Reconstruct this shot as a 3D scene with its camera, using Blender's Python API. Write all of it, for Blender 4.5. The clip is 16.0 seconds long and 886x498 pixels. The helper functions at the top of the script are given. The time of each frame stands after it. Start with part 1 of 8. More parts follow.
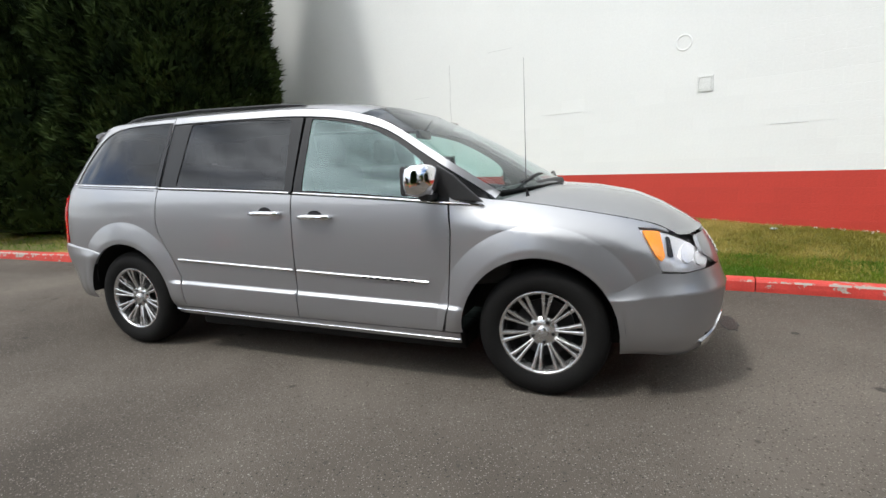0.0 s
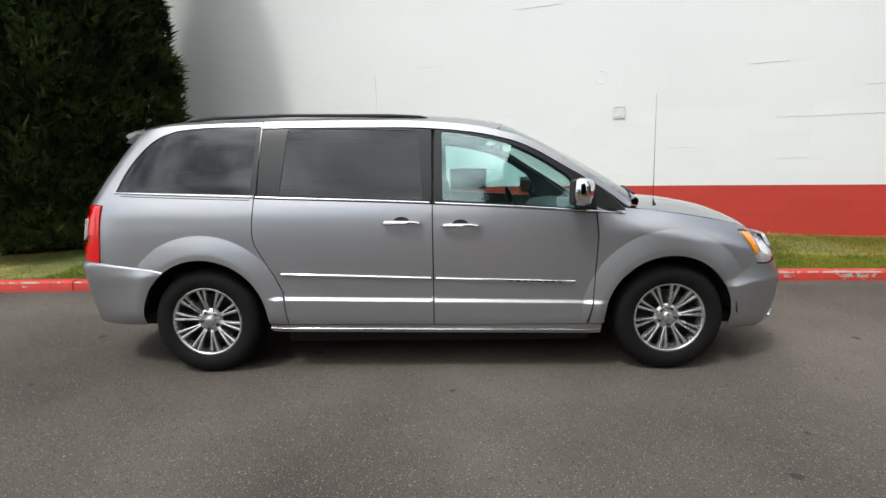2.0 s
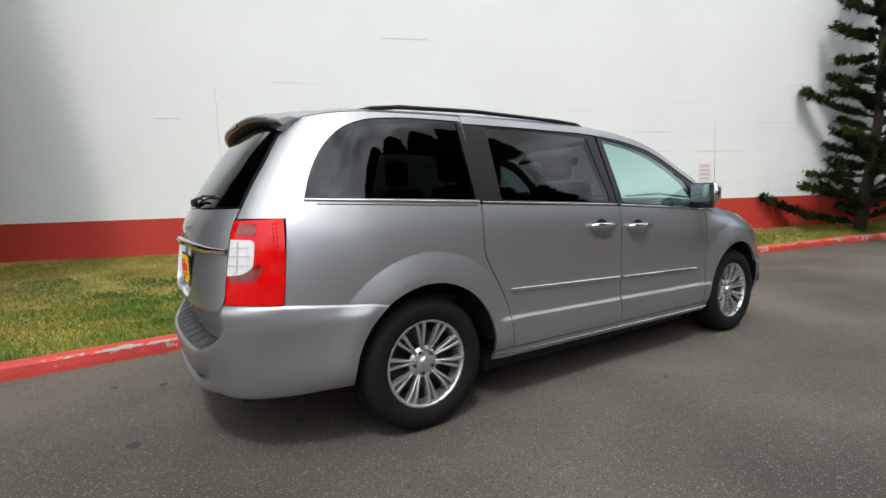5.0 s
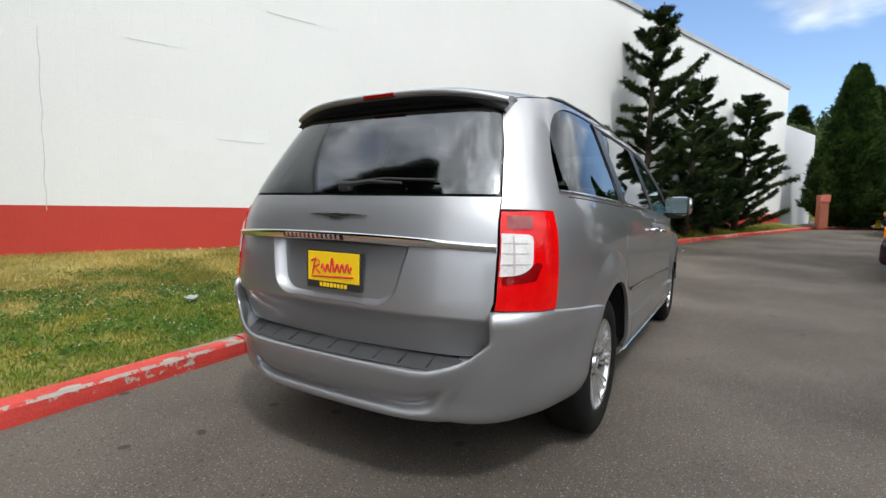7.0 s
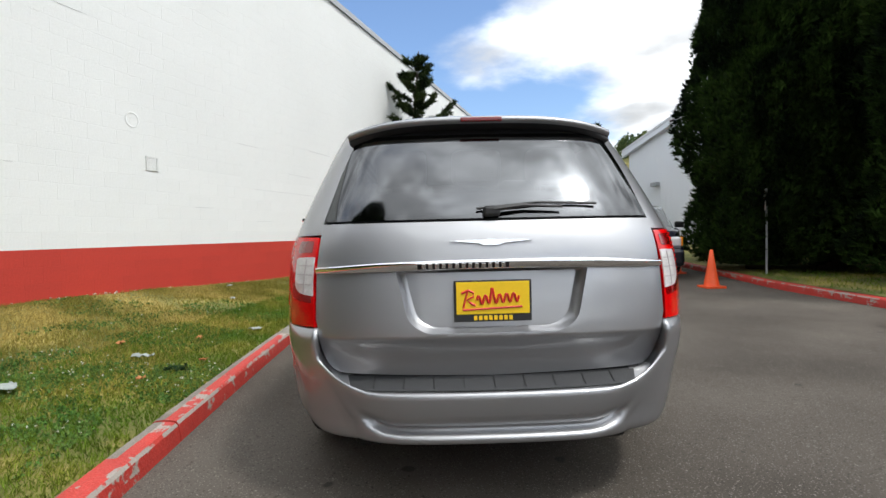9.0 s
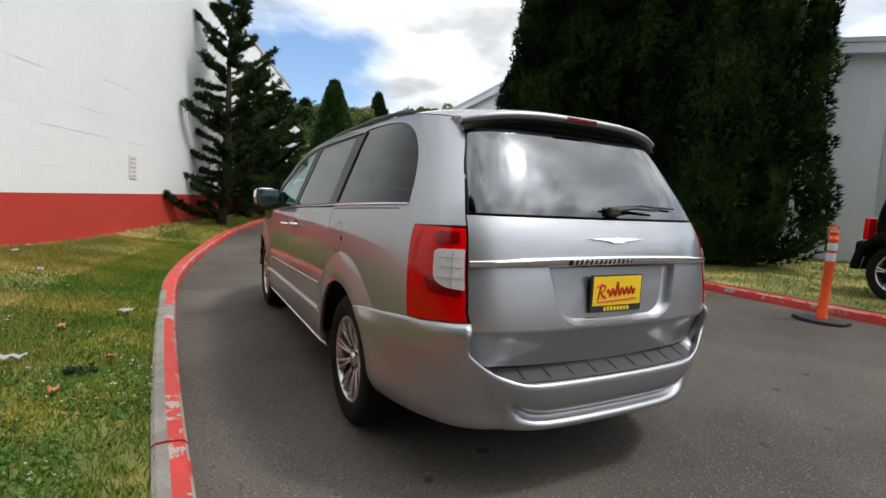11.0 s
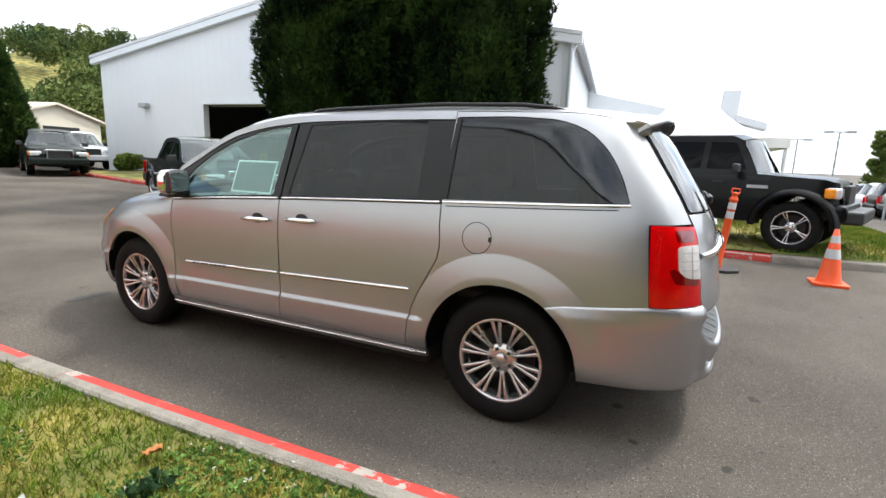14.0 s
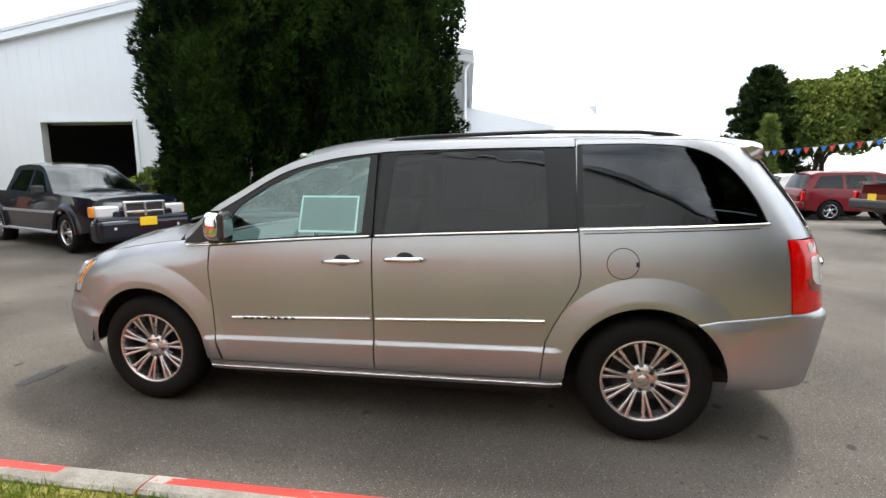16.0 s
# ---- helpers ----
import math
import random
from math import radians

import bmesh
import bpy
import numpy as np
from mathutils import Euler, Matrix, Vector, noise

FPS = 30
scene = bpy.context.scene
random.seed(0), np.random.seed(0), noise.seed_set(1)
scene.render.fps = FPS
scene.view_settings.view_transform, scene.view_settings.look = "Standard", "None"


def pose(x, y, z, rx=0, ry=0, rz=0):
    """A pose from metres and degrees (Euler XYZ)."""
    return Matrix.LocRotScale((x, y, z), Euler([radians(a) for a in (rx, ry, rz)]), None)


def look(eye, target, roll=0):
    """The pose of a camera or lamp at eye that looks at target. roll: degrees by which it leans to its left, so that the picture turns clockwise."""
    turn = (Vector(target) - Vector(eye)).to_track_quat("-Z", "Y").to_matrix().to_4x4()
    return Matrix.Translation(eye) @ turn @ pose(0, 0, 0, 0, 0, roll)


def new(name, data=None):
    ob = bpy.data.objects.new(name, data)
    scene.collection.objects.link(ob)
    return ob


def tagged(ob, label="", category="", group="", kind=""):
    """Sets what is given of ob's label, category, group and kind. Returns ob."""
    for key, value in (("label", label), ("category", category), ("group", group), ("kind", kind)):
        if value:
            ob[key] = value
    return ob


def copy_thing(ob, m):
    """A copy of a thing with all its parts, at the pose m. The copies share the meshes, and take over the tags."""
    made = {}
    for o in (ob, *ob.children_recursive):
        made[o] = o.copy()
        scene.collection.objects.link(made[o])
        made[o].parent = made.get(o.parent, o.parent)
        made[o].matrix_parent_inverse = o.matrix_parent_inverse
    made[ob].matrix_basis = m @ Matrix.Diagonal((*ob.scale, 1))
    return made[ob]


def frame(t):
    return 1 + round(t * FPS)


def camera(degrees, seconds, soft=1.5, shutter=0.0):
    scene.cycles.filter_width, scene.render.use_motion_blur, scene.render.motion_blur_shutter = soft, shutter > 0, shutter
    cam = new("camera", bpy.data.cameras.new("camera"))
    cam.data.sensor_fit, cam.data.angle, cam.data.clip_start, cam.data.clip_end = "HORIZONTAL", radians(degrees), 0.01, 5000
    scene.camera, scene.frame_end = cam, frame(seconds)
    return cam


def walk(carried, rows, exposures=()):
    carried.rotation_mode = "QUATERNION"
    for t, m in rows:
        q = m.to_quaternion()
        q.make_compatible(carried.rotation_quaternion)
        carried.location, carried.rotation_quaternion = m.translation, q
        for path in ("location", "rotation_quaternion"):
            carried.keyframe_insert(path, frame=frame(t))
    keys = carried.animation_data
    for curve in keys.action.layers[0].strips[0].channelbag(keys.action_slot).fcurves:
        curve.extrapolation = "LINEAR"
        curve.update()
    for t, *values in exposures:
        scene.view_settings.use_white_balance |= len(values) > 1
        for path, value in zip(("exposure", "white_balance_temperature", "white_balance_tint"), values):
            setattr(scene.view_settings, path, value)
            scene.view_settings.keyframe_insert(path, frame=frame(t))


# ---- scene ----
cam = camera(84.2, 16.0)
PATH = [
    (0, (1.952, -3.451, 1.251), (1.243, -1.609, 0.925), -2.0),
    (0.5, (1.532, -3.671, 1.26), (0.992, -1.768, 0.968), -2.0),
    (1, (1.102, -3.931, 1.289), (0.68, -1.989, 1.058), 0.8),
    (1.5, (0.609, -4.053, 1.284), (0.396, -2.08, 1.034), -0.1),
    (2, (0.116, -4.047, 1.313), (0.073, -2.071, 1.008), -0.9),
    (2.5, (-0.408, -4.019, 1.305), (-0.236, -2.051, 0.998), -1.3),
    (3, (-0.921, -3.897, 1.301), (-0.617, -1.949, 0.967), -1.3),
    (3.5, (-1.441, -3.765, 1.269), (-0.886, -1.862, 1.001), -0.7),
    (4, (-1.913, -3.588, 1.242), (-1.256, -1.716, 0.992), -1.5),
    (4.2, (-2.105, -3.485, 1.221), (-1.353, -1.648, 0.98), -1.3),
    (6.3, (-3.674, -2.107, 1.179), (-2.2, -0.772, 0.983), -0.5),
    (6.5, (-3.784, -1.927, 1.177), (-2.247, -0.665, 0.961), 0.9),
    (7, (-4.075, -1.457, 1.15), (-2.36, -0.444, 0.974), 1.1),
    (7.5, (-4.274, -0.983, 1.161), (-2.442, -0.196, 1.01), 1.3),
    (8, (-4.422, -0.609, 1.139), (-2.502, -0.067, 0.986), 0.45),
    (8.2, (-4.459, -0.448, 1.127), (-2.511, -0.013, 1.007), 0.25),
    (10.3, (-4.325, 1.267, 1.178), (-2.46, 0.573, 1.038), -1.4),
    (10.5, (-4.258, 1.397, 1.188), (-2.416, 0.643, 1.04), -0.6),
    (11, (-4.063, 1.69, 1.241), (-2.302, 0.764, 1.042), 2.8),
    (11.5, (-3.841, 2.039, 1.245), (-2.221, 0.877, 1.045), 1.4),
    (12, (-3.558, 2.31, 1.257), (-2.033, 1.026, 1.056), 0.5),
    (12.5, (-3.291, 2.581, 1.303), (-1.896, 1.161, 1.066), 0.8),
    (13, (-3.005, 2.814, 1.347), (-1.727, 1.297, 1.095), 0.2),
    (13.5, (-2.694, 3.05, 1.383), (-1.609, 1.403, 1.046), 0.8),
    (14, (-2.343, 3.269, 1.404), (-1.473, 1.505, 1.045), 1.9),
    (14.5, (-1.971, 3.378, 1.427), (-1.204, 1.568, 1.06), 0.7),
    (15, (-1.612, 3.497, 1.453), (-1.011, 1.622, 1.102), -0.3),
    (15.5, (-1.25, 3.573, 1.461), (-0.801, 1.655, 1.117), -1.5),
    (16, (-0.926, 3.597, 1.479), (-0.564, 1.653, 1.177), -0.3),
]
walk(cam, [(t, look(eye, target, roll)) for t, eye, target, roll in PATH], [(0, -0.24), (1.5, -0.3), (3.3, -0.38), (4.2, -0.38), (6.8, -0.32), (8, -0.3), (10.5, -0.45), (11.8, -0.5), (13.5, 0.22), (14.5, 0.38), (16, 0.38)])

# ---- world and sun ----
SUN_DIR = Vector((-0.295, -0.41, 0.862)).normalized()
world = bpy.data.worlds.new("sky")
scene.world = world
world.use_nodes = True
wn, wl = world.node_tree.nodes, world.node_tree.links
wn.clear()
sky = wn.new("ShaderNodeTexSky")
sky.sky_type = "NISHITA"
sky.sun_disc = False
sky.sun_elevation = math.asin(SUN_DIR.z)
sky.sun_rotation = math.atan2(SUN_DIR.x, SUN_DIR.y)
sky.air_density, sky.dust_density, sky.ozone_density = 1.1, 1.2, 1.3
coord = wn.new("ShaderNodeTexCoord")
# clouds: a layer at one height, seen in perspective
split = wn.new("ShaderNodeSeparateXYZ")
wl.new(coord.outputs["Generated"], split.inputs[0])


def wmath(op, a, b=None, clamp=False):
    n = wn.new("ShaderNodeMath")
    n.operation, n.use_clamp = op, clamp
    for i, v in enumerate((a, b)):
        if v is None:
            continue
        if isinstance(v, (int, float)):
            n.inputs[i].default_value = v
        else:
            wl.new(v, n.inputs[i])
    return n.outputs[0]


zup = wmath("ADD", wmath("MAXIMUM", split.outputs["Z"], 0.0), 0.14)
cx, cy = wmath("DIVIDE", split.outputs["X"], zup), wmath("DIVIDE", split.outputs["Y"], zup)
plane = wn.new("ShaderNodeCombineXYZ")
wl.new(cx, plane.inputs[0])
wl.new(cy, plane.inputs[1])
cloud = wn.new("ShaderNodeTexNoise")
cloud.inputs["Scale"].default_value = 0.75
cloud.inputs["Detail"].default_value = 8
cloud.inputs["Roughness"].default_value = 0.56
cloud.inputs["Distortion"].default_value = 0.25
wl.new(plane.outputs[0], cloud.inputs["Vector"])
# the overcast comes in from the south and overhead, only the low east is clear
clear_dir = wn.new("ShaderNodeVectorMath")
clear_dir.operation = "DOT_PRODUCT"
wl.new(coord.outputs["Generated"], clear_dir.inputs[0])
clear_dir.inputs[1].default_value = (0.960, 0.270, 0.075)
cover = wmath("ADD", cloud.outputs["Fac"], wmath("MINIMUM", wmath("MULTIPLY", wmath("SUBTRACT", 0.815, clear_dir.outputs["Value"]), 2.0), 0.12))
veil = wn.new("ShaderNodeMapRange")
veil.interpolation_type = "SMOOTHSTEP"
veil.inputs["From Min"].default_value, veil.inputs["From Max"].default_value = 0.40, 0.62
wl.new(cover, veil.inputs["Value"])
# light and dark parts of the cloud
shade = wn.new("ShaderNodeTexNoise")
shade.inputs["Scale"].default_value = 2.4
shade.inputs["Detail"].default_value = 6
wl.new(plane.outputs[0], shade.inputs["Vector"])
tone = wn.new("ShaderNodeMapRange")
tone.interpolation_type = "SMOOTHSTEP"
tone.inputs["From Min"].default_value, tone.inputs["From Max"].default_value = 0.30, 0.70
tone.inputs["To Min"].default_value, tone.inputs["To Max"].default_value = 10.0, 22.0
wl.new(shade.outputs["Fac"], tone.inputs["Value"])
# the veiled sun brightens the clouds round it
toward = wn.new("ShaderNodeVectorMath")
toward.operation = "DOT_PRODUCT"
wl.new(coord.outputs["Generated"], toward.inputs[0])
toward.inputs[1].default_value = SUN_DIR
halo = wmath("ADD", wmath("MULTIPLY", wmath("POWER", wmath("MAXIMUM", toward.outputs["Value"], 0.0), 3.0), 0.8), wmath("MULTIPLY", wmath("POWER", wmath("MAXIMUM", toward.outputs["Value"], 0.0), 90.0), 3.0))
# an overcast sky is darker towards the horizon
rise = wmath("ADD", wmath("MULTIPLY", wmath("MAXIMUM", split.outputs["Z"], 0.0), 0.65), 0.6)
glow = wmath("MULTIPLY", wmath("MULTIPLY", tone.outputs[0], wmath("ADD", halo, 0.9)), rise)
# heavy grey banks higher up
bank = wn.new("ShaderNodeTexNoise")
bank.inputs["Scale"].default_value, bank.inputs["Detail"].default_value, bank.inputs["Roughness"].default_value = 2.1, 7, 0.6
wl.new(plane.outputs[0], bank.inputs["Vector"])
heavy, high = wn.new("ShaderNodeMapRange"), wn.new("ShaderNodeMapRange")
heavy.interpolation_type = high.interpolation_type = "SMOOTHSTEP"
heavy.inputs["From Min"].default_value, heavy.inputs["From Max"].default_value = 0.44, 0.60
high.inputs["From Min"].default_value, high.inputs["From Max"].default_value = 0.32, 0.60
high.inputs["To Max"].default_value = 0.68
wl.new(bank.outputs["Fac"], heavy.inputs["Value"])
wl.new(split.outputs["Z"], high.inputs["Value"])
glow = wmath("MULTIPLY", glow, wmath("SUBTRACT", 1.12, wmath("MULTIPLY", heavy.outputs[0], high.outputs[0])))
white = wn.new("ShaderNodeCombineColor")
wl.new(wmath("MULTIPLY", glow, 0.965), white.inputs[0])
wl.new(glow, white.inputs[1])
wl.new(wmath("MULTIPLY", glow, 1.03), white.inputs[2])
blend = wn.new("ShaderNodeMix")
blend.data_type = "RGBA"
wl.new(veil.outputs[0], blend.inputs[0])
haze = wn.new("ShaderNodeMix")
haze.data_type, haze.blend_type = "RGBA", "MULTIPLY"
haze.inputs[0].default_value = 1.0
haze.inputs[7].default_value = (1.7, 1.9, 2.15, 1)
wl.new(sky.outputs[0], haze.inputs[6])
wl.new(haze.outputs[2], blend.inputs[6])
wl.new(white.outputs[0], blend.inputs[7])
back = wn.new("ShaderNodeBackground")
back.inputs["Strength"].default_value = 0.125
wl.new(blend.outputs[2], back.inputs["Color"])
wo = wn.new("ShaderNodeOutputWorld")
wl.new(back.outputs[0], wo.inputs[0])

sun_data = bpy.data.lights.new("sun", "SUN")
sun_data.energy, sun_data.angle, sun_data.color = 2.3, radians(6.5), (0.98, 0.96, 0.91)
sun = new("sun", sun_data)
sun.matrix_world = look(SUN_DIR * 40, (0, 0, 0))

# ---- materials ----
def mat(name, col, rough=0.6, metal=0.0, var=0.12, scale=6.0, fine=90.0, bump=0.0, bump_scale=120.0, coat=0.0, col2=None, mix=(0.45, 0.6), rnd=0.0, spec=0.5, rvar=0.0):
    """A surface with colour variation at two scales, an optional second colour in patches and fine relief."""
    m = bpy.data.materials.new(name)
    m.use_nodes = True
    n, l = m.node_tree.nodes, m.node_tree.links
    b = n["Principled BSDF"]
    tc = n.new("ShaderNodeTexCoord")
    big, small = n.new("ShaderNodeTexNoise"), n.new("ShaderNodeTexNoise")
    for t, s in ((big, scale), (small, fine)):
        t.inputs["Scale"].default_value, t.inputs["Detail"].default_value = s, 5
        l.new(tc.outputs["Object"], t.inputs["Vector"])
    base = n.new("ShaderNodeMix")
    base.data_type = "RGBA"
    base.inputs[6].default_value = (*col, 1)
    base.inputs[7].default_value = (*(col2 or col), 1)
    mr = n.new("ShaderNodeMapRange")
    mr.inputs["From Min"].default_value, mr.inputs["From Max"].default_value = mix
    l.new(big.outputs["Fac"], mr.inputs["Value"])
    l.new(mr.outputs[0], base.inputs[0])
    add = n.new("ShaderNodeMath")
    add.operation = "ADD"
    l.new(big.outputs["Fac"], add.inputs[0])
    l.new(small.outputs["Fac"], add.inputs[1])
    val = n.new("ShaderNodeMapRange")
    val.inputs["From Min"].default_value, val.inputs["From Max"].default_value = 0.6, 1.4
    val.inputs["To Min"].default_value, val.inputs["To Max"].default_value = 1 - var, 1 + var
    l.new(add.outputs[0], val.inputs["Value"])
    last = val.outputs[0]
    if rnd:
        info = n.new("ShaderNodeObjectInfo")
        r = n.new("ShaderNodeMapRange")
        r.inputs["To Min"].default_value, r.inputs["To Max"].default_value = 1 - rnd, 1 + rnd
        l.new(info.outputs["Random"], r.inputs["Value"])
        mm = n.new("ShaderNodeMath")
        mm.operation = "MULTIPLY"
        l.new(last, mm.inputs[0])
        l.new(r.outputs[0], mm.inputs[1])
        last = mm.outputs[0]
    hsv = n.new("ShaderNodeHueSaturation")
    l.new(base.outputs[2], hsv.inputs["Color"])
    l.new(last, hsv.inputs["Value"])
    l.new(hsv.outputs[0], b.inputs["Base Color"])
    b.inputs["Roughness"].default_value, b.inputs["Metallic"].default_value = rough, metal
    b.inputs["Specular IOR Level"].default_value = spec
    if rvar:
        rr = n.new("ShaderNodeMapRange")
        rr.inputs["To Min"].default_value, rr.inputs["To Max"].default_value = max(rough - rvar, 0.02), min(rough + rvar, 1)
        l.new(big.outputs["Fac"], rr.inputs["Value"])
        l.new(rr.outputs[0], b.inputs["Roughness"])
    if coat:
        b.inputs["Coat Weight"].default_value, b.inputs["Coat Roughness"].default_value = coat, 0.03
    if bump:
        bn = n.new("ShaderNodeTexNoise")
        bn.inputs["Scale"].default_value, bn.inputs["Detail"].default_value = bump_scale, 4
        l.new(tc.outputs["Object"], bn.inputs["Vector"])
        bu = n.new("ShaderNodeBump")
        bu.inputs["Strength"].default_value, bu.inputs["Distance"].default_value = bump, 0.02
        l.new(bn.outputs["Fac"], bu.inputs["Height"])
        l.new(bu.outputs[0], b.inputs["Normal"])
    return m


def glass_mat(name, tint, ior=1.5, rough=0.0, sheen=(0.95, 0.97, 1.0)):
    """A thin pane: tinted straight-through light and a mirror image that grows towards the rim, the same from both sides."""
    m = bpy.data.materials.new(name)
    m.use_nodes = True
    n, l = m.node_tree.nodes, m.node_tree.links
    n.clear()
    t, g, f, p, r, x, o = (n.new("ShaderNode" + k) for k in ("BsdfTransparent", "BsdfGlossy", "LayerWeight", "Math", "MapRange", "MixShader", "OutputMaterial"))
    t.inputs["Color"].default_value = (*tint, 1)
    g.inputs["Roughness"].default_value = rough
    g.inputs["Color"].default_value = (*sheen, 1)
    p.operation, p.inputs[1].default_value = "POWER", 5.0
    l.new(f.outputs["Facing"], p.inputs[0])
    r.inputs["To Min"].default_value = ((ior - 1) / (ior + 1)) ** 2
    l.new(p.outputs[0], r.inputs["Value"])
    l.new(r.outputs[0], x.inputs[0])
    l.new(t.outputs[0], x.inputs[1])
    l.new(g.outputs[0], x.inputs[2])
    l.new(x.outputs[0], o.inputs["Surface"])
    return m


M_PAINT = mat("silver_paint", (0.40, 0.403, 0.416), 0.42, 0.82, 0.02, 1.2, 900.0, coat=1.0, bump=0.004, bump_scale=900)
M_PAINT.node_tree.nodes["Principled BSDF"].inputs["Specular Tint"].default_value = (0.30, 0.30, 0.31, 1)
M_PAINT.node_tree.nodes["Principled BSDF"].inputs["Coat Roughness"].default_value = 0.025
M_BLACKGLOSS = mat("black_gloss", (0.012, 0.012, 0.013), 0.34, 0.0, 0.1, 4, 80, spec=0.3)
M_BLACK = mat("black_plastic", (0.02, 0.02, 0.021), 0.55, 0, 0.15, 8, 150, bump=0.12, bump_scale=500)
M_RUBBER = mat("tyre_rubber", (0.008, 0.0078, 0.0076), 0.75, 0, 0.25, 9, 120, bump=0.1, bump_scale=200, spec=0.18)
M_CHROME = mat("chrome", (0.82, 0.82, 0.83), 0.07, 1.0, 0.03, 5, 60)
M_ALLOY = mat("polished_alloy", (0.62, 0.62, 0.62), 0.26, 0.85, 0.06, 12, 120, rvar=0.05)
M_ALLOYDARK = mat("dark_alloy_pocket", (0.035, 0.035, 0.038), 0.4, 0.7, 0.1, 12, 120)
M_DARK = mat("underbody", (0.006, 0.006, 0.006), 0.8, 0, 0.3, 6, 60)
M_GLASS = glass_mat("clear_glass", (0.64, 0.88, 0.86), 2.3, 0.0, (0.78, 0.98, 0.97))
M_WIND = glass_mat("windscreen_glass", (0.72, 0.84, 0.80), 1.75)
M_PRIV = glass_mat("privacy_glass", (0.065, 0.075, 0.08), 1.54, 0.0)
M_CARGLASS = glass_mat("car_glass", (0.12, 0.13, 0.14), 1.4)
M_BLACKPANE = glass_mat("black_pane", (0.02, 0.022, 0.024), 1.2)
M_REARGLASS = glass_mat("rear_privacy_glass", (0.06, 0.065, 0.07), 2.1, 0.07)
M_SEAT = mat("grey_seat_cloth", (0.055, 0.055, 0.06), 0.85, 0, 0.2, 12, 200, bump=0.2, bump_scale=300)
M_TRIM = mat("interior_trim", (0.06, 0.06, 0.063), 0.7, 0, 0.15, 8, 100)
M_LINER = mat("headliner", (0.42, 0.41, 0.39), 0.9, 0, 0.08, 6, 100)
M_PAPER = mat("paper", (0.30, 0.33, 0.31), 0.8, 0, 0.06, 10, 60)
M_INK = mat("print_grey", (0.13, 0.15, 0.15), 0.8, 0, 0.1)
M_YELLOW = mat("plate_yellow", (0.92, 0.60, 0.012), 0.45, 0, 0.05)
M_REDINK = mat("print_red", (0.62, 0.03, 0.02), 0.5, 0, 0.08)


def lens_mat(name, col, trans=0.35, rough=0.08):
    m = mat(name, col, rough, 0, 0.18, 30, 140, bump=0.05, bump_scale=60, coat=1.0)
    b = m.node_tree.nodes["Principled BSDF"]
    b.inputs["Transmission Weight"].default_value = trans
    return m


M_REDLENS = lens_mat("red_lens", (0.62, 0.002, 0.003), 0.0)
M_REDLENS.node_tree.nodes["Principled BSDF"].inputs["Coat Weight"].default_value = 0.35
M_REDLENS.node_tree.nodes["Principled BSDF"].inputs["Specular IOR Level"].default_value = 0.3
M_CLEARLENS = lens_mat("clear_lens", (0.62, 0.60, 0.59), 0.0, 0.2)
M_LENSRIB = mat("lens_rib", (0.44, 0.40, 0.40), 0.25, 0.0, 0.1)
M_PAD = mat("step_pad_plastic", (0.040, 0.041, 0.043), 0.6, 0, 0.12, 8, 150, bump=0.15, bump_scale=300)
M_MIRROR = mat("tinted_mirror", (0.42, 0.45, 0.46), 0.03, 1.0, 0.02, 5, 60)
M_SHEET = mat("price_sheet_paper", (0.16, 0.17, 0.165), 0.8, 0, 0.10, 10, 60)
M_BORDER = mat("white_sheet_border", (0.80, 0.82, 0.81), 0.7, 0, 0.04, 10, 60)
M_SATIN = mat("satin_chrome", (0.80, 0.80, 0.81), 0.24, 1.0, 0.03, 5, 60)
M_AMBER = lens_mat("amber_lens", (0.98, 0.31, 0.008), 0.0)
M_REDDEEP = lens_mat("deep_red_lens", (0.20, 0.001, 0.002), 0.0)
M_HEADLENS = glass_mat("headlamp_cover", (0.97, 0.97, 0.98), 1.25)
M_BOWL = mat("lamp_bowl", (0.86, 0.85, 0.86), 0.22, 0.35, 0.08, 30, 90)
M_REFLECT = mat("lamp_reflector", (0.8, 0.79, 0.80), 0.32, 0.6, 0.1, 30, 90)

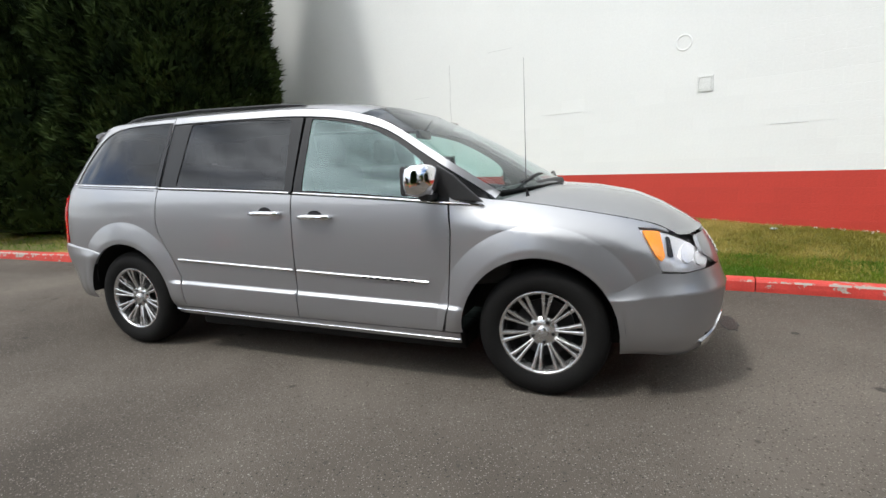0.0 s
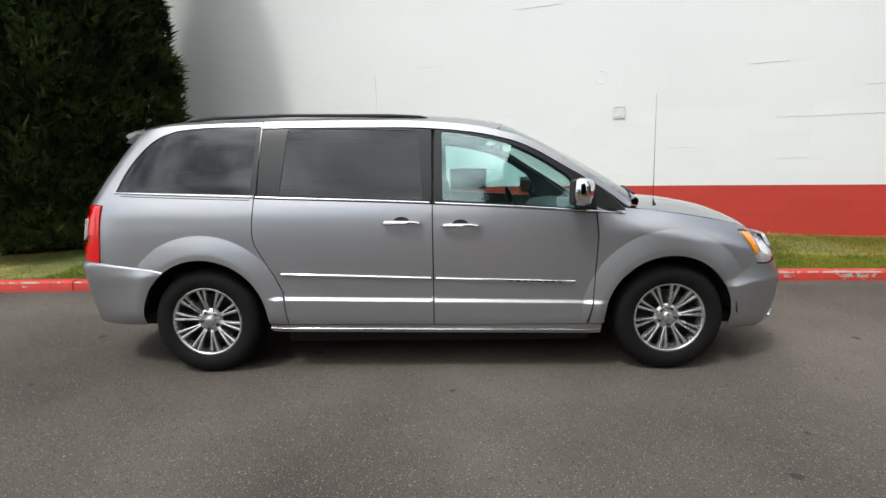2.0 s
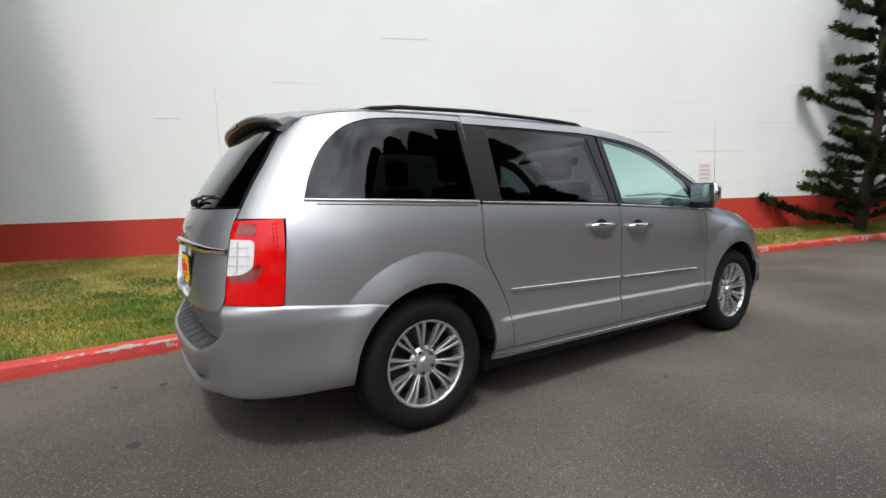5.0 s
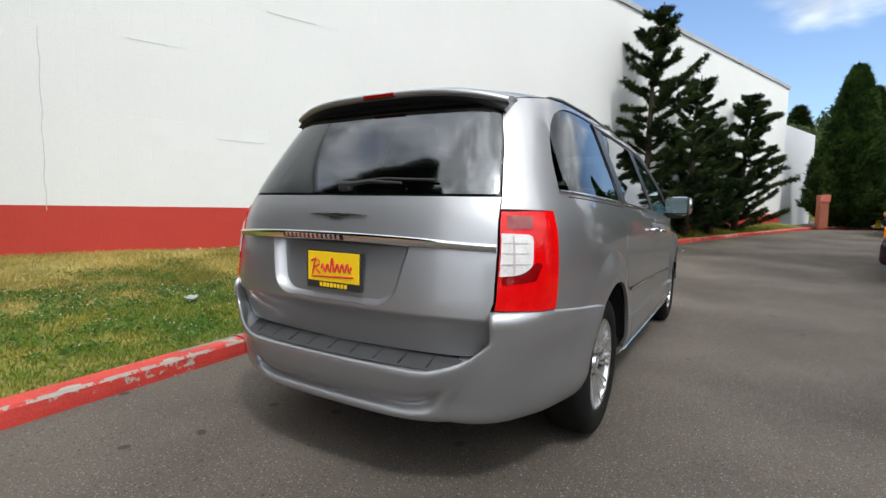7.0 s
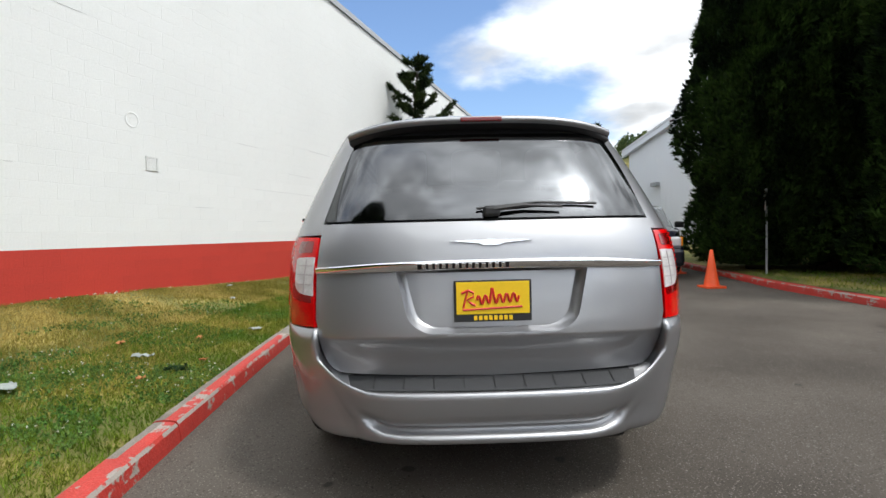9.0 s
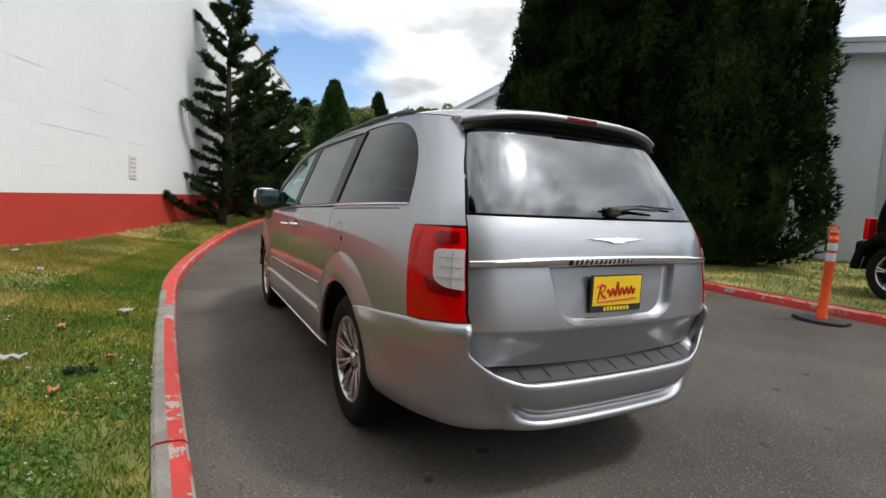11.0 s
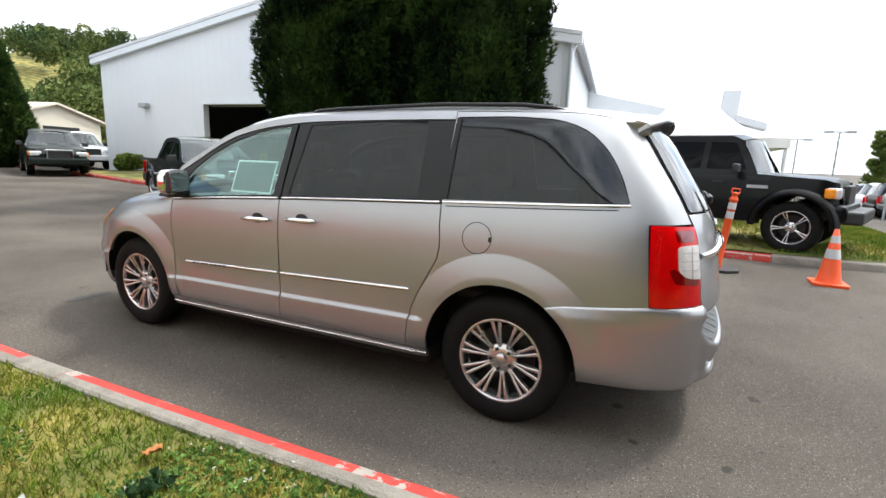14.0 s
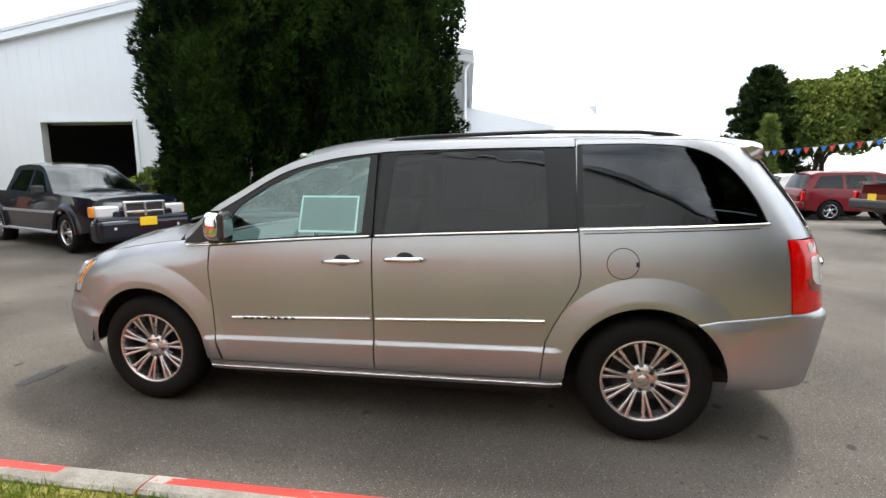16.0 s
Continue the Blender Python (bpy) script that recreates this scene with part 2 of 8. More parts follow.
def asphalt_mat():
    """Old asphalt: pale aggregate, dark spots of oil and gum, broad worn and stained fields."""
    m = mat("asphalt", (0.074, 0.0635, 0.0525), 0.9, 0, 0.24, 0.5, 140, bump=0.55, bump_scale=170, col2=(0.124, 0.108, 0.091), mix=(0.34, 0.70), spec=0.2)
    n, l = m.node_tree.nodes, m.node_tree.links
    b = n["Principled BSDF"]
    last = b.inputs["Base Color"].links[0].from_socket
    tc = n.new("ShaderNodeTexCoord")
    for scale, lo, hi, col, fac in ((75, 0.15, 0.26, (0.27, 0.245, 0.215), 0.75), (30, 0.09, 0.17, (0.30, 0.275, 0.24), 0.55), (13, 0.04, 0.07, (0.36, 0.34, 0.30), 0.6), (42, 0.14, 0.22, (0.032, 0.029, 0.026), 0.8), (16, 0.08, 0.14, (0.04, 0.036, 0.031), 0.6), (2.6, 0.06, 0.09, (0.035, 0.032, 0.03), 0.75), (5.5, 0.05, 0.085, (0.05, 0.045, 0.04), 0.55)):
        v = n.new("ShaderNodeTexVoronoi")
        v.inputs["Scale"].default_value = scale
        w = n.new("ShaderNodeTexNoise")
        w.inputs["Scale"].default_value = scale * 1.7
        vm = n.new("ShaderNodeVectorMath")
        vm.operation = "MULTIPLY_ADD"
        l.new(w.outputs["Color"], vm.inputs[0])
        vm.inputs[1].default_value = (0.35 / scale,) * 3
        l.new(tc.outputs["Object"], vm.inputs[2])
        l.new(tc.outputs["Object"], w.inputs["Vector"])
        l.new(vm.outputs[0], v.inputs["Vector"])
        mr = n.new("ShaderNodeMapRange")
        mr.inputs["From Min"].default_value, mr.inputs["From Max"].default_value = lo, hi
        mr.inputs["To Min"].default_value, mr.inputs["To Max"].default_value = fac, 0
        l.new(v.outputs["Distance"], mr.inputs["Value"])
        mx = n.new("ShaderNodeMix")
        mx.data_type = "RGBA"
        l.new(mr.outputs[0], mx.inputs[0])
        l.new(last, mx.inputs[6])
        mx.inputs[7].default_value = (*col, 1)
        last = mx.outputs[2]
    l.new(last, b.inputs["Base Color"])
    return m


M_ASPHALT = asphalt_mat()
M_CONC = mat("concrete", (0.34, 0.31, 0.27), 0.9, 0, 0.25, 4, 90, bump=0.4, bump_scale=110, col2=(0.25, 0.22, 0.19))
M_WALLW = mat("white_painted_block", (0.80, 0.81, 0.79), 0.75, 0, 0.035, 0.7, 40, bump=0.12, bump_scale=50, rnd=0.012)
M_WALLR = mat("red_painted_block", (0.50, 0.042, 0.026), 0.65, 0, 0.10, 1.2, 40, bump=0.15, bump_scale=50, rnd=0.03)
M_WHITEMETAL = mat("white_metal_siding", (0.73, 0.76, 0.80), 0.5, 0, 0.04, 0.4, 30)
M_GREYMETAL = mat("grey_metal_trim", (0.40, 0.42, 0.44), 0.45, 0.2, 0.06, 1, 30)
M_PALEMETAL = mat("pale_metal_trim", (0.62, 0.63, 0.65), 0.45, 0.1, 0.05, 1, 30)
M_TENT = mat("tent_fabric", (0.84, 0.84, 0.83), 0.7, 0, 0.03, 1, 20)
M_SOIL = mat("lawn_soil", (0.125, 0.130, 0.030), 0.95, 0, 0.35, 1.3, 60, bump=0.5, bump_scale=60, col2=(0.27, 0.215, 0.058), mix=(0.45, 0.62))
M_BARK = mat("bark", (0.05, 0.036, 0.026), 0.9, 0, 0.3, 10, 60, bump=0.6, bump_scale=40)
M_ORANGE = mat("orange_plastic", (0.85, 0.10, 0.02), 0.5, 0, 0.08, 8, 60)
M_SILVERTAPE = mat("reflective_band", (0.62, 0.62, 0.62), 0.35, 0.2, 0.08)


def leaf_mat(name, a, b, rough=0.65, scale=1.6, spec=0.2):
    """Foliage: two greens in patches, varied leaf by leaf."""
    m = bpy.data.materials.new(name)
    m.use_nodes = True
    n, l = m.node_tree.nodes, m.node_tree.links
    p = n["Principled BSDF"]
    geo, tc, no, mx, hs = (n.new("ShaderNode" + k) for k in ("NewGeometry", "TexCoord", "TexNoise", "Mix", "HueSaturation"))
    mx.data_type = "RGBA"
    no.inputs["Scale"].default_value = scale
    l.new(tc.outputs["Object"], no.inputs["Vector"])
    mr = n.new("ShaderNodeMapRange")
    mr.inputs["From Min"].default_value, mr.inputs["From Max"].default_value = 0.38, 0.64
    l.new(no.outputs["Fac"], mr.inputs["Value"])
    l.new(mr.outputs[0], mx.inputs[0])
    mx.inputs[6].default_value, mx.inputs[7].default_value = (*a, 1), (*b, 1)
    vr = n.new("ShaderNodeMapRange")
    vr.inputs["To Min"].default_value, vr.inputs["To Max"].default_value = 0.55, 1.4
    l.new(geo.outputs["Random Per Island"], vr.inputs["Value"])
    l.new(mx.outputs[2], hs.inputs["Color"])
    l.new(vr.outputs[0], hs.inputs["Value"])
    l.new(hs.outputs[0], p.inputs["Base Color"])
    p.inputs["Roughness"].default_value = rough
    p.inputs["Specular IOR Level"].default_value = spec
    return m


# near-black and lighter patches put the clump's shade and highlights into colour
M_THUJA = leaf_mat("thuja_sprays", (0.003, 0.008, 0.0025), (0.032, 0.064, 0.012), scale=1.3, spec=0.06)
M_PINE = leaf_mat("conifer_needles", (0.009, 0.018, 0.006), (0.046, 0.070, 0.020), spec=0.06)
M_HEDGE = leaf_mat("cypress_sprays", (0.018, 0.045, 0.010), (0.060, 0.105, 0.024), spec=0.1)
M_LEAF = leaf_mat("broad_leaves", (0.10, 0.15, 0.028), (0.24, 0.27, 0.055), scale=0.5)
# the bluish first green puts distance haze into the leaf colour
M_LEAF2 = leaf_mat("hazed_far_leaves", (0.050, 0.092, 0.042), (0.185, 0.215, 0.062), scale=0.07, spec=0.02)
M_GRASS = leaf_mat("grass_blades", (0.078, 0.165, 0.010), (0.215, 0.222, 0.027), scale=1.3)
M_DRYGRASS = leaf_mat("dry_grass_blades", (0.200, 0.180, 0.030), (0.46, 0.350, 0.105), scale=1.2)
M_CLOVER = leaf_mat("clover_heads", (0.46, 0.46, 0.38), (0.60, 0.59, 0.52))


# ---- mesh helpers ----
def link_mesh(name, me, material, parent=None, label=""):
    if isinstance(material, (list, tuple)):
        for m in material:
            me.materials.append(m)
    else:
        me.materials.append(material)
    ob = new(name, me)
    if parent is not None:
        ob.parent = parent
    if label:
        ob["label"] = label
    return ob


def part(name, bm, material, parent=None, label="", smooth=False):
    """Links a bmesh as one mesh object under a thing or a part."""
    me = bpy.data.meshes.new(name)
    bm.normal_update()
    bm.to_mesh(me)
    bm.free()
    if smooth:
        me.polygons.foreach_set("use_smooth", [True] * len(me.polygons))
    return link_mesh(name, me, material, parent, label)


def raw(name, verts, faces, material, parent=None, label="", smooth=False):
    me = bpy.data.meshes.new(name)
    me.from_pydata([tuple(v) for v in verts], [], [tuple(int(i) for i in f) for f in faces])
    me.update()
    if smooth:
        me.polygons.foreach_set("use_smooth", [True] * len(me.polygons))
    return link_mesh(name, me, material, parent, label)


def thing(name, m, label, category, group="", kind=""):
    """An Empty at the base of a thing, which parents its parts."""
    e = new(name)
    e.empty_display_size = 0.2
    e.matrix_world = m
    return tagged(e, label, category, group, kind)


def box_bm(size, at=(0, 0, 0), bevel=0.0, rot=None, segs=2):
    bm = bmesh.new()
    bmesh.ops.create_cube(bm, size=1)
    bmesh.ops.scale(bm, vec=size, verts=bm.verts)
    if bevel:
        bmesh.ops.bevel(bm, geom=bm.edges[:], offset=bevel, segments=segs, affect="EDGES", profile=0.5)
    if rot is not None:
        bmesh.ops.transform(bm, matrix=rot, verts=bm.verts)
    bmesh.ops.translate(bm, vec=at, verts=bm.verts)
    return bm


def tube_bm(points, radius, sides=8, cap=True):
    """A round rod along points; radius a number or one for each point."""
    pts = [Vector(p) for p in points]
    rad = radius if isinstance(radius, (list, tuple)) else [radius] * len(pts)
    bm, rings = bmesh.new(), []
    for i, p in enumerate(pts):
        d = (pts[min(i + 1, len(pts) - 1)] - pts[max(i - 1, 0)]).normalized()
        a = d.cross(Vector((0, 0, 1)) if abs(d.z) < 0.9 else Vector((1, 0, 0))).normalized()
        b = d.cross(a)
        rings.append([bm.verts.new(p + rad[i] * (a * math.cos(k * math.tau / sides) + b * math.sin(k * math.tau / sides))) for k in range(sides)])
    for r, s in zip(rings, rings[1:]):
        for k in range(sides):
            bm.faces.new((r[k], r[(k + 1) % sides], s[(k + 1) % sides], s[k]))
    if cap:
        bm.faces.new(rings[0][::-1])
        bm.faces.new(rings[-1])
    bmesh.ops.recalc_face_normals(bm, faces=bm.faces)
    return bm


def prism_bm(outline, h0, h1, axis="z", bevel=0.0):
    """A flat outline pulled along an axis from h0 to h1. For "y" the outline is (x, z), for "x" it is (y, z)."""
    bm = bmesh.new()
    put = {"z": lambda a, b, h: (a, b, h), "y": lambda a, b, h: (a, h, b), "x": lambda a, b, h: (h, a, b)}[axis]
    lo = [bm.verts.new(put(a, b, h0)) for a, b in outline]
    hi = [bm.verts.new(put(a, b, h1)) for a, b in outline]
    n = len(outline)
    bm.faces.new(lo)
    bm.faces.new(hi)
    for i in range(n):
        bm.faces.new((lo[i], lo[(i + 1) % n], hi[(i + 1) % n], hi[i]))
    bmesh.ops.recalc_face_normals(bm, faces=bm.faces)
    if bevel:
        bmesh.ops.bevel(bm, geom=bm.edges[:], offset=bevel, segments=2, affect="EDGES", profile=0.5)
    return bm


def lathe_bm(profile, sides=48, axis="y"):
    """A profile of (radius, along) turned round an axis."""
    bm, rings = bmesh.new(), []
    for r, h in profile:
        ring = []
        for k in range(sides):
            a = k * math.tau / sides
            c, s = r * math.cos(a), r * math.sin(a)
            ring.append(bm.verts.new((c, h, s) if axis == "y" else (c, s, h)))
        rings.append(ring)
    for r, s in zip(rings, rings[1:]):
        for k in range(sides):
            bm.faces.new((r[k], r[(k + 1) % sides], s[(k + 1) % sides], s[k]))
    bmesh.ops.recalc_face_normals(bm, faces=bm.faces)
    return bm


def join_bm(bms):
    out = bmesh.new()
    for b in bms:
        me = bpy.data.meshes.new("tmp")
        b.to_mesh(me)
        b.free()
        out.from_mesh(me)
        bpy.data.meshes.remove(me)
    return out


def grid_obj(name, rows, material, parent=None, label="", flip=False, normals=True):
    """A smooth sheet through rows of points."""
    rows = np.asarray(rows, float)
    nr, nc = rows.shape[:2]
    idx = np.arange(nr * nc).reshape(nr, nc)
    f = np.stack([idx[:-1, :-1], idx[:-1, 1:], idx[1:, 1:], idx[1:, :-1]], -1).reshape(-1, 4)
    if flip:
        f = f[:, ::-1]
    return raw(name, rows.reshape(-1, 3), f, material, parent, label, smooth=True)


def smooth_table(xs, ys):
    """A smooth curve through a short table."""
    xs, ys = np.asarray(xs, float), np.asarray(ys, float)
    m = np.gradient(ys, xs)
    def f(x):
        x = np.clip(np.asarray(x, float), xs[0], xs[-1])
        i = np.clip(np.searchsorted(xs, x) - 1, 0, len(xs) - 2)
        h = xs[i + 1] - xs[i]
        t = (x - xs[i]) / h
        return (2 * t**3 - 3 * t**2 + 1) * ys[i] + (t**3 - 2 * t**2 + t) * h * m[i] + (3 * t**2 - 2 * t**3) * ys[i + 1] + (t**3 - t**2) * h * m[i + 1]
    return f

# ---- ground, kerbs, lawn ----
def sstep(a, b, x):
    t = np.clip((np.asarray(x, float) - a) / (b - a), 0, 1)
    return t * t * (3 - 2 * t)


def ground_z(x, y):
    """The drive rises gently towards the far building; the car park falls away to the south-west."""
    x, y = np.asarray(x, float), np.asarray(y, float)
    up = 0.021 * np.clip(x - 4.0, 0, 26)
    down = -0.045 * np.clip(-y - 11.5, 0, 30) * sstep(-1.0, -7.0, x)
    return up + down


KERB_A = smooth_table([-40, -12, -8, -5, -3, -1, 1, 3, 4.5, 6, 8, 10, 12.5, 16, 20, 24], [1.2, 1.45, 1.5, 1.52, 1.60, 1.71, 1.775, 1.77, 1.62, 1.36, 0.95, 0.45, -0.35, -1.65, -3.2, -4.9])
WALL_P, WALL_A = Vector((5.0, 3.55, 0)), radians(-19.7)
WALL_U, WALL_N = Vector((math.cos(WALL_A), math.sin(WALL_A), 0)), Vector((math.sin(WALL_A), -math.cos(WALL_A), 0))


def wall_y(x):
    return WALL_P.y + (np.asarray(x, float) - WALL_P.x) * math.tan(WALL_A)


# ground: one sheet out to the horizon, fine near the drive
def spread(a, b, n, far):
    mid = np.linspace(a, b, n)
    tail = np.geomspace(1.5, far, 14)
    return np.concatenate([a - tail[::-1], mid, b + tail])


gx, gy = spread(-14, 34, 97, 900), spread(-34, 8, 85, 900)
GX, GY = np.meshgrid(gx, gy, indexing="ij")
GZ = ground_z(GX, GY)
ground = grid_obj("ground", np.stack([GX, GY, GZ], -1), M_ASPHALT)
tagged(ground, "worn grey asphalt drive and yard with dark stains", "ground", kind="structure")

# lawn between the kerb and the wall, rising to the wall
lx = np.linspace(-40, 23.5, 128)
rows = []
for x in lx:
    ya, yb = float(KERB_A(x)) + 0.156, float(wall_y(x)) + 0.05
    yb = max(yb, ya + 0.3)
    col = []
    for v in np.linspace(0, 1, 14):
        y = ya + (yb - ya) * v
        z = float(ground_z(x, y)) + 0.092 + (0.155 + 0.21 * float(1 - sstep(1.0, 6.5, x))) * min(v * 1.15, 1) ** 1.3 + 0.02 * noise.noise((x * 1.1, y * 1.3, 0))
        col.append((x, y, z))
    rows.append(col)
LAWN = np.array(rows)
lawn = grid_obj("ground_lawn", rows, M_SOIL)
tagged(lawn, "patchy green and straw-coloured lawn below the wall", "lawn", kind="structure")


def kerb_run(name, pts, side, label, length=2.4, painted=True):
    """A kerb of cast lengths along a line; side: +1 if the raised ground lies to the left of the line."""
    root = thing(name, pose(0, 0, 0), label, "kerb", kind="structure")
    pts = [Vector(p) for p in pts]
    dist = [0.0]
    for a, b in zip(pts, pts[1:]):
        dist.append(dist[-1] + (b - a).length)
    total, k = dist[-1], 0
    def at(s):
        return Vector([float(np.interp(s, dist, [p[i] for p in pts])) for i in range(3)])
    start = 0.0
    rnd = random.Random(5)
    while start < total - 0.3:
        ln = length * rnd.uniform(0.85, 1.15)
        a, b = start + 0.006, min(start + ln, total) - 0.006
        n = max(2, int((b - a) / 0.15) + 1)
        verts, faces, mats = [], [], []
        lift = rnd.uniform(-0.006, 0.006)
        # profile: (inward from the road, height)
        prof = [(0.0, -0.05), (0.006, 0.04), (0.014, 0.092), (0.026, 0.110), (0.045, 0.117), (0.092, 0.121), (0.140, 0.118), (0.158, 0.107), (0.168, 0.0)]
        for i in range(n):
            s = a + (b - a) * i / (n - 1)
            p, q = at(s), at(min(s + 0.05, total)) - at(max(s - 0.05, 0))
            q.z = 0
            q.normalize()
            w = Vector((-q.y, q.x, 0)) * side
            for d, h in prof:
                verts.append(p + w * d + Vector((0, 0, h + lift + rnd.uniform(-0.0015, 0.0015))))
        m = len(prof)
        for i in range(n - 1):
            for j in range(m - 1):
                f = (i * m + j, (i + 1) * m + j, (i + 1) * m + j + 1, i * m + j + 1)
                faces.append(f if side < 0 else f[::-1])
        faces.append(tuple(range(m)))
        faces.append(tuple(range((n - 1) * m, n * m))[::-1])
        o = raw("kerb_length", verts, faces, [M_KERB if painted else M_KERBCONC, M_KERBCONC, M_KERBWORN], root, smooth=False)
        lawn_side = side > 0 and p.y > 0
        index = []
        for i in range(len(faces)):
            j, x = i % (m - 1), verts[faces[i][0]].x
            kind = 1 if j >= 6 else 0
            if lawn_side and i < (n - 1) * (m - 1):
                if -2.2 < x < 1.9 and j >= 5 or 0.74 < x < 1.10 and j >= 3:
                    kind = 1
                elif (-1.95 < x < -1.24 or 0.45 < x < 0.74) and j >= 2:
                    kind = 2
            index.append(kind if i < (n - 1) * (m - 1) else 0)
        o.data.polygons.foreach_set("material_index", index)
        start += ln
        k += 1
    return root


M_KERBCONC = mat("weathered_kerb_concrete", (0.27, 0.245, 0.21), 0.9, 0, 0.28, 5, 80, bump=0.5, bump_scale=100, col2=(0.18, 0.16, 0.135))


def kerb_mat(name="worn_red_kerb", start=0.80):
    """Red paint, worn off in chips down to the concrete, most of all on the top edge."""
    m = mat(name, (0.50, 0.042, 0.030), 0.6, 0, 0.2, 6, 50, bump=0.3, bump_scale=80, rnd=0.08)
    n, l = m.node_tree.nodes, m.node_tree.links
    b = n["Principled BSDF"]
    src = b.inputs["Base Color"].links[0].from_socket
    tc, ns, ns2 = n.new("ShaderNodeTexCoord"), n.new("ShaderNodeTexNoise"), n.new("ShaderNodeTexNoise")
    ns.inputs["Scale"].default_value, ns.inputs["Detail"].default_value, ns.inputs["Roughness"].default_value = 6.5, 8, 0.66
    ns2.inputs["Scale"].default_value, ns2.inputs["Detail"].default_value = 0.55, 3
    l.new(tc.outputs["Object"], ns.inputs["Vector"])
    l.new(tc.outputs["Object"], ns2.inputs["Vector"])
    geo, sx = n.new("ShaderNodeNewGeometry"), n.new("ShaderNodeSeparateXYZ")
    l.new(geo.outputs["Normal"], sx.inputs[0])
    a = n.new("ShaderNodeMath")
    a.operation = "MULTIPLY_ADD"
    l.new(sx.outputs["Z"], a.inputs[0])
    a.inputs[1].default_value = 0.03
    l.new(ns.outputs["Fac"], a.inputs[2])
    c = n.new("ShaderNodeMath")
    c.operation = "MULTIPLY_ADD"
    l.new(ns2.outputs["Fac"], c.inputs[0])
    c.inputs[1].default_value = 0.28
    l.new(a.outputs[0], c.inputs[2])
    mr = n.new("ShaderNodeMapRange")
    inv, edge = n.new("ShaderNodeMath"), n.new("ShaderNodeMath")
    inv.operation, inv.inputs[0].default_value = "SUBTRACT", 1.0
    l.new(sx.outputs["Z"], inv.inputs[1])
    edge.operation = "MULTIPLY"
    l.new(sx.outputs["Z"], edge.inputs[0])
    l.new(inv.outputs[0], edge.inputs[1])
    tot = n.new("ShaderNodeMath")
    tot.operation, tot.inputs[1].default_value = "MULTIPLY_ADD", 0.75
    l.new(edge.outputs[0], tot.inputs[0])
    l.new(c.outputs[0], tot.inputs[2])
    mr.inputs["From Min"].default_value, mr.inputs["From Max"].default_value = start, start + 0.025
    l.new(tot.outputs[0], mr.inputs["Value"])
    mx = n.new("ShaderNodeMix")
    mx.data_type = "RGBA"
    l.new(mr.outputs[0], mx.inputs[0])
    l.new(src, mx.inputs[6])
    mx.inputs[7].default_value = (0.34, 0.305, 0.265, 1)
    l.new(mx.outputs[2], b.inputs["Base Color"])
    return m


M_KERB = kerb_mat()
M_KERBWORN = kerb_mat("flaked_red_kerb", 0.685)
ka = [(x, float(KERB_A(x)), float(ground_z(x, KERB_A(x)))) for x in np.linspace(-34, 23, 190)]
kerb_run("kerb_north", ka, 1, "concrete kerb with chipped red paint beside the lawn")
# the yard's far end: the kerb turns across the drive
kerb_run("kerb_east", [(23, float(KERB_A(23)), 0.40), (24.3, -5.6, 0.42), (25.0, -7.5, 0.43), (25.4, -9.5, 0.44)], 1, "red painted kerb before the clipped cypresses")

# island on the far side of the drive
ISL = [(20.0, -7.9), (14, -7.2), (9, -6.5), (4.5, -5.95), (0, -5.68), (-3.6, -5.66), (-4.9, -5.75), (-5.6, -6.15), (-5.95, -6.9), (-6.1, -8.0), (-6.3, -10.0), (-6.6, -14)]
kerb_run("kerb_island", [(x, y, float(ground_z(x, y))) for x, y in ISL[:6]], 1, "red painted kerb along the planted island")
kerb_run("kerb_west", [(x, y, float(ground_z(x, y))) for x, y in ISL[5:]], 1, "bare grey concrete kerb round the end of the island", painted=False)
isl_in = [(x, y - 0.1) if i < 6 else (x + 0.12, y - 0.05) for i, (x, y) in enumerate(ISL)]
rows = []
for (x, y) in isl_in:
    far = (max(x, -6.4) * 0.9 + 0.6, -15.0)
    rows.append([(x + (far[0] - x) * v, y + (far[1] - y) * v, float(ground_z(x, y)) * (1 - v) + float(ground_z(*far)) * v + 0.135 + 0.05 * math.sin(v * 3.1)) for v in np.linspace(0, 1, 14)])
ISLAND = np.array(rows)
island = grid_obj("ground_island", rows, M_SOIL, flip=True)
tagged(island, "grass island with bare patches across the drive", "lawn", kind="structure")
path_bm = prism_bm([(1.3, -12.55), (-5.6, -13.25), (-5.6, -14.25), (1.3, -13.6)], -0.2, 0.20)
tagged(part("pavement", path_bm, M_CONC), "pale concrete walk along the white building", "pavement", kind="structure")

# ---- the white block wall with its red band ----
WALL_TOP, BAND_TOP = 6.85, 1.06
W0, W1 = -34.0, 20.3          # along the wall from WALL_P


def wall_pt(s, z, d=0.0):
    p = WALL_P + WALL_U * s + WALL_N * d
    return Vector((p.x, p.y, z))


wall_root = thing("wall_north", pose(0, 0, 0), "tall white painted block wall with a red band at its foot", "wall", kind="structure")


def wall_slab(name, s0, s1, z0, z1, thick, material, parent, off=0.0):
    c = [wall_pt(s, z, d) for d in (off, off - thick) for s, z in ((s0, z0), (s1, z0), (s1, z1), (s0, z1))]
    bm = bmesh.new()
    v = [bm.verts.new(p) for p in c]
    for f in ((0, 1, 2, 3), (7, 6, 5, 4), (0, 4, 5, 1), (1, 5, 6, 2), (2, 6, 7, 3), (3, 7, 4, 0)):
        bm.faces.new([v[i] for i in f])
    bmesh.ops.recalc_face_normals(bm, faces=bm.faces)
    return part(name, bm, material, parent)


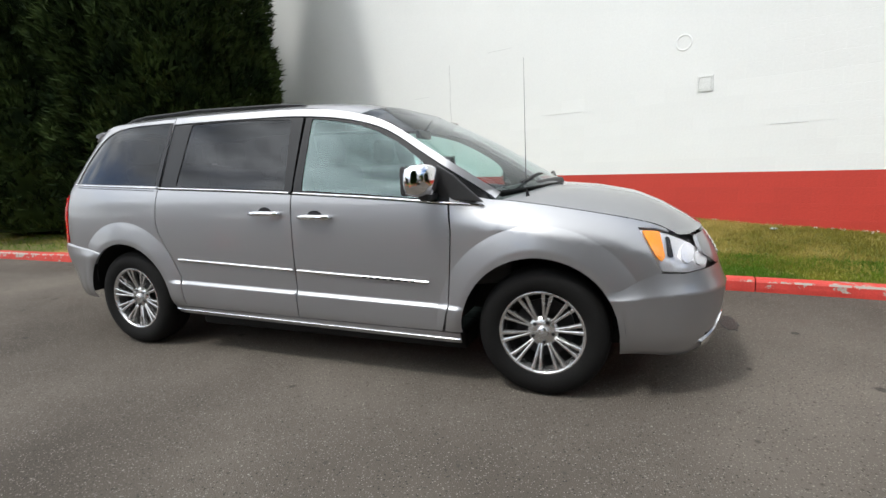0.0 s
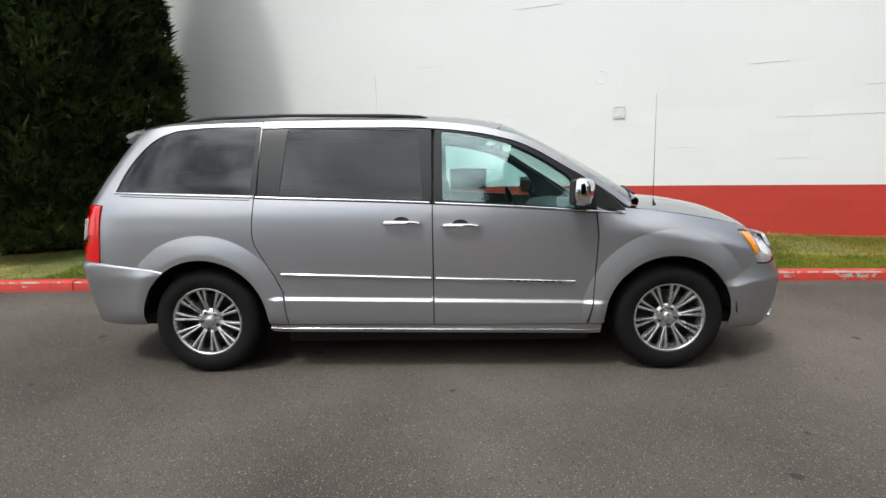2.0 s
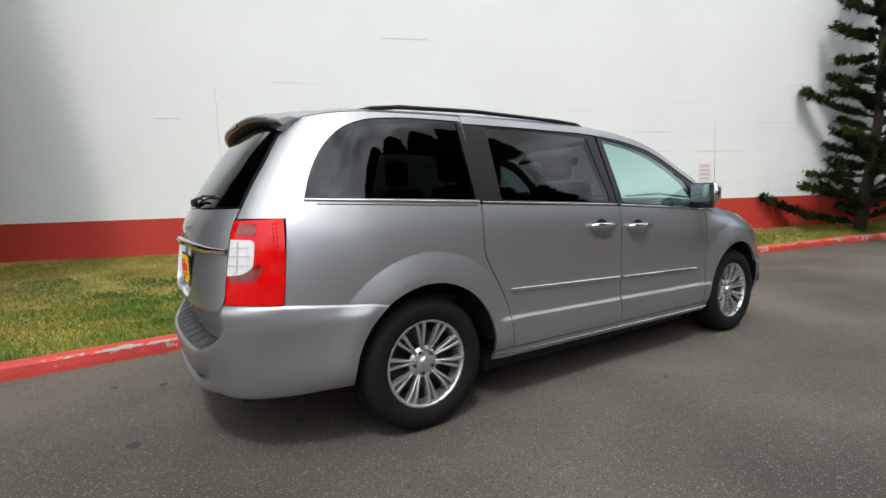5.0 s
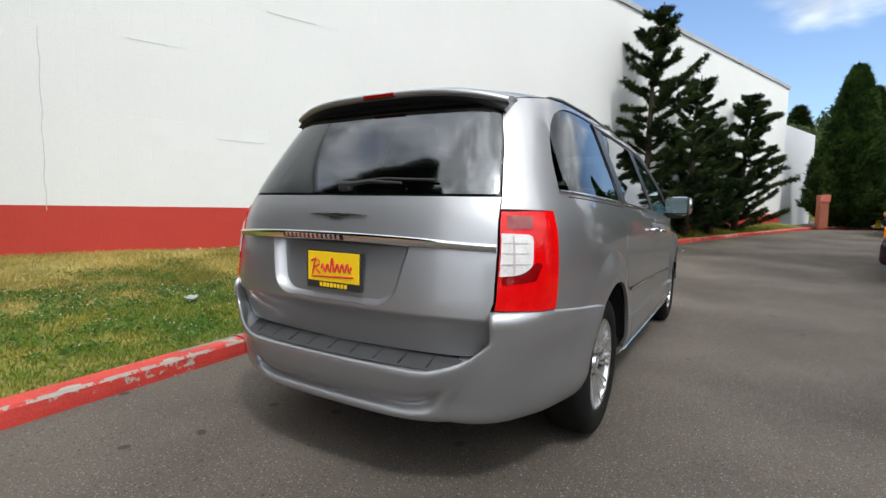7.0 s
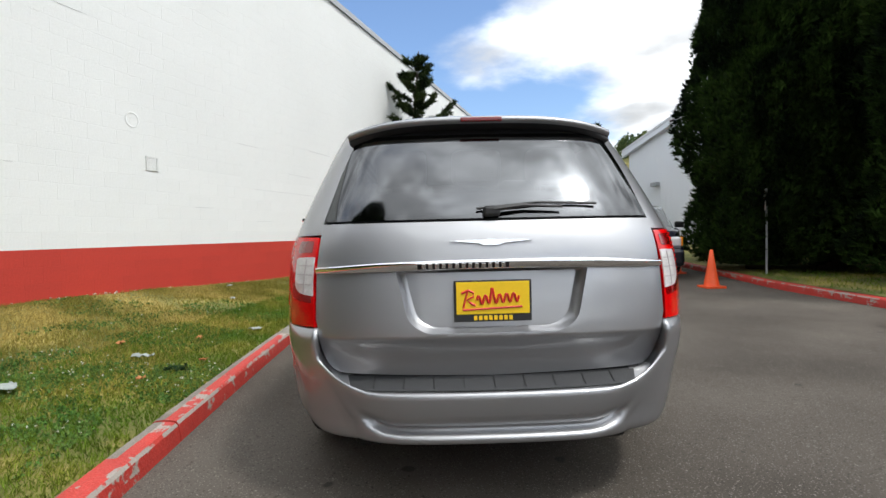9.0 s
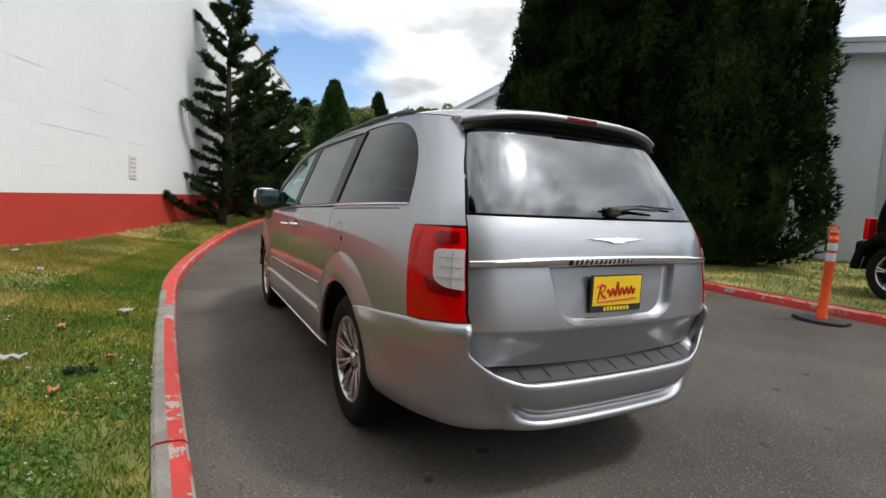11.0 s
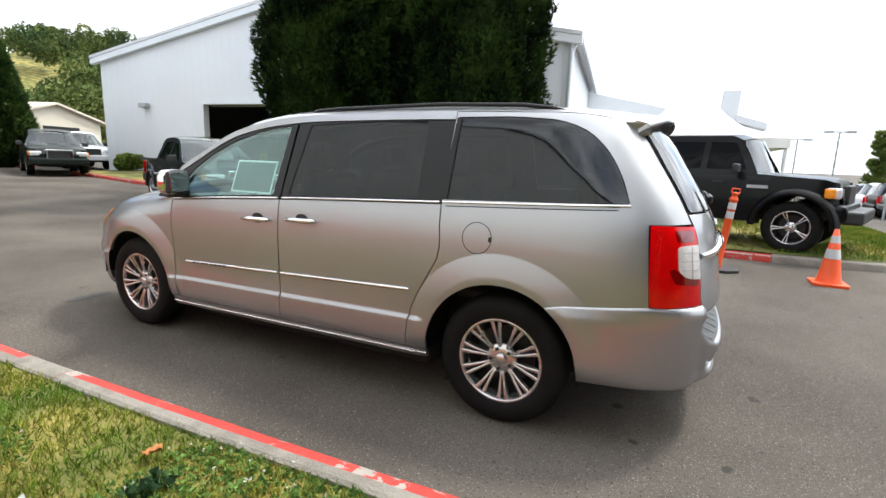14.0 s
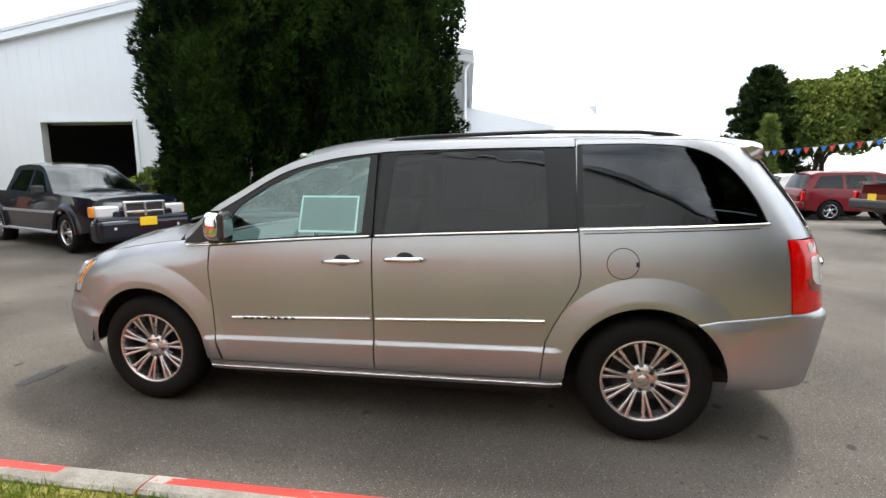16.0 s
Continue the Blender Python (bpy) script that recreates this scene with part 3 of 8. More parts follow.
wall_slab("wall_core", W0, W1, -0.1, WALL_TOP - 0.02, 0.3, M_CONC, wall_root, -0.012)
wall_slab("coping", W0, W1 + 0.1, WALL_TOP - 0.02, WALL_TOP + 0.12, 0.42, M_GREYMETAL, wall_root, 0.05)
wall_slab("white_joints", W0, W1, BAND_TOP, WALL_TOP - 0.02, 0.02, M_WALLW, wall_root, -0.0013)
wall_slab("red_joints", W0, W1, -0.1, BAND_TOP, 0.02, M_WALLR, wall_root, -0.0013)

# ---- the silver minivan ----
from mathutils.geometry import delaunay_2d_cdt

van = thing("minivan", pose(0, 0, 0), "silver minivan with chrome mouldings and dark privacy glass on the drive", "minivan")

V_W = smooth_table([0.12, 0.22, 0.28, 0.34, 0.44, 0.50, 0.60, 0.75, 0.90, 1.00, 1.08, 1.15, 1.22, 1.32, 1.45, 1.56, 1.64, 1.72],
                   [0.83, 0.872, 0.908, 0.931, 0.941, 0.943, 0.947, 0.953, 0.954, 0.949, 0.939, 0.920, 0.895, 0.855, 0.801, 0.755, 0.718, 0.668])
V_XR = smooth_table([0.40, 0.56, 0.62, 0.68, 0.712, 0.730, 0.755, 0.80, 0.95, 1.13, 1.20, 1.40, 1.60, 1.72], [-2.42, -2.442, -2.456, -2.480, -2.500, -2.513, -2.513, -2.508, -2.487, -2.443, -2.408, -2.285, -2.135, -2.02])
V_XF = smooth_table([0.15, 0.3, 0.5, 0.65, 0.75, 0.85, 0.95, 1.1, 1.3], [2.36, 2.415, 2.455, 2.447, 2.415, 2.355, 2.285, 2.19, 2.1])
V_EDGE = smooth_table([-2.2, -2.1, -1.9, -1.5, -1.0, -0.5, 0.0, 0.33, 0.56, 0.89, 1.04, 1.28, 1.36], [1.55, 1.605, 1.648, 1.666, 1.672, 1.668, 1.652, 1.610, 1.548, 1.362, 1.272, 1.112, 1.06])
V_BELT = smooth_table([-2.2, -1.16, 0.0, 0.78, 1.30], [1.224, 1.181, 1.131, 1.083, 1.040])
V_HOOD = smooth_table([1.15, 1.3, 1.5, 1.74, 1.95, 2.1, 2.2], [1.080, 1.068, 1.043, 1.004, 0.962, 0.918, 0.860])
R_P, R_Q, F_Q = 4.2, 0.172, 0.25
WHEEL_X, WHEEL_Z, ARCH_R = 1.52, 0.355, 0.418


def flare(x, z):
    """The swelling round each wheel opening, with a fairly crisp outer edge."""
    out = 0.0
    for wx in (WHEEL_X - 0.015, -WHEEL_X - 0.005):
        r = np.hypot(x - wx, (z - WHEEL_Z - 0.01) * 0.985)
        k = np.clip((0.566 - r) / 0.120, 0, 1)
        out = out + 0.025 * (k * 0.85 + 0.15 * k * (2 - k)) * sstep(0.28, 0.44, z)
    return out


def van_y(x, z):
    """Half the van's width at a length and height."""
    x, z = np.asarray(x, float), np.asarray(z, float)
    lean = 0.02 * x * (1 - sstep(0.55, 0.9, z))
    w = V_W(z + lean) + 0.018 * (1 - sstep(0.485, 0.513, z + lean)) * sstep(-1.12, -1.02, x) * (1 - sstep(1.04, 1.12, x))
    u = np.clip((-1.2 - x) / (-1.2 - V_XR(z)), 0, 0.9995)
    rear = (1 - u**R_P) ** R_Q
    v = np.clip((x - 1.2) / (V_XF(z) - 1.2), 0, 0.999)
    front = (1 - v**3) ** F_Q
    top = V_HOOD(x)
    s = np.clip((z - (top - 0.15)) / 0.15, 0, 1.2)
    shoulder = 1 - 0.11 * s**1.6 * sstep(0.95, 1.35, x)
    return w * rear * front * shoulder + flare(x, z) * sstep(-2.3, -2.1, x)


def van_rear_x(y, z):
    """The rear face: where the body ends at a width and height."""
    y, z = np.abs(np.asarray(y, float)), np.asarray(z, float)
    k = np.clip(y / V_W(z), 0, 0.98)
    u = (1 - k ** (1 / R_Q)) ** (1 / R_P)
    return -1.2 - u * (-1.2 - V_XR(z)) - 0.045 * (1 - (y / 0.75) ** 2).clip(0, 1)


def inside(poly, p):
    x, y = p[:, 0], p[:, 1]
    res = np.zeros(len(p), bool)
    a = np.asarray(poly, float)
    b = np.roll(a, -1, 0)
    for (x0, y0), (x1, y1) in zip(a, b):
        c = (y0 > y) != (y1 > y)
        if y1 != y0:
            res ^= c & (x < (x1 - x0) * (y - y0) / (y1 - y0) + x0)
    return res


def subdivide(poly, step):
    out = []
    for a, b in zip(poly, poly[1:] + poly[:1]):
        n = max(1, int(math.ceil(math.dist(a, b) / step)))
        out += [(a[0] + (b[0] - a[0]) * i / n, a[1] + (b[1] - a[1]) * i / n) for i in range(n)]
    return out


def rounded(poly, r, n=4):
    """Rounds a polygon's corners; r a number or one for each corner."""
    out, m = [], len(poly)
    rs = r if isinstance(r, (list, tuple)) else [r] * m
    for i in range(m):
        p, a, b = (Vector(poly[j % m]) for j in (i, i - 1, i + 1))
        da, db = a - p, b - p
        k = min(rs[i], da.length * 0.45, db.length * 0.45)
        if k < 1e-4:
            out.append(tuple(p))
            continue
        s, e = p + da.normalized() * k, p + db.normalized() * k
        for j in range(n + 1):
            t = j / n
            out.append(tuple(s * (1 - t) ** 2 + p * 2 * t * (1 - t) + e * t**2))
    return out


def sheet(name, outer, surf, material, parent, holes=(), step=0.06, thick=0.018, label="", mirror=1, lift=0.0, fine=()):
    """A panel: an outline with holes, laid on the surface surf(u, v) -> place, with turned-in edges. mirror -1: the other side."""
    loops = [subdivide(list(outer), step)] + [subdivide(list(h), step) for h in holes]
    pts, edges = [], []
    for lp in loops:
        k = len(pts)
        pts += lp
        edges += [(k + i, k + (i + 1) % len(lp)) for i in range(len(lp))]
    a = np.array(pts)
    lo, hi = a.min(0), a.max(0)
    g = np.stack(np.meshgrid(np.arange(lo[0], hi[0], step), np.arange(lo[1], hi[1], step), indexing="ij"), -1).reshape(-1, 2) + step * 0.37
    ok = inside(loops[0], g)
    for h in loops[1:]:
        ok &= ~inside(h, g)
    if len(fine):
        fp = np.array(fine, float)
        okf = inside(loops[0], fp)
        for h in loops[1:]:
            okf &= ~inside(h, fp)
        fp = fp[okf]
        fp = fp[np.array([np.min(np.hypot(*(a - p).T)) for p in fp]) > 0.006]
        far = np.array([np.min(np.hypot(*(fp - p).T)) for p in g]) > step * 0.5
        g, ok = g[far], ok[far]
    near = np.array([np.min(np.hypot(*(a - p).T)) for p in g]) if len(g) else np.zeros(0)
    g = g[ok & (near > step * 0.45)]
    if len(fine):
        g = np.concatenate([g, fp])
    allp = [Vector(p) for p in pts] + [Vector(p) for p in g]
    v2, _, f2, *_ = delaunay_2d_cdt(allp, edges, [], 0, 1e-5)
    v2 = np.array([tuple(v) for v in v2])
    f2 = np.array([tuple(f) for f in f2])
    c = v2[f2].mean(1)
    ok = inside(loops[0], c)
    for h in loops[1:]:
        ok &= ~inside(h, c)
    f2 = f2[ok]
    e = 2e-3
    p0 = surf(v2[:, 0], v2[:, 1])
    nu = surf(v2[:, 0] + e, v2[:, 1]) - surf(v2[:, 0] - e, v2[:, 1])
    nv = surf(v2[:, 0], v2[:, 1] + e) - surf(v2[:, 0], v2[:, 1] - e)
    nn = np.cross(nu, nv)
    nn /= np.linalg.norm(nn, axis=1)[:, None] + 1e-12
    # outward: away from the van's middle
    mid = np.array([0.0, 0.0, 0.75])
    flip = ((p0.mean(0) - mid) * nn.mean(0)).sum() < 0
    nn = -nn if flip else nn
    p0 = p0 + nn * lift
    tri = p0[f2]
    fn = np.cross(tri[:, 1] - tri[:, 0], tri[:, 2] - tri[:, 0])
    wrong = (fn * nn[f2].mean(1)).sum(1) < 0
    f2[wrong] = f2[wrong][:, ::-1]
    # turned-in edge
    cnt = {}
    for f in f2:
        for i in range(3):
            ed = (f[i], f[(i + 1) % 3])
            cnt[ed] = cnt.get(ed, 0) + 1
    rim = [ed for ed in cnt if (ed[1], ed[0]) not in cnt]
    verts, norms, faces = [p0], [nn], [tuple(f) for f in f2]
    base = len(p0)
    if thick:
        rv, rn, k = [], [], base
        for i, j in rim:
            side = np.cross(p0[j] - p0[i], nn[i])
            side /= np.linalg.norm(side) + 1e-12
            rv += [p0[i], p0[j], p0[j] - nn[j] * thick, p0[i] - nn[i] * thick]
            rn += [side] * 4
            faces.append((k + 1, k, k + 3, k + 2))
            k += 4
        verts.append(np.array(rv))
        norms.append(np.array(rn))
    verts, norms = np.concatenate(verts), np.concatenate(norms)
    if mirror < 0:
        verts, norms = verts * (1, -1, 1), norms * (1, -1, 1)
        faces = [f[::-1] for f in faces]
    me = bpy.data.meshes.new(name)
    me.from_pydata(verts.tolist(), [], [tuple(int(i) for i in f) for f in faces])
    me.polygons.foreach_set("use_smooth", [True] * len(me.polygons))
    me.normals_split_custom_set_from_vertices(norms.tolist())
    return link_mesh(name, me, material, parent, label)


def side(x, z, out=0.0):
    return np.stack([x, van_y(x, z) + out, z], -1)


def rear(y, z):
    return np.stack([van_rear_x(y, z), y, z], -1)


def arc(cx, cz, r, a0, a1, n=18):
    return [(cx + r * math.cos(radians(a0 + (a1 - a0) * i / n)), cz + r * math.sin(radians(a0 + (a1 - a0) * i / n))) for i in range(n + 1)]


def tailgate_edge(z):
    return float(np.interp(z, [0.60, 0.80, 1.0, 1.13, 1.2, 1.4, 1.6], [0.700, 0.722, 0.719, 0.706, 0.698, 0.652, 0.586]))


def tail_x(z, gap=0.0):
    return float(van_rear_x(tailgate_edge(z) + gap, z) + 0.0) + 0.0


def curve_pts(f, x0, x1, n, dz=0.0):
    return [(x, float(f(x)) + dz) for x in np.linspace(x0, x1, n)]


AF, AR = (WHEEL_X - 0.015, WHEEL_Z + 0.005), (-WHEEL_X - 0.005, WHEEL_Z + 0.01)
G = 0.0035
DOOR_TOP = 0.050      # the door frames end this far below the roof's edge

fender_o = ([(1.022 + G, 1.118), (1.036 + G, 0.90), (1.012 + G, 0.48), (0.985 + G, 0.335)] + [(1.09, 0.335)] + arc(*AF, ARCH_R, 182, 32, 22)
            + [(1.93, 0.615), (2.02, 0.665), (2.115, 0.700), (2.073, 0.770), (2.032, 0.845), (1.993, 0.920), (2.075, 0.911), (2.145, 0.886)] + curve_pts(V_HOOD, 2.125, 1.24, 14))
fdoor_o = curve_pts(V_BELT, -0.012, 1.022 - G, 14, -0.014) + [(1.036 - G, 0.90), (1.012 - G, 0.48), (0.975 - G, 0.335), (-0.012, 0.338)]
cgap = [(-1.163, 1.168), (-1.178, 0.945), (-1.165, 0.875), (-1.115, 0.785), (-1.045, 0.660), (-1.000, 0.560), (-0.975, 0.345)]
sdoor_o = [(x + G, z) for x, z in cgap] + [(-0.020, 0.338)] + curve_pts(V_BELT, -0.020, -1.155, 14, -0.014)
quarter_o = ([(-2.196, 1.138)] + [(tail_x(z) + 0.003, z) for z in np.linspace(1.143, 1.585, 12)] + curve_pts(V_EDGE, -2.10, -1.145, 12, -0.004)
             + [(-1.150 - G, 1.30)] + [(x - G, z) for x, z in cgap] + [(-1.10, 0.345)] + arc(*AR, ARCH_R, -1, 143, 20)
             + [(-1.945, 0.700), (-1.950, 0.722), (-2.10, 0.730), (-2.236, 0.748)])
lamp_o = [(-2.205, 1.135), (-2.216, 1.0), (-2.228, 0.85), (-2.238, 0.764)] + [(-2.30, 0.760), (-2.37, 0.766)] + [(tail_x(z) + 0.004, z) for z in np.linspace(0.768, 1.130, 11)]

fglass_o = rounded([(0.972, 1.080), (0.865, 1.285), (0.70, 1.400), (0.515, 1.496), (0.28, 1.560), (0.045, 1.592), (0.050, 1.146), (0.5, 1.118)], [0.01, 0.05, 0.08, 0.1, 0.1, 0.02, 0.02, 0.3])
sglass_o = rounded([(-0.115, 1.596), (-0.55, 1.618), (-0.975, 1.618), (-1.005, 1.190), (-0.5, 1.167), (-0.075, 1.150)], [0.02, 0.3, 0.02, 0.02, 0.3, 0.02])
qglass_o = rounded([(-1.155, 1.640), (-1.50, 1.641), (-1.735, 1.622), (-1.875, 1.570), (-1.985, 1.468), (-2.062, 1.345), (-2.108, 1.224), (-1.60, 1.208), (-1.178, 1.192)], [0.01, 0.15, 0.08, 0.08, 0.08, 0.08, 0.010, 0.3, 0.01])
fframe_o = [(1.255, 1.058)] + curve_pts(V_EDGE, 1.255, 0.0, 22, -DOOR_TOP)[1:] + [(-0.010, 1.145)] + curve_pts(V_BELT, 0.0, 1.22, 10, 0.004)
sframe_o = [(-0.022, 1.145)] + curve_pts(V_EDGE, -0.022, -1.150, 12, -DOOR_TOP) + curve_pts(V_BELT, -1.158, -0.03, 10, 0.004)
apillar_o = curve_pts(V_EDGE, -1.14, 1.285, 34) + curve_pts(V_EDGE, 1.265, -1.14, 34, -DOOR_TOP + 0.006)

RINGS = [(cx + r * math.cos(a), cz + 0.01 + r * math.sin(a) / 0.985) for cx, cz in ((WHEEL_X - 0.015, WHEEL_Z), (-WHEEL_X - 0.005, WHEEL_Z)) for r in (0.436, 0.446, 0.456, 0.48, 0.505, 0.53, 0.550, 0.559, 0.563, 0.5665, 0.571, 0.585) for a in np.linspace(-0.15, math.pi + 0.15, 110)]
CREASE = [(x, z - 0.02 * x) for x in np.arange(-1.2, 1.2, 0.02) for z in (0.478, 0.486, 0.494, 0.502, 0.510, 0.518)]
for sgn, word in ((1, "left"), (-1, "right")):
    kw = dict(mirror=sgn, parent=van, surf=side)
    sheet("front_fender", fender_o, material=M_PAINT, step=0.028, fine=RINGS + CREASE, **kw)
    fd = sheet("front_door", fdoor_o, material=M_PAINT, step=0.035, fine=RINGS + CREASE, **kw)
    sd = sheet("sliding_door", sdoor_o, material=M_PAINT, step=0.035, fine=RINGS + CREASE, **kw)
    qp = sheet("quarter_panel", quarter_o, material=M_PAINT, holes=[qglass_o], step=0.028, fine=RINGS + CREASE, **kw)
    sheet("window_frame", fframe_o, material=M_BLACKGLOSS, holes=[fglass_o], parent=fd, surf=side, mirror=sgn, lift=-0.006, label="black window surround")
    sheet("window_pane", fglass_o, material=M_GLASS, parent=fd, surf=side, mirror=sgn, thick=0, lift=-0.010, label="clear green-tinted pane")
    sheet("window_frame", sframe_o, material=M_BLACKGLOSS, holes=[sglass_o], parent=sd, surf=side, mirror=sgn, lift=-0.006, label="black window surround")
    sheet("window_pane", sglass_o, material=M_PRIV, parent=sd, surf=side, mirror=sgn, thick=0, lift=-0.010, label="dark privacy pane")
    sheet("window_pane", qglass_o, material=M_PRIV, parent=qp, surf=side, mirror=sgn, thick=0, lift=-0.005, label="dark privacy pane")
    # black strip in front of the quarter glass
    sheet("pillar_cover", [(-1.152, 1.19), (-1.190, 1.195), (-1.180, 1.632), (-1.152, 1.634)], side, M_BLACKGLOSS, qp, step=0.04, thick=0.004, mirror=sgn, lift=0.003, label="black pillar cover")
    sheet("roof_side_rail", apillar_o, material=M_PAINT, step=0.05, **kw)
    # tail lamp
    tl = sheet("tail_lamp", lamp_o, material=M_REDLENS, step=0.03, lift=0.007, label="red tail lamp with a clear reversing lens", **kw)
    clear = rounded([(-2.322, 1.046), (tail_x(1.050) + 0.006, 1.050), (tail_x(0.892) + 0.006, 0.892), (-2.375, 0.900), (-2.338, 0.930)], [0.02, 0.004, 0.004, 0.02, 0.02])
    sheet("reversing_lens", clear, material=M_CLEARLENS, step=0.03, lift=0.011, thick=0.006, parent=tl, surf=side, mirror=sgn, label="clear ribbed lens")
    for za in (0.935, 0.975, 1.012):
        sheet("lens_rib", [(-2.345, za), (-2.345, za + 0.004), (tail_x(za) + 0.010, za + 0.004), (tail_x(za) + 0.010, za)], material=M_LENSRIB, step=0.03, lift=0.0125, thick=0.002, parent=tl, surf=side, mirror=sgn)
    for fx in (0.55,):
        xa, xb = -2.335 + (tail_x(1.04) + 2.335) * fx, -2.345 + (tail_x(0.90) + 2.345) * fx
        sheet("lens_rib", [(xa, 1.042), (xa - 0.004, 1.042), (xb - 0.004, 0.900), (xb, 0.900)], material=M_LENSRIB, step=0.03, lift=0.0127, thick=0.002, parent=tl, surf=side, mirror=sgn)
    for fo in ([(-2.305, 1.115), (tail_x(1.115) + 0.016, 1.115), (tail_x(1.07) + 0.016, 1.068), (-2.318, 1.066)],
               [(-2.395, 0.895), (tail_x(0.895) + 0.012, 0.893), (tail_x(0.862) + 0.012, 0.862), (-2.330, 0.875), (-2.300, 0.935), (-2.318, 0.945)]):
        sheet("lens_facet", rounded(fo, 0.008), material=M_REDDEEP, step=0.02, lift=0.0085, thick=0.004, parent=tl, surf=side, mirror=sgn, label="darker red inner lens")
    for k in range(15):
        zb_ = 0.845 + 0.019 * k
        for xb_ in (-2.240, -2.2525):
            part("lens_bead", box_bm((0.010, 0.003, 0.015), (xb_ - 0.02 * (1.13 - zb_), sgn * (float(van_y(xb_ - 0.02 * (1.13 - zb_), zb_)) + 0.0062), zb_), 0.002), M_REDLENS, tl)
    # sill with a bright lower line
    sheet("sill", [(1.075, 0.327), (1.075, 0.262), (-1.10, 0.285), (-1.10, 0.338)], material=M_PAINT, **kw)
    def strip(name, pts, h, out, material, parent, label=""):
        rows = []
        for x, z in pts:
            y0 = float(van_y(x, z))
            rows.append([(x, sgn * (y0 + o), z + d) for o, d in ((-0.004, -h), (out * 0.8, -h * 0.8), (out, -h * 0.2), (out, h * 0.2), (out * 0.8, h * 0.8), (-0.004, h))])
        return grid_obj(name, rows, material, parent, label, flip=sgn < 0)
    strip("sill_moulding", [(x, 0.300 - 0.012 * x) for x in np.linspace(1.07, -1.10, 24)], 0.005, 0.008, M_CHROME, van)
    strip("belt_moulding", curve_pts(V_BELT, 1.215, 0.002, 16, -0.002), 0.0065, 0.009, M_CHROME, fd, "bright belt moulding")
    strip("belt_moulding", curve_pts(V_BELT, -0.034, -1.152, 16, -0.002), 0.0065, 0.009, M_CHROME, sd, "bright belt moulding")
    strip("belt_moulding", curve_pts(V_BELT, -1.172, -2.112, 14, -0.002), 0.0065, 0.009, M_CHROME, qp, "bright belt moulding")
    fs = strip("side_moulding", [(x, 0.643 - 0.036 * x) for x in np.linspace(0.895, 0.0, 14)], 0.0105, 0.010, M_CHROME, fd, "bright side moulding")
    strip("side_moulding", [(x, 0.643 - 0.036 * x) for x in np.linspace(-0.032, -0.995, 14)], 0.0105, 0.010, M_CHROME, sd, "bright side moulding")
    for k in range(8):
        x = 0.80 - 0.045 * k
        part("raised_mark", box_bm((0.026, 0.003, 0.012), (x, sgn * (float(van_y(x, 0.62)) + 0.0105), 0.643 - 0.036 * x), 0.001), M_ALLOYDARK, fs)
    # door handles: a cup and a bright bar
    for door, x0, z0 in ((fd, 0.165, 0.985), (sd, -0.21, 1.006)):
        y0 = float(van_y(x0, z0))
        cup = lathe_bm([(0.0, -0.002), (0.03, -0.0015), (0.052, 0.0012), (0.055, 0.0)], 24)
        bmesh.ops.scale(cup, vec=(0.95, 1, 0.62), verts=cup.verts)
        bmesh.ops.translate(cup, vec=(x0 - 0.004, sgn * (y0 + 0.001), z0 + 0.004), verts=cup.verts)
        h = part("door_handle", cup, M_ALLOYDARK, door, "chrome pull handle over a dark cup", smooth=True)
        bar = tube_bm([(x0 + 0.118, sgn * (y0 + 0.004), z0 - 0.004), (x0 + 0.105, sgn * (y0 + 0.026), z0 - 0.003), (x0 + 0.03, sgn * (y0 + 0.037), z0), (x0 - 0.05, sgn * (y0 + 0.037), z0 + 0.001), (x0 - 0.105, sgn * (y0 + 0.026), z0), (x0 - 0.122, sgn * (y0 + 0.004), z0 - 0.001)], [0.010, 0.015, 0.016, 0.016, 0.015, 0.010], 10)
        part("grip", bar, M_CHROME, h, "chrome grip", smooth=True)
    # mirror: chrome shell, black foot, glass
    mr = part("door_mirror", box_bm((0.07, 0.17, 0.055), (0.925, sgn * 0.965, 1.106), 0.02), M_BLACK, fd, "chrome-capped door mirror")
    sh = bmesh.new()
    bmesh.ops.create_uvsphere(sh, u_segments=24, v_segments=14, radius=1)
    for v in sh.verts:
        c = v.co
        for i in range(3):
            c[i] = math.copysign(abs(c[i]) ** 0.62, c[i])
        c.x *= 0.076 if c.x > 0 else 0.045
        c.y *= 0.120
        c.z *= 0.086
        c.x -= 0.026 * abs(c.y) / 0.120 * (1 if c.x > 0 else 0)
    sweep = Matrix.Translation((0.905, sgn * 1.020, 1.188)) @ Matrix.Rotation(radians(20 * sgn), 4, "Z")
    bmesh.ops.transform(sh, matrix=sweep, verts=sh.verts)
    part("mirror_shell", sh, M_CHROME, mr, "chrome shell", smooth=True)
    gl = box_bm((0.034, 0.218, 0.154), (-0.042, 0, 0), 0.016, segs=3)
    bmesh.ops.transform(gl, matrix=sweep, verts=gl.verts)
    part("mirror_rim", gl, M_BLACK, mr)
    mg = box_bm((0.006, 0.196, 0.132), (-0.0610, 0, 0), 0.002)
    bmesh.ops.transform(mg, matrix=sweep, verts=mg.verts)
    part("mirror_glass", mg, M_MIRROR, mr, "dark tinted mirror glass")
    part("sail_cover", prism_bm([(1.215, 1.064), (1.05, 1.212), (0.955, 1.27), (0.955, 1.082)], sgn * 0.895, sgn * 0.925, "y", 0.006), M_BLACK, fd)
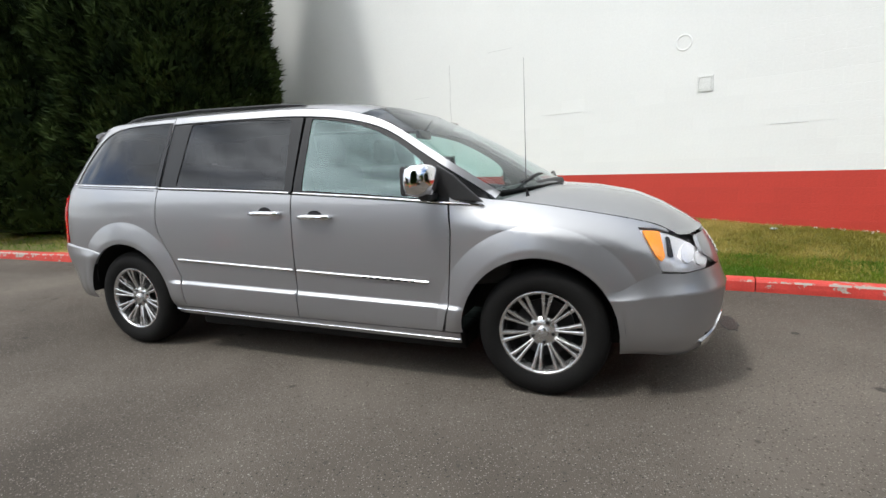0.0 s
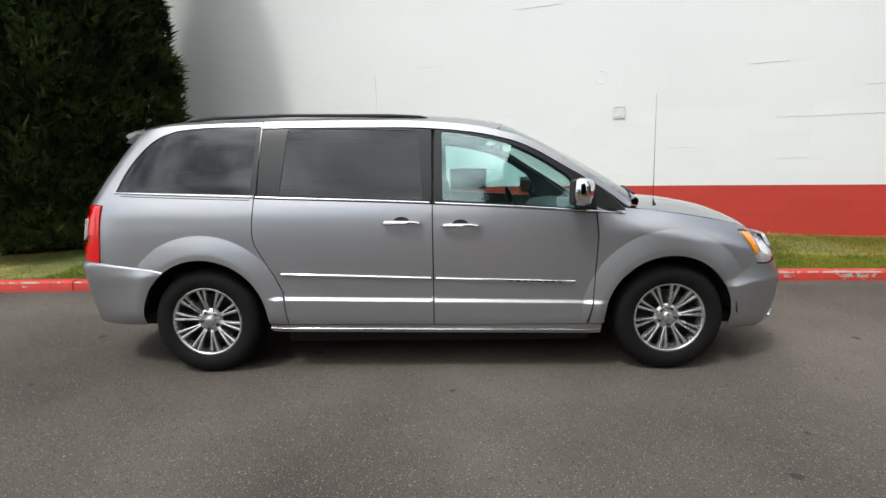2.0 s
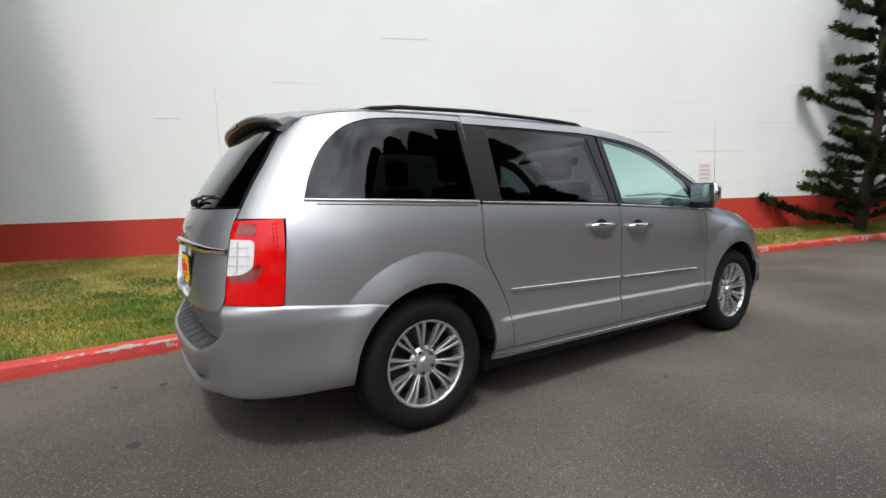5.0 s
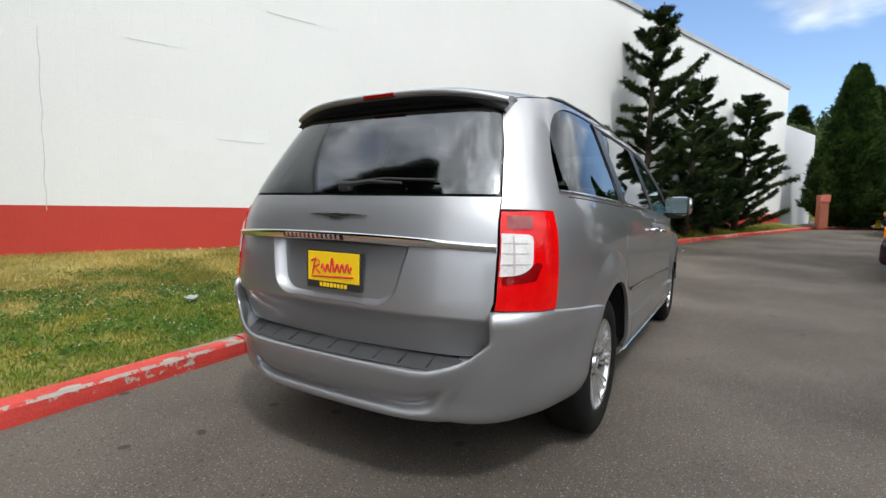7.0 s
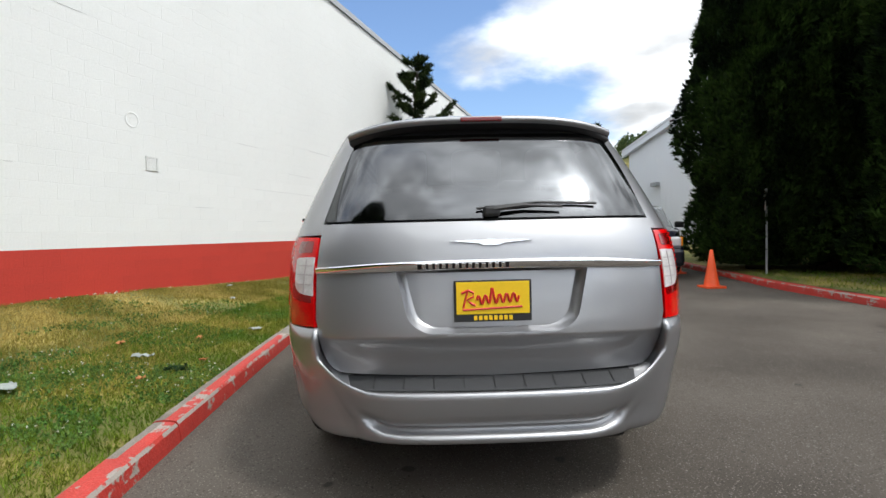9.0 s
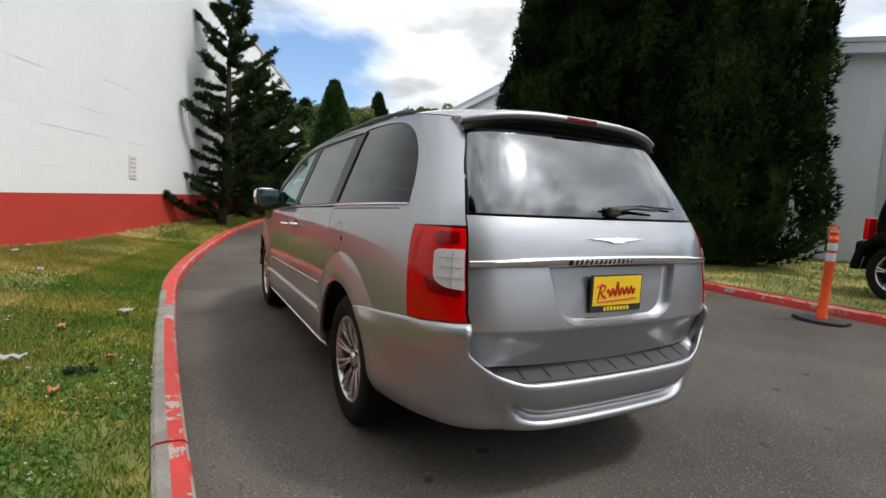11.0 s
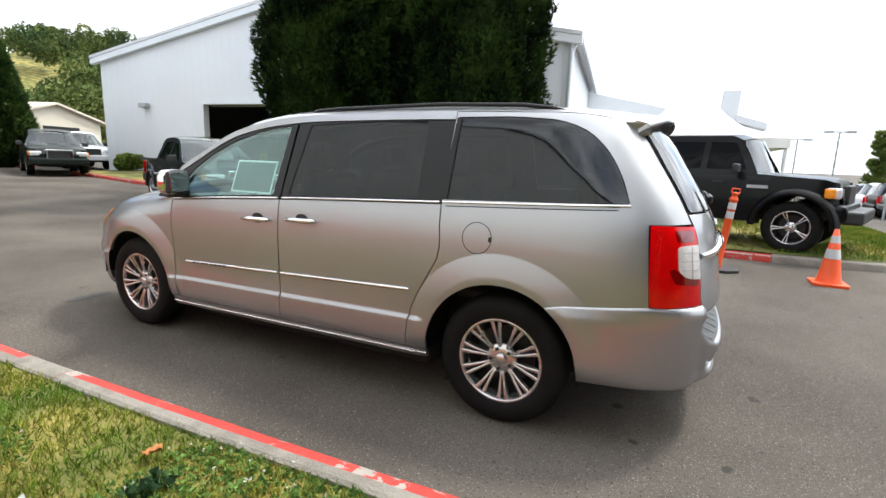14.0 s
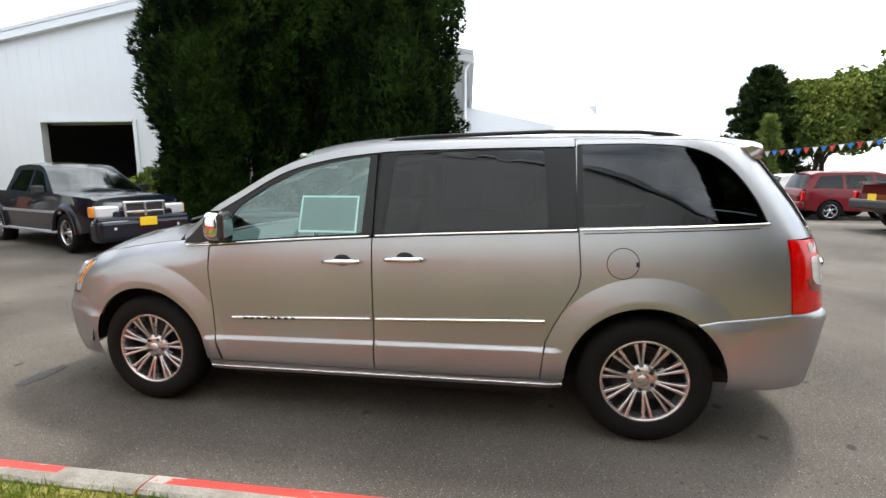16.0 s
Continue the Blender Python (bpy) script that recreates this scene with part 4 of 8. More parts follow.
    # head lamp
    hl_o = [(1.998, 0.915), (2.037, 0.846), (2.078, 0.772), (2.120, 0.704), (2.24, 0.690), (2.335, 0.700), (2.350, 0.742), (2.305, 0.795), (2.230, 0.842), (2.15, 0.880), (2.078, 0.906)]
    hl = sheet("head_lamp", hl_o, material=M_REFLECT, step=0.03, lift=-0.014, thick=0.03, label="clear head lamp with an amber corner", **kw)
    sheet("lamp_cover", hl_o, material=M_HEADLENS, step=0.03, lift=0.004, thick=0, parent=hl, surf=side, mirror=sgn)
    sheet("amber_corner", rounded([(2.008, 0.903), (2.042, 0.842), (2.080, 0.776), (2.104, 0.752), (2.120, 0.775), (2.092, 0.893)], 0.010), material=M_AMBER, step=0.03, lift=0.006, thick=0.004, parent=hl, surf=side, mirror=sgn, label="amber side lens")
    sheet("lamp_bezel", rounded([(2.130, 0.872), (2.150, 0.862), (2.168, 0.770), (2.140, 0.778)], 0.008), material=M_ALLOYDARK, step=0.02, lift=-0.006, thick=0.004, parent=hl, surf=side, mirror=sgn)
    for bx, bz, br in ((2.235, 0.785, 0.045), (2.305, 0.755, 0.038)):
        ring_b = [(bx + br * 0.8 * math.cos(a), bz + br * math.sin(a)) for a in np.linspace(0, math.tau, 21)[:-1]]
        sheet("lamp_bowl", ring_b, material=M_BOWL, step=0.015, lift=-0.004, thick=0.010, parent=hl, surf=side, mirror=sgn)
    # roof rail
    rr = tube_bm([(-0.03, sgn * 0.640, 1.672), (-0.10, sgn * 0.640, 1.692), (-0.30, sgn * 0.642, 1.703), (-1.0, sgn * 0.645, 1.717), (-1.50, sgn * 0.640, 1.706), (-1.66, sgn * 0.632, 1.690), (-1.74, sgn * 0.625, 1.672)], [0.008, 0.011, 0.012, 0.012, 0.012, 0.011, 0.008], 10)
    part("roof_rail", rr, M_BLACKGLOSS, van, "dark roof rail", smooth=True)
    # sliding-door track under the quarter glass
    strip("door_track", [(x, float(V_BELT(x)) - 0.022) for x in np.linspace(-1.19, -2.06, 12)], 0.003, 0.002, M_BLACK, qp)

# fuel flap (left side only)
ring_o = [(-1.39 + 0.083 * math.cos(a), 1.01 + 0.083 * math.sin(a)) for a in np.linspace(0, math.tau, 41)[:-1]]
ring_i = [(-1.39 + 0.0785 * math.cos(a), 1.01 + 0.0785 * math.sin(a)) for a in np.linspace(0, math.tau, 41)[:-1]]
ff = sheet("fuel_flap", ring_o, side, M_BLACK, van, holes=[ring_i], step=0.02, thick=0, lift=0.0012, label="round fuel flap outlined by a dark joint")
part("flap_catch", box_bm((0.018, 0.006, 0.026), (-1.463, float(van_y(-1.39, 1.01)) + 0.002, 1.008), 0.003), M_BLACK, ff)

# roof, bonnet, windscreen
V_ROOF = smooth_table([-2.12, -1.9, -1.5, -1.0, -0.5, 0.0, 0.3, 0.5], [1.672, 1.700, 1.724, 1.738, 1.738, 1.722, 1.695, 1.655])
rx = np.linspace(-2.085, 0.40, 40)
edge = [(x, float(van_y(x, V_EDGE(x))), float(V_EDGE(x))) for x in rx]
cent = [(x + 0.09 * sstep(0.0, 0.4, x) - 0.05 * float(sstep(-1.9, -2.085, x)), float(V_ROOF(x + 0.09 * float(sstep(0.0, 0.4, x))))) for x in rx]
tw = np.concatenate([np.linspace(-1, -0.86, 7), np.linspace(-0.82, 0.82, 27), np.linspace(0.86, 1, 7)])


def crowned(edge, cent, tw, power):
    return [[(xe + (xc - xe) * (1 - abs(t) ** power), t * ye, ze + (zc - ze) * (1 - abs(t) ** power)) for t in tw] for (xe, ye, ze), (xc, zc) in zip(edge, cent)]


grid_obj("roof", crowned(edge, cent, tw, 5.0), M_PAINT, van, flip=True)
wx = np.linspace(0.398, 1.275, 26)
wedge = [(x, float(van_y(x, V_EDGE(x))) - 0.022 * float(sstep(0.40, 0.52, x)), float(V_EDGE(x)) + 0.002) for x in wx]
wcent = [(x + 0.092 + 0.148 * (x - 0.398) / 0.877, float(np.interp(x, [0.398, 0.85, 1.275], [1.656, 1.42, 1.135]))) for x in wx]
wrows = [crowned([e], [c], tw, 5.0 - 2.8 * float(sstep(0.0, 0.5, i / 25)))[0] for i, (e, c) in enumerate(zip(wedge, wcent))]
grid_obj("windscreen", wrows, M_WIND, van, "clear windscreen", flip=True)
hx = np.linspace(1.30, 2.235, 24)
hedge = [(x, float(van_y(x, V_HOOD(x))) - 0.004, float(V_HOOD(x)) + 0.003) for x in hx]
hcent = [(x + 0.20 - 0.075 * float(sstep(1.7, 2.235, x)), float(np.interp(x, [1.30, 1.55, 1.8, 2.0, 2.14, 2.235], [1.128, 1.108, 1.060, 0.992, 0.928, 0.868]))) for x in hx]
grid_obj("bonnet", crowned(hedge, hcent, tw, 2.3), M_PAINT, van, flip=True)
cow = tube_bm([(1.27, -0.72, 1.105), (1.42, -0.4, 1.13), (1.50, 0, 1.138), (1.42, 0.4, 1.13), (1.27, 0.72, 1.105)], 0.028, 8)
part("cowl", cow, M_BLACK, van, smooth=True)
for y0, y1 in ((-0.62, 0.05), (0.10, 0.66)):
    wp = part("windscreen_wiper", tube_bm([(1.46 - 0.25 * abs(y0) ** 2, y0, 1.155), (1.40, (y0 + y1) / 2, 1.195), (1.40 - 0.12 * y1 * y1, y1, 1.185)], 0.009, 6), M_BLACK, van)

# rear: tailgate, glass, bumper
def rear_poly(z0, z1, inset, n=14):
    zs = np.linspace(z0, z1, n)
    return [(tailgate_edge(z) - inset, z) for z in zs] + [(-(tailgate_edge(z) - inset), z) for z in zs[::-1]]


plate_hole = rounded([(0.385, 1.000), (-0.385, 1.000), (-0.335, 0.792), (-0.27, 0.748), (0.27, 0.748), (0.335, 0.792)], [0.02, 0.02, 0.06, 0.06, 0.06, 0.06])
def gate_corner(q, ry, depth):
    """The lower corner of the tailgate opening: from its upright side (0) to its lower edge (1)."""
    return 0.60 + ry * math.cos(q * math.pi / 2) ** 0.8, 0.764 - depth * math.sin(q * math.pi / 2) ** 0.8


gate_low = [gate_corner(q, 0.107, 0.190) for q in np.linspace(1, 0, 13)]
gate_o = gate_low + rear_poly(0.80, 1.186, 0.006, 9) + [(-y, z) for y, z in gate_low[::-1]] + [(0.0, 0.562)]
gate = sheet("tailgate", gate_o, rear, M_PAINT, van, holes=[plate_hole], step=0.045, fine=[(y, z) for y in np.arange(-0.72, 0.73, 0.03) for z in (0.698, 0.708, 0.716, 0.724, 0.732, 0.740)])
inner = [(y * 0.90, 0.865 + (z - 0.865) * 0.86) for y, z in plate_hole]
rows = []
for k, (dep, f) in enumerate(((0.0, 0.0), (0.012, 0.12), (0.034, 0.6), (0.042, 1.0))):
    rows.append([(float(van_rear_x(y0 + (y1 - y0) * f, z0 + (z1 - z0) * f)) + dep, y0 + (y1 - y0) * f, z0 + (z1 - z0) * f) for (y0, z0), (y1, z1) in zip(plate_hole + plate_hole[:1], inner + inner[:1])])
grid_obj("plate_recess_rim", rows, M_PAINT, gate, flip=True)
sheet("plate_recess", inner, lambda y, z: rear(y, z) + np.array([0.042, 0, 0]), M_PAINT, gate, step=0.06, thick=0)
RGT = 1.632
glass_o = rounded(rear_poly(1.196, 1.588, 0.016, 12), [0.03] + [0.0] * 22 + [0.03])
sheet("rear_window", glass_o, rear, M_REARGLASS, gate, step=0.05, thick=0.004, lift=0.002, label="dark rear pane")
band = rear_poly(1.195, RGT, 0.010, 12)
sheet("rear_window_surround", band, rear, M_BLACKGLOSS, gate, holes=[rear_poly(1.220, 1.572, 0.050, 12)], step=0.05, thick=0.008, lift=-0.004)
# chrome bar over the plate, with raised letters as plain marks
def reflection_strip_bm(y0, y1):
    """A black strip on the bar's leaning face, painting in its dark reflection."""
    bm = bmesh.new()
    for i in range(8):
        ya, yb = y0 + (y1 - y0) * i / 8, y0 + (y1 - y0) * (i + 1) / 8
        vs = []
        for y, d in ((ya, -0.0145), (yb, -0.0145), (yb, 0.0075), (ya, 0.0075)):
            z0 = 1.015 - 0.018 * (y / 0.7) ** 2
            vs.append(bm.verts.new((float(van_rear_x(y, z0)) - 0.0190 - 0.35 * d, y, z0 + d)))
        bm.faces.new(vs)
    return bm


rows = []
for y in np.linspace(-0.715, 0.715, 33):
    z0 = 1.015 - 0.018 * (y / 0.7) ** 2
    x0 = float(van_rear_x(y, z0))
    h = 0.020 if abs(y) < 0.45 else 0.020 - 0.006 * (abs(y) - 0.45) / 0.27
    rows.append([(x0 + o, y, z0 + d) for o, d in ((0.0, -h), (-0.009, -h * 0.97), (-0.013, -h * 0.75), (-0.021, h * 0.40), (-0.019, h * 0.75), (-0.009, h), (0.0, h))])
bar = grid_obj("tailgate_bar", rows, M_CHROME, gate, "chrome bar across the tailgate", flip=True)
part("bar_inlay", reflection_strip_bm(0.295, -0.065), M_BLACKGLOSS, bar)
for k in range(13):
    y = 0.27 - 0.026 * k
    part("raised_mark", box_bm((0.004, 0.016, 0.019), (float(van_rear_x(y, 1.013)) - 0.0215, y, 1.011), 0.001, Matrix.Rotation(radians(-18), 4, "Y")), M_SATIN, bar)
# winged badge as a plain chrome shape
bd = [(-0.165, 1.104), (-0.05, 1.094), (-0.03, 1.086), (0.03, 1.086), (0.05, 1.094), (0.165, 1.104), (0.06, 1.108), (0.035, 1.106), (0.0, 1.110), (-0.035, 1.106), (-0.06, 1.108)]
sheet("badge", bd, rear, M_SATIN, gate, step=0.03, thick=0.006, lift=0.008, label="plain chrome winged badge")
# number plate
PX = float(van_rear_x(0, 0.872)) + 0.024
plate = part("plate_frame", box_bm((0.012, 0.308, 0.164), (PX, 0, 0.868), 0.003), M_BLACK, gate, "black plate frame with a yellow dealer plate")
part("plate_face", box_bm((0.004, 0.290, 0.128), (PX - 0.0065, 0, 0.880), 0.0015), M_YELLOW, plate, "yellow plate with red script as plain strokes")
for k in range(8):
    part("plate_mark", box_bm((0.003, 0.014, 0.018), (PX - 0.007, 0.070 - 0.020 * k, 0.801), 0.001), M_YELLOW, plate)
strokes = [[(0.118, 0.842), (0.110, 0.874), (0.100, 0.908)], [(0.124, 0.900), (0.098, 0.912), (0.076, 0.902), (0.078, 0.886), (0.104, 0.874), (0.090, 0.862), (0.070, 0.850)]]
strokes.append([(0.064 - 0.168 * u, 0.872 + 0.010 * u + 0.017 * math.sin(u * 38) + (0.030 * math.exp(-((u - 0.36) / 0.03) ** 2))) for u in np.linspace(0, 1, 60)])
strokes.append([(0.120 - 0.235 * u, 0.834 + 0.010 * u) for u in np.linspace(0, 1, 6)])
for pts in strokes:
    part("script_stroke", tube_bm([(PX - 0.0088, y, z) for y, z in pts], 0.0050 if len(pts) > 6 else 0.0042, 5), M_REDINK, plate)
# rear wiper
part("rear_wiper", join_bm([tube_bm([(float(van_rear_x(y, z)) - 0.03, y, z) for y, z in ((-0.02, 1.232), (-0.14, 1.246), (-0.30, 1.238))], [0.012, 0.009, 0.006], 6), tube_bm([(float(van_rear_x(y, z)) - 0.018, y, z) for y, z in ((0.05, 1.236), (-0.2, 1.258), (-0.45, 1.250))], 0.006, 6), box_bm((0.03, 0.07, 0.045), (float(van_rear_x(0, 1.225)) - 0.02, -0.01, 1.225), 0.012)]), M_BLACK, gate, smooth=False)
# roof spoiler with the high brake lamp
sp_top, sp_under = [], []
for t in np.linspace(-1, 1, 41):
    y = 0.615 * t
    xe = -2.225 + 0.085 * abs(t) ** 4
    zc = 1.662 - 0.055 * abs(t) ** 3
    zr0 = 1.690 - 0.075 * abs(t) ** 3.5
    sp_top.append([(-1.98, y, zr0 + 0.004), (-2.06, y, zr0 + 0.001), (xe + 0.06, y, zc + 0.018), (xe + 0.012, y, zc + 0.005), (xe, y, zc - 0.006), (xe + 0.004, y, zc - 0.018), (xe + 0.02, y, zc - 0.026)])
    sp_under.append([(xe + 0.02, y, zc - 0.026), (-2.15, y * 0.985, zc - 0.050), (-2.09, y * 0.96, zc - 0.062), (-2.02, y * 0.94, zc - 0.066)])
spo = grid_obj("roof_spoiler", sp_top, M_PAINT, gate, "silver roof spoiler", flip=True)
grid_obj("spoiler_underside", sp_under, M_BLACK, spo, flip=True)
for e in (0, -1):
    raw("spoiler_end", sp_top[e] + sp_under[e][1:], [tuple(range(10)) if e else tuple(range(10))[::-1]], M_PAINT, spo)
part("high_brake_lamp", box_bm((0.02, 0.19, 0.021), (-2.2185, 0, 1.651), 0.006), M_REDDEEP, spo, "red high-level brake lamp")


COLS = np.concatenate([np.linspace(0, 0.44, 14), np.linspace(0.46, 0.58, 16), np.linspace(0.61, 1, 10)])


def nose_x(y, z):
    """The front face: where the body ends at a width and height."""
    k = np.clip(np.abs(np.asarray(y, float)) / V_W(z), 0, 0.98)
    return 1.2 + (1 - k**4) ** (1 / 3) * (V_XF(z) - 1.2)


def bumper(name, kind, start_x, z_of, off_of, nrow, parent, label, y_of=None, inner=None):
    """A bumper: columns run from one wheel opening round the end of the body to the other."""
    sg, q, uc, pw = (-1, R_Q, 0.955, R_P) if kind == "rear" else (1, F_Q, 0.90, 3)
    rows = []
    for k in range(nrow):
        half = []
        for t in COLS:
            z = float(z_of(k, t))
            zz = max(z, 0.64) if kind == "rear" else z
            xe = float(V_XR(zz) if kind == "rear" else V_XF(zz))
            span = abs(xe) - 1.2
            xc = sg * (1.2 + uc * span)
            if t < 0.5:
                x0 = start_x(z)
                x = x0 + (xc - x0) * t / 0.5
                y = float(van_y(x, z))
                u = (abs(x) - 1.2) / span
            else:
                y1 = float(van_y(xc, z))
                we = y1 / (1 - uc**pw) ** q
                y = y_of(k, t, y1) if y_of else y1 * (1 - (t - 0.5) / 0.5)
                u = (1 - (y / we) ** (1 / q)) ** (1 / pw)
                x = sg * (1.2 + u * span)
            if kind == "rear":
                x -= 0.045 * max(0.0, 1 - (y / 0.75) ** 2)
            n = Vector((sg * u**5, 1 - u**7, 0)).normalized()
            e = float(off_of(k, t))
            half.append((x + n.x * e, y + n.y * e, z))
        rows.append(half)
    if inner:
        last = rows[-1]
        ends = [inner(t, p) for t, p in zip(COLS, last)]
        rows += [[tuple(a + (b - a) * v for a, b in zip(p, e)) for p, e in zip(last, ends)] for v in (0.15, 0.4, 0.7, 1.0)]
    rows = [half + [(x, -y, z) for x, y, z in half[::-1][1:]] for half in rows]
    return grid_obj(name, rows, M_PAINT, parent, label, flip=kind == "front")


def arch_x(c, sgn, zmax):
    """The edge of a wheel opening at a height."""
    return lambda z: c[0] + sgn * math.sqrt(max((ARCH_R - 0.002) ** 2 - max(min(z, zmax) - c[1], 0.0) ** 2, 0))


# rear bumper: a crest runs from the wheel opening round to the step pad, a groove and a lip lie below it
# height and bulge of each line at the flank, the corner and the middle
RB_ROWS = [((0.335, 0.312, 0.311), (0.002, 0.048, 0.044)), ((0.343, 0.316, 0.314), (0.006, 0.056, 0.058)), ((0.374, 0.330, 0.322), (0.009, 0.062, 0.066)), ((0.403, 0.352, 0.334), (0.010, 0.065, 0.068)),
           ((0.425, 0.375, 0.344), (0.011, 0.066, 0.066)), ((0.442, 0.394, 0.350), (0.011, 0.067, 0.050)), ((0.458, 0.414, 0.358), (0.012, 0.068, 0.028)), ((0.475, 0.436, 0.376), (0.012, 0.069, 0.028)),
           ((0.500, 0.462, 0.390), (0.013, 0.070, 0.062)), ((0.525, 0.490, 0.430), (0.013, 0.071, 0.073)), ((0.550, 0.518, 0.495), (0.014, 0.071, 0.086)), ((0.578, 0.546, 0.512), (0.015, 0.071, 0.087)),
           ((0.606, 0.575, 0.520), (0.016, 0.069, 0.081)), ((0.634, 0.605, 0.524), (0.018, 0.065, 0.069)), ((0.656, 0.632, 0.526), (0.019, 0.062, 0.061)), ((0.672, 0.656, 0.528), (0.019, 0.057, 0.057)),
           ((0.683, 0.678, 0.529), (0.017, 0.050, 0.053)), ((0.693, 0.698, 0.530), (0.0135, 0.045, 0.050)), ((0.703, 0.720, 0.531), (0.009, 0.036, 0.048)), ((0.712, 0.743, 0.532), (0.006, 0.022, 0.046)),
           ((0.722, 0.764, 0.533), (0.002, 0.002, 0.042))]
RB_FACE = 12          # the lines above this one gather along the tailgate's opening


def rb_rise(k):
    return (RB_ROWS[k][0][1] - RB_ROWS[RB_FACE][0][1]) / (RB_ROWS[-1][0][1] - RB_ROWS[RB_FACE][0][1])


def rb_edge(t):
    """The bumper's edge along the tailgate: width and height."""
    w = (t - 0.5) / 0.5
    y, z = gate_corner(min(w / 0.24, 1.0), 0.112, 0.232)
    return (y, z) if w < 0.24 else (0.60 * (1 - (w - 0.24) / 0.76), z + 0.001)


def rb_mix(v, t, a, b, c=0.04, d=0.48):
    """Between the flank's, the corner's and the middle's value."""
    k = float(sstep(c, d, t))
    m = v[0] + (v[1] - v[0]) * k
    return m + (v[2] - m) * float(sstep(a, b, t))


def rb_z(k, t):
    drop = 0.016 * (1 - t / 0.06) if t < 0.06 and k > 13 else 0
    if t < 0.5 or k <= RB_FACE:
        return rb_mix(RB_ROWS[k][0], t, 0.50, 0.64, *((0.0, 0.46) if k > 15 else (0.04, 0.48))) - drop
    low = rb_mix(RB_ROWS[RB_FACE][0], t, 0.50, 0.64)
    return low + (rb_edge(t)[1] - low) * rb_rise(k)


def rb_y(k, t, y1):
    y = y1 * (1 - (t - 0.5) / 0.5)
    return y if k <= RB_FACE else y + (min(rb_edge(t)[0], y1) - y) * rb_rise(k)


def rb_off(k, t):
    a, b = (0.530, 0.575) if 4 < k < 8 else (0.50, 0.62)
    return rb_mix(RB_ROWS[k][1], t, a, b, 0.33, 0.53) * float(sstep(-0.03, 0.06, t)) + 0.001


def rb_inner(t, p):
    """Where the bumper's top meets the body behind it."""
    if t < 0.5:
        return p[0], p[1] - 0.03, p[2]
    w = (t - 0.5) / 0.5
    y, z = gate_corner(min(w / 0.24, 1.0), 0.112, 0.198)
    if w > 0.24:
        y, z = 0.60 * (1 - (w - 0.24) / 0.76), 0.556 + 0.010 * (1 - (w - 0.24) / 0.76) ** 2
    return float(van_rear_x(y, z)) + 0.014, y, z


rb = bumper("rear_bumper", "rear", arch_x(AR, -1, 0.70), rb_z, rb_off, len(RB_ROWS), van, "silver rear bumper with a black step pad", rb_y, rb_inner)
top_x = lambda y, v: float(van_rear_x(y, 0.56)) + 0.02 - 0.124 * v + 0.02 * (y / 0.66) ** 2 * v + 0.03 * (abs(y) / 0.66) ** 8 * v
stp = grid_obj("step_pad", [[(top_x(y, v * 0.90), y, 0.568 - 0.040 * v) for y in np.linspace(-0.60 + 0.03 * v, 0.60 - 0.03 * v, 31)] for v in np.linspace(0, 1, 5)], M_PAD, rb, "dark grey plastic step pad")
for k in range(9):
    y = -0.48 + 0.96 * k / 8
    part("pad_rib", box_bm((0.075, 0.006, 0.002), (top_x(y, 0.5), y, 0.5485), 0.0008, Matrix.Rotation(radians(-20), 4, "Y")), M_BLACK, stp)

# front bumper: a crest below the lamps, a lower opening, fog lamps in chrome
FB_ROWS = [("low", 1.0), ("low", 0.97), ("low", 0.88), ("low", 0.6), ("low", 0.3), ("low", 0.1), ("low", 0.03), ("low", 0.0), ("up", 0.10), ("up", 0.3), ("up", 0.6), ("up", 1.0)]


def fb_z(k, t):
    x = np.interp(t, [0, 0.5, 0.7, 1.0], [1.84, 2.345, 2.45, 2.475])
    top = float(np.interp(x, [1.84, 1.93, 2.02, 2.115, 2.24, 2.345, 2.45], [0.605, 0.612, 0.661, 0.696, 0.686, 0.697, 0.708]))
    low, crest = 0.262 - 0.035 * float(sstep(0.1, 0.5, t)), 0.566 + 0.02 * float(sstep(0.0, 0.4, t))
    zone, v = FB_ROWS[k]
    return crest + (low - crest) * v if zone == "low" else crest + (top - crest) * v


def fb_off(k, t):
    zone, v = FB_ROWS[k]
    ec = 0.023 * float(sstep(-0.03, 0.06, t))
    return 0.001 + (ec * (1 - v) ** 1.8 if zone == "up" else ec * float(np.interp(v, [0, 0.1, 0.6, 0.9, 1.0], [1.0, 0.9, 0.8, 0.6, -0.5])))


fb = bumper("front_bumper", "front", arch_x(AF, 1, 0.62), fb_z, fb_off, len(FB_ROWS), van, "silver front bumper with chrome lower trim")


def nose(y, z):
    return np.stack([nose_x(y, z), y, z], -1)


sheet("lower_grille", rounded([(0.46, 0.31), (0.50, 0.42), (-0.50, 0.42), (-0.46, 0.31)], 0.03), nose, M_BLACK, fb, step=0.05, thick=0.01, lift=0.016)
for sgn in (1, -1):
    sheet("fog_lamp_trim", rounded([(2.315, 0.272), (2.405, 0.318), (2.435, 0.405), (2.415, 0.432), (2.375, 0.352), (2.300, 0.305)], 0.012), side, M_CHROME, fb, step=0.02, thick=0.012, lift=0.022, mirror=sgn, label="chrome fog lamp trim")
    sheet("fog_lamp", rounded([(2.322, 0.335), (2.365, 0.365), (2.388, 0.418), (2.350, 0.425), (2.325, 0.385)], 0.012), side, M_BLACK, fb, step=0.02, thick=0.008, lift=0.017, mirror=sgn, label="dark fog lamp recess")
grille_o = rounded([(0.36, 0.728), (0.44, 0.775), (0.43, 0.838), (-0.43, 0.838), (-0.44, 0.775), (-0.36, 0.728)], 0.02)
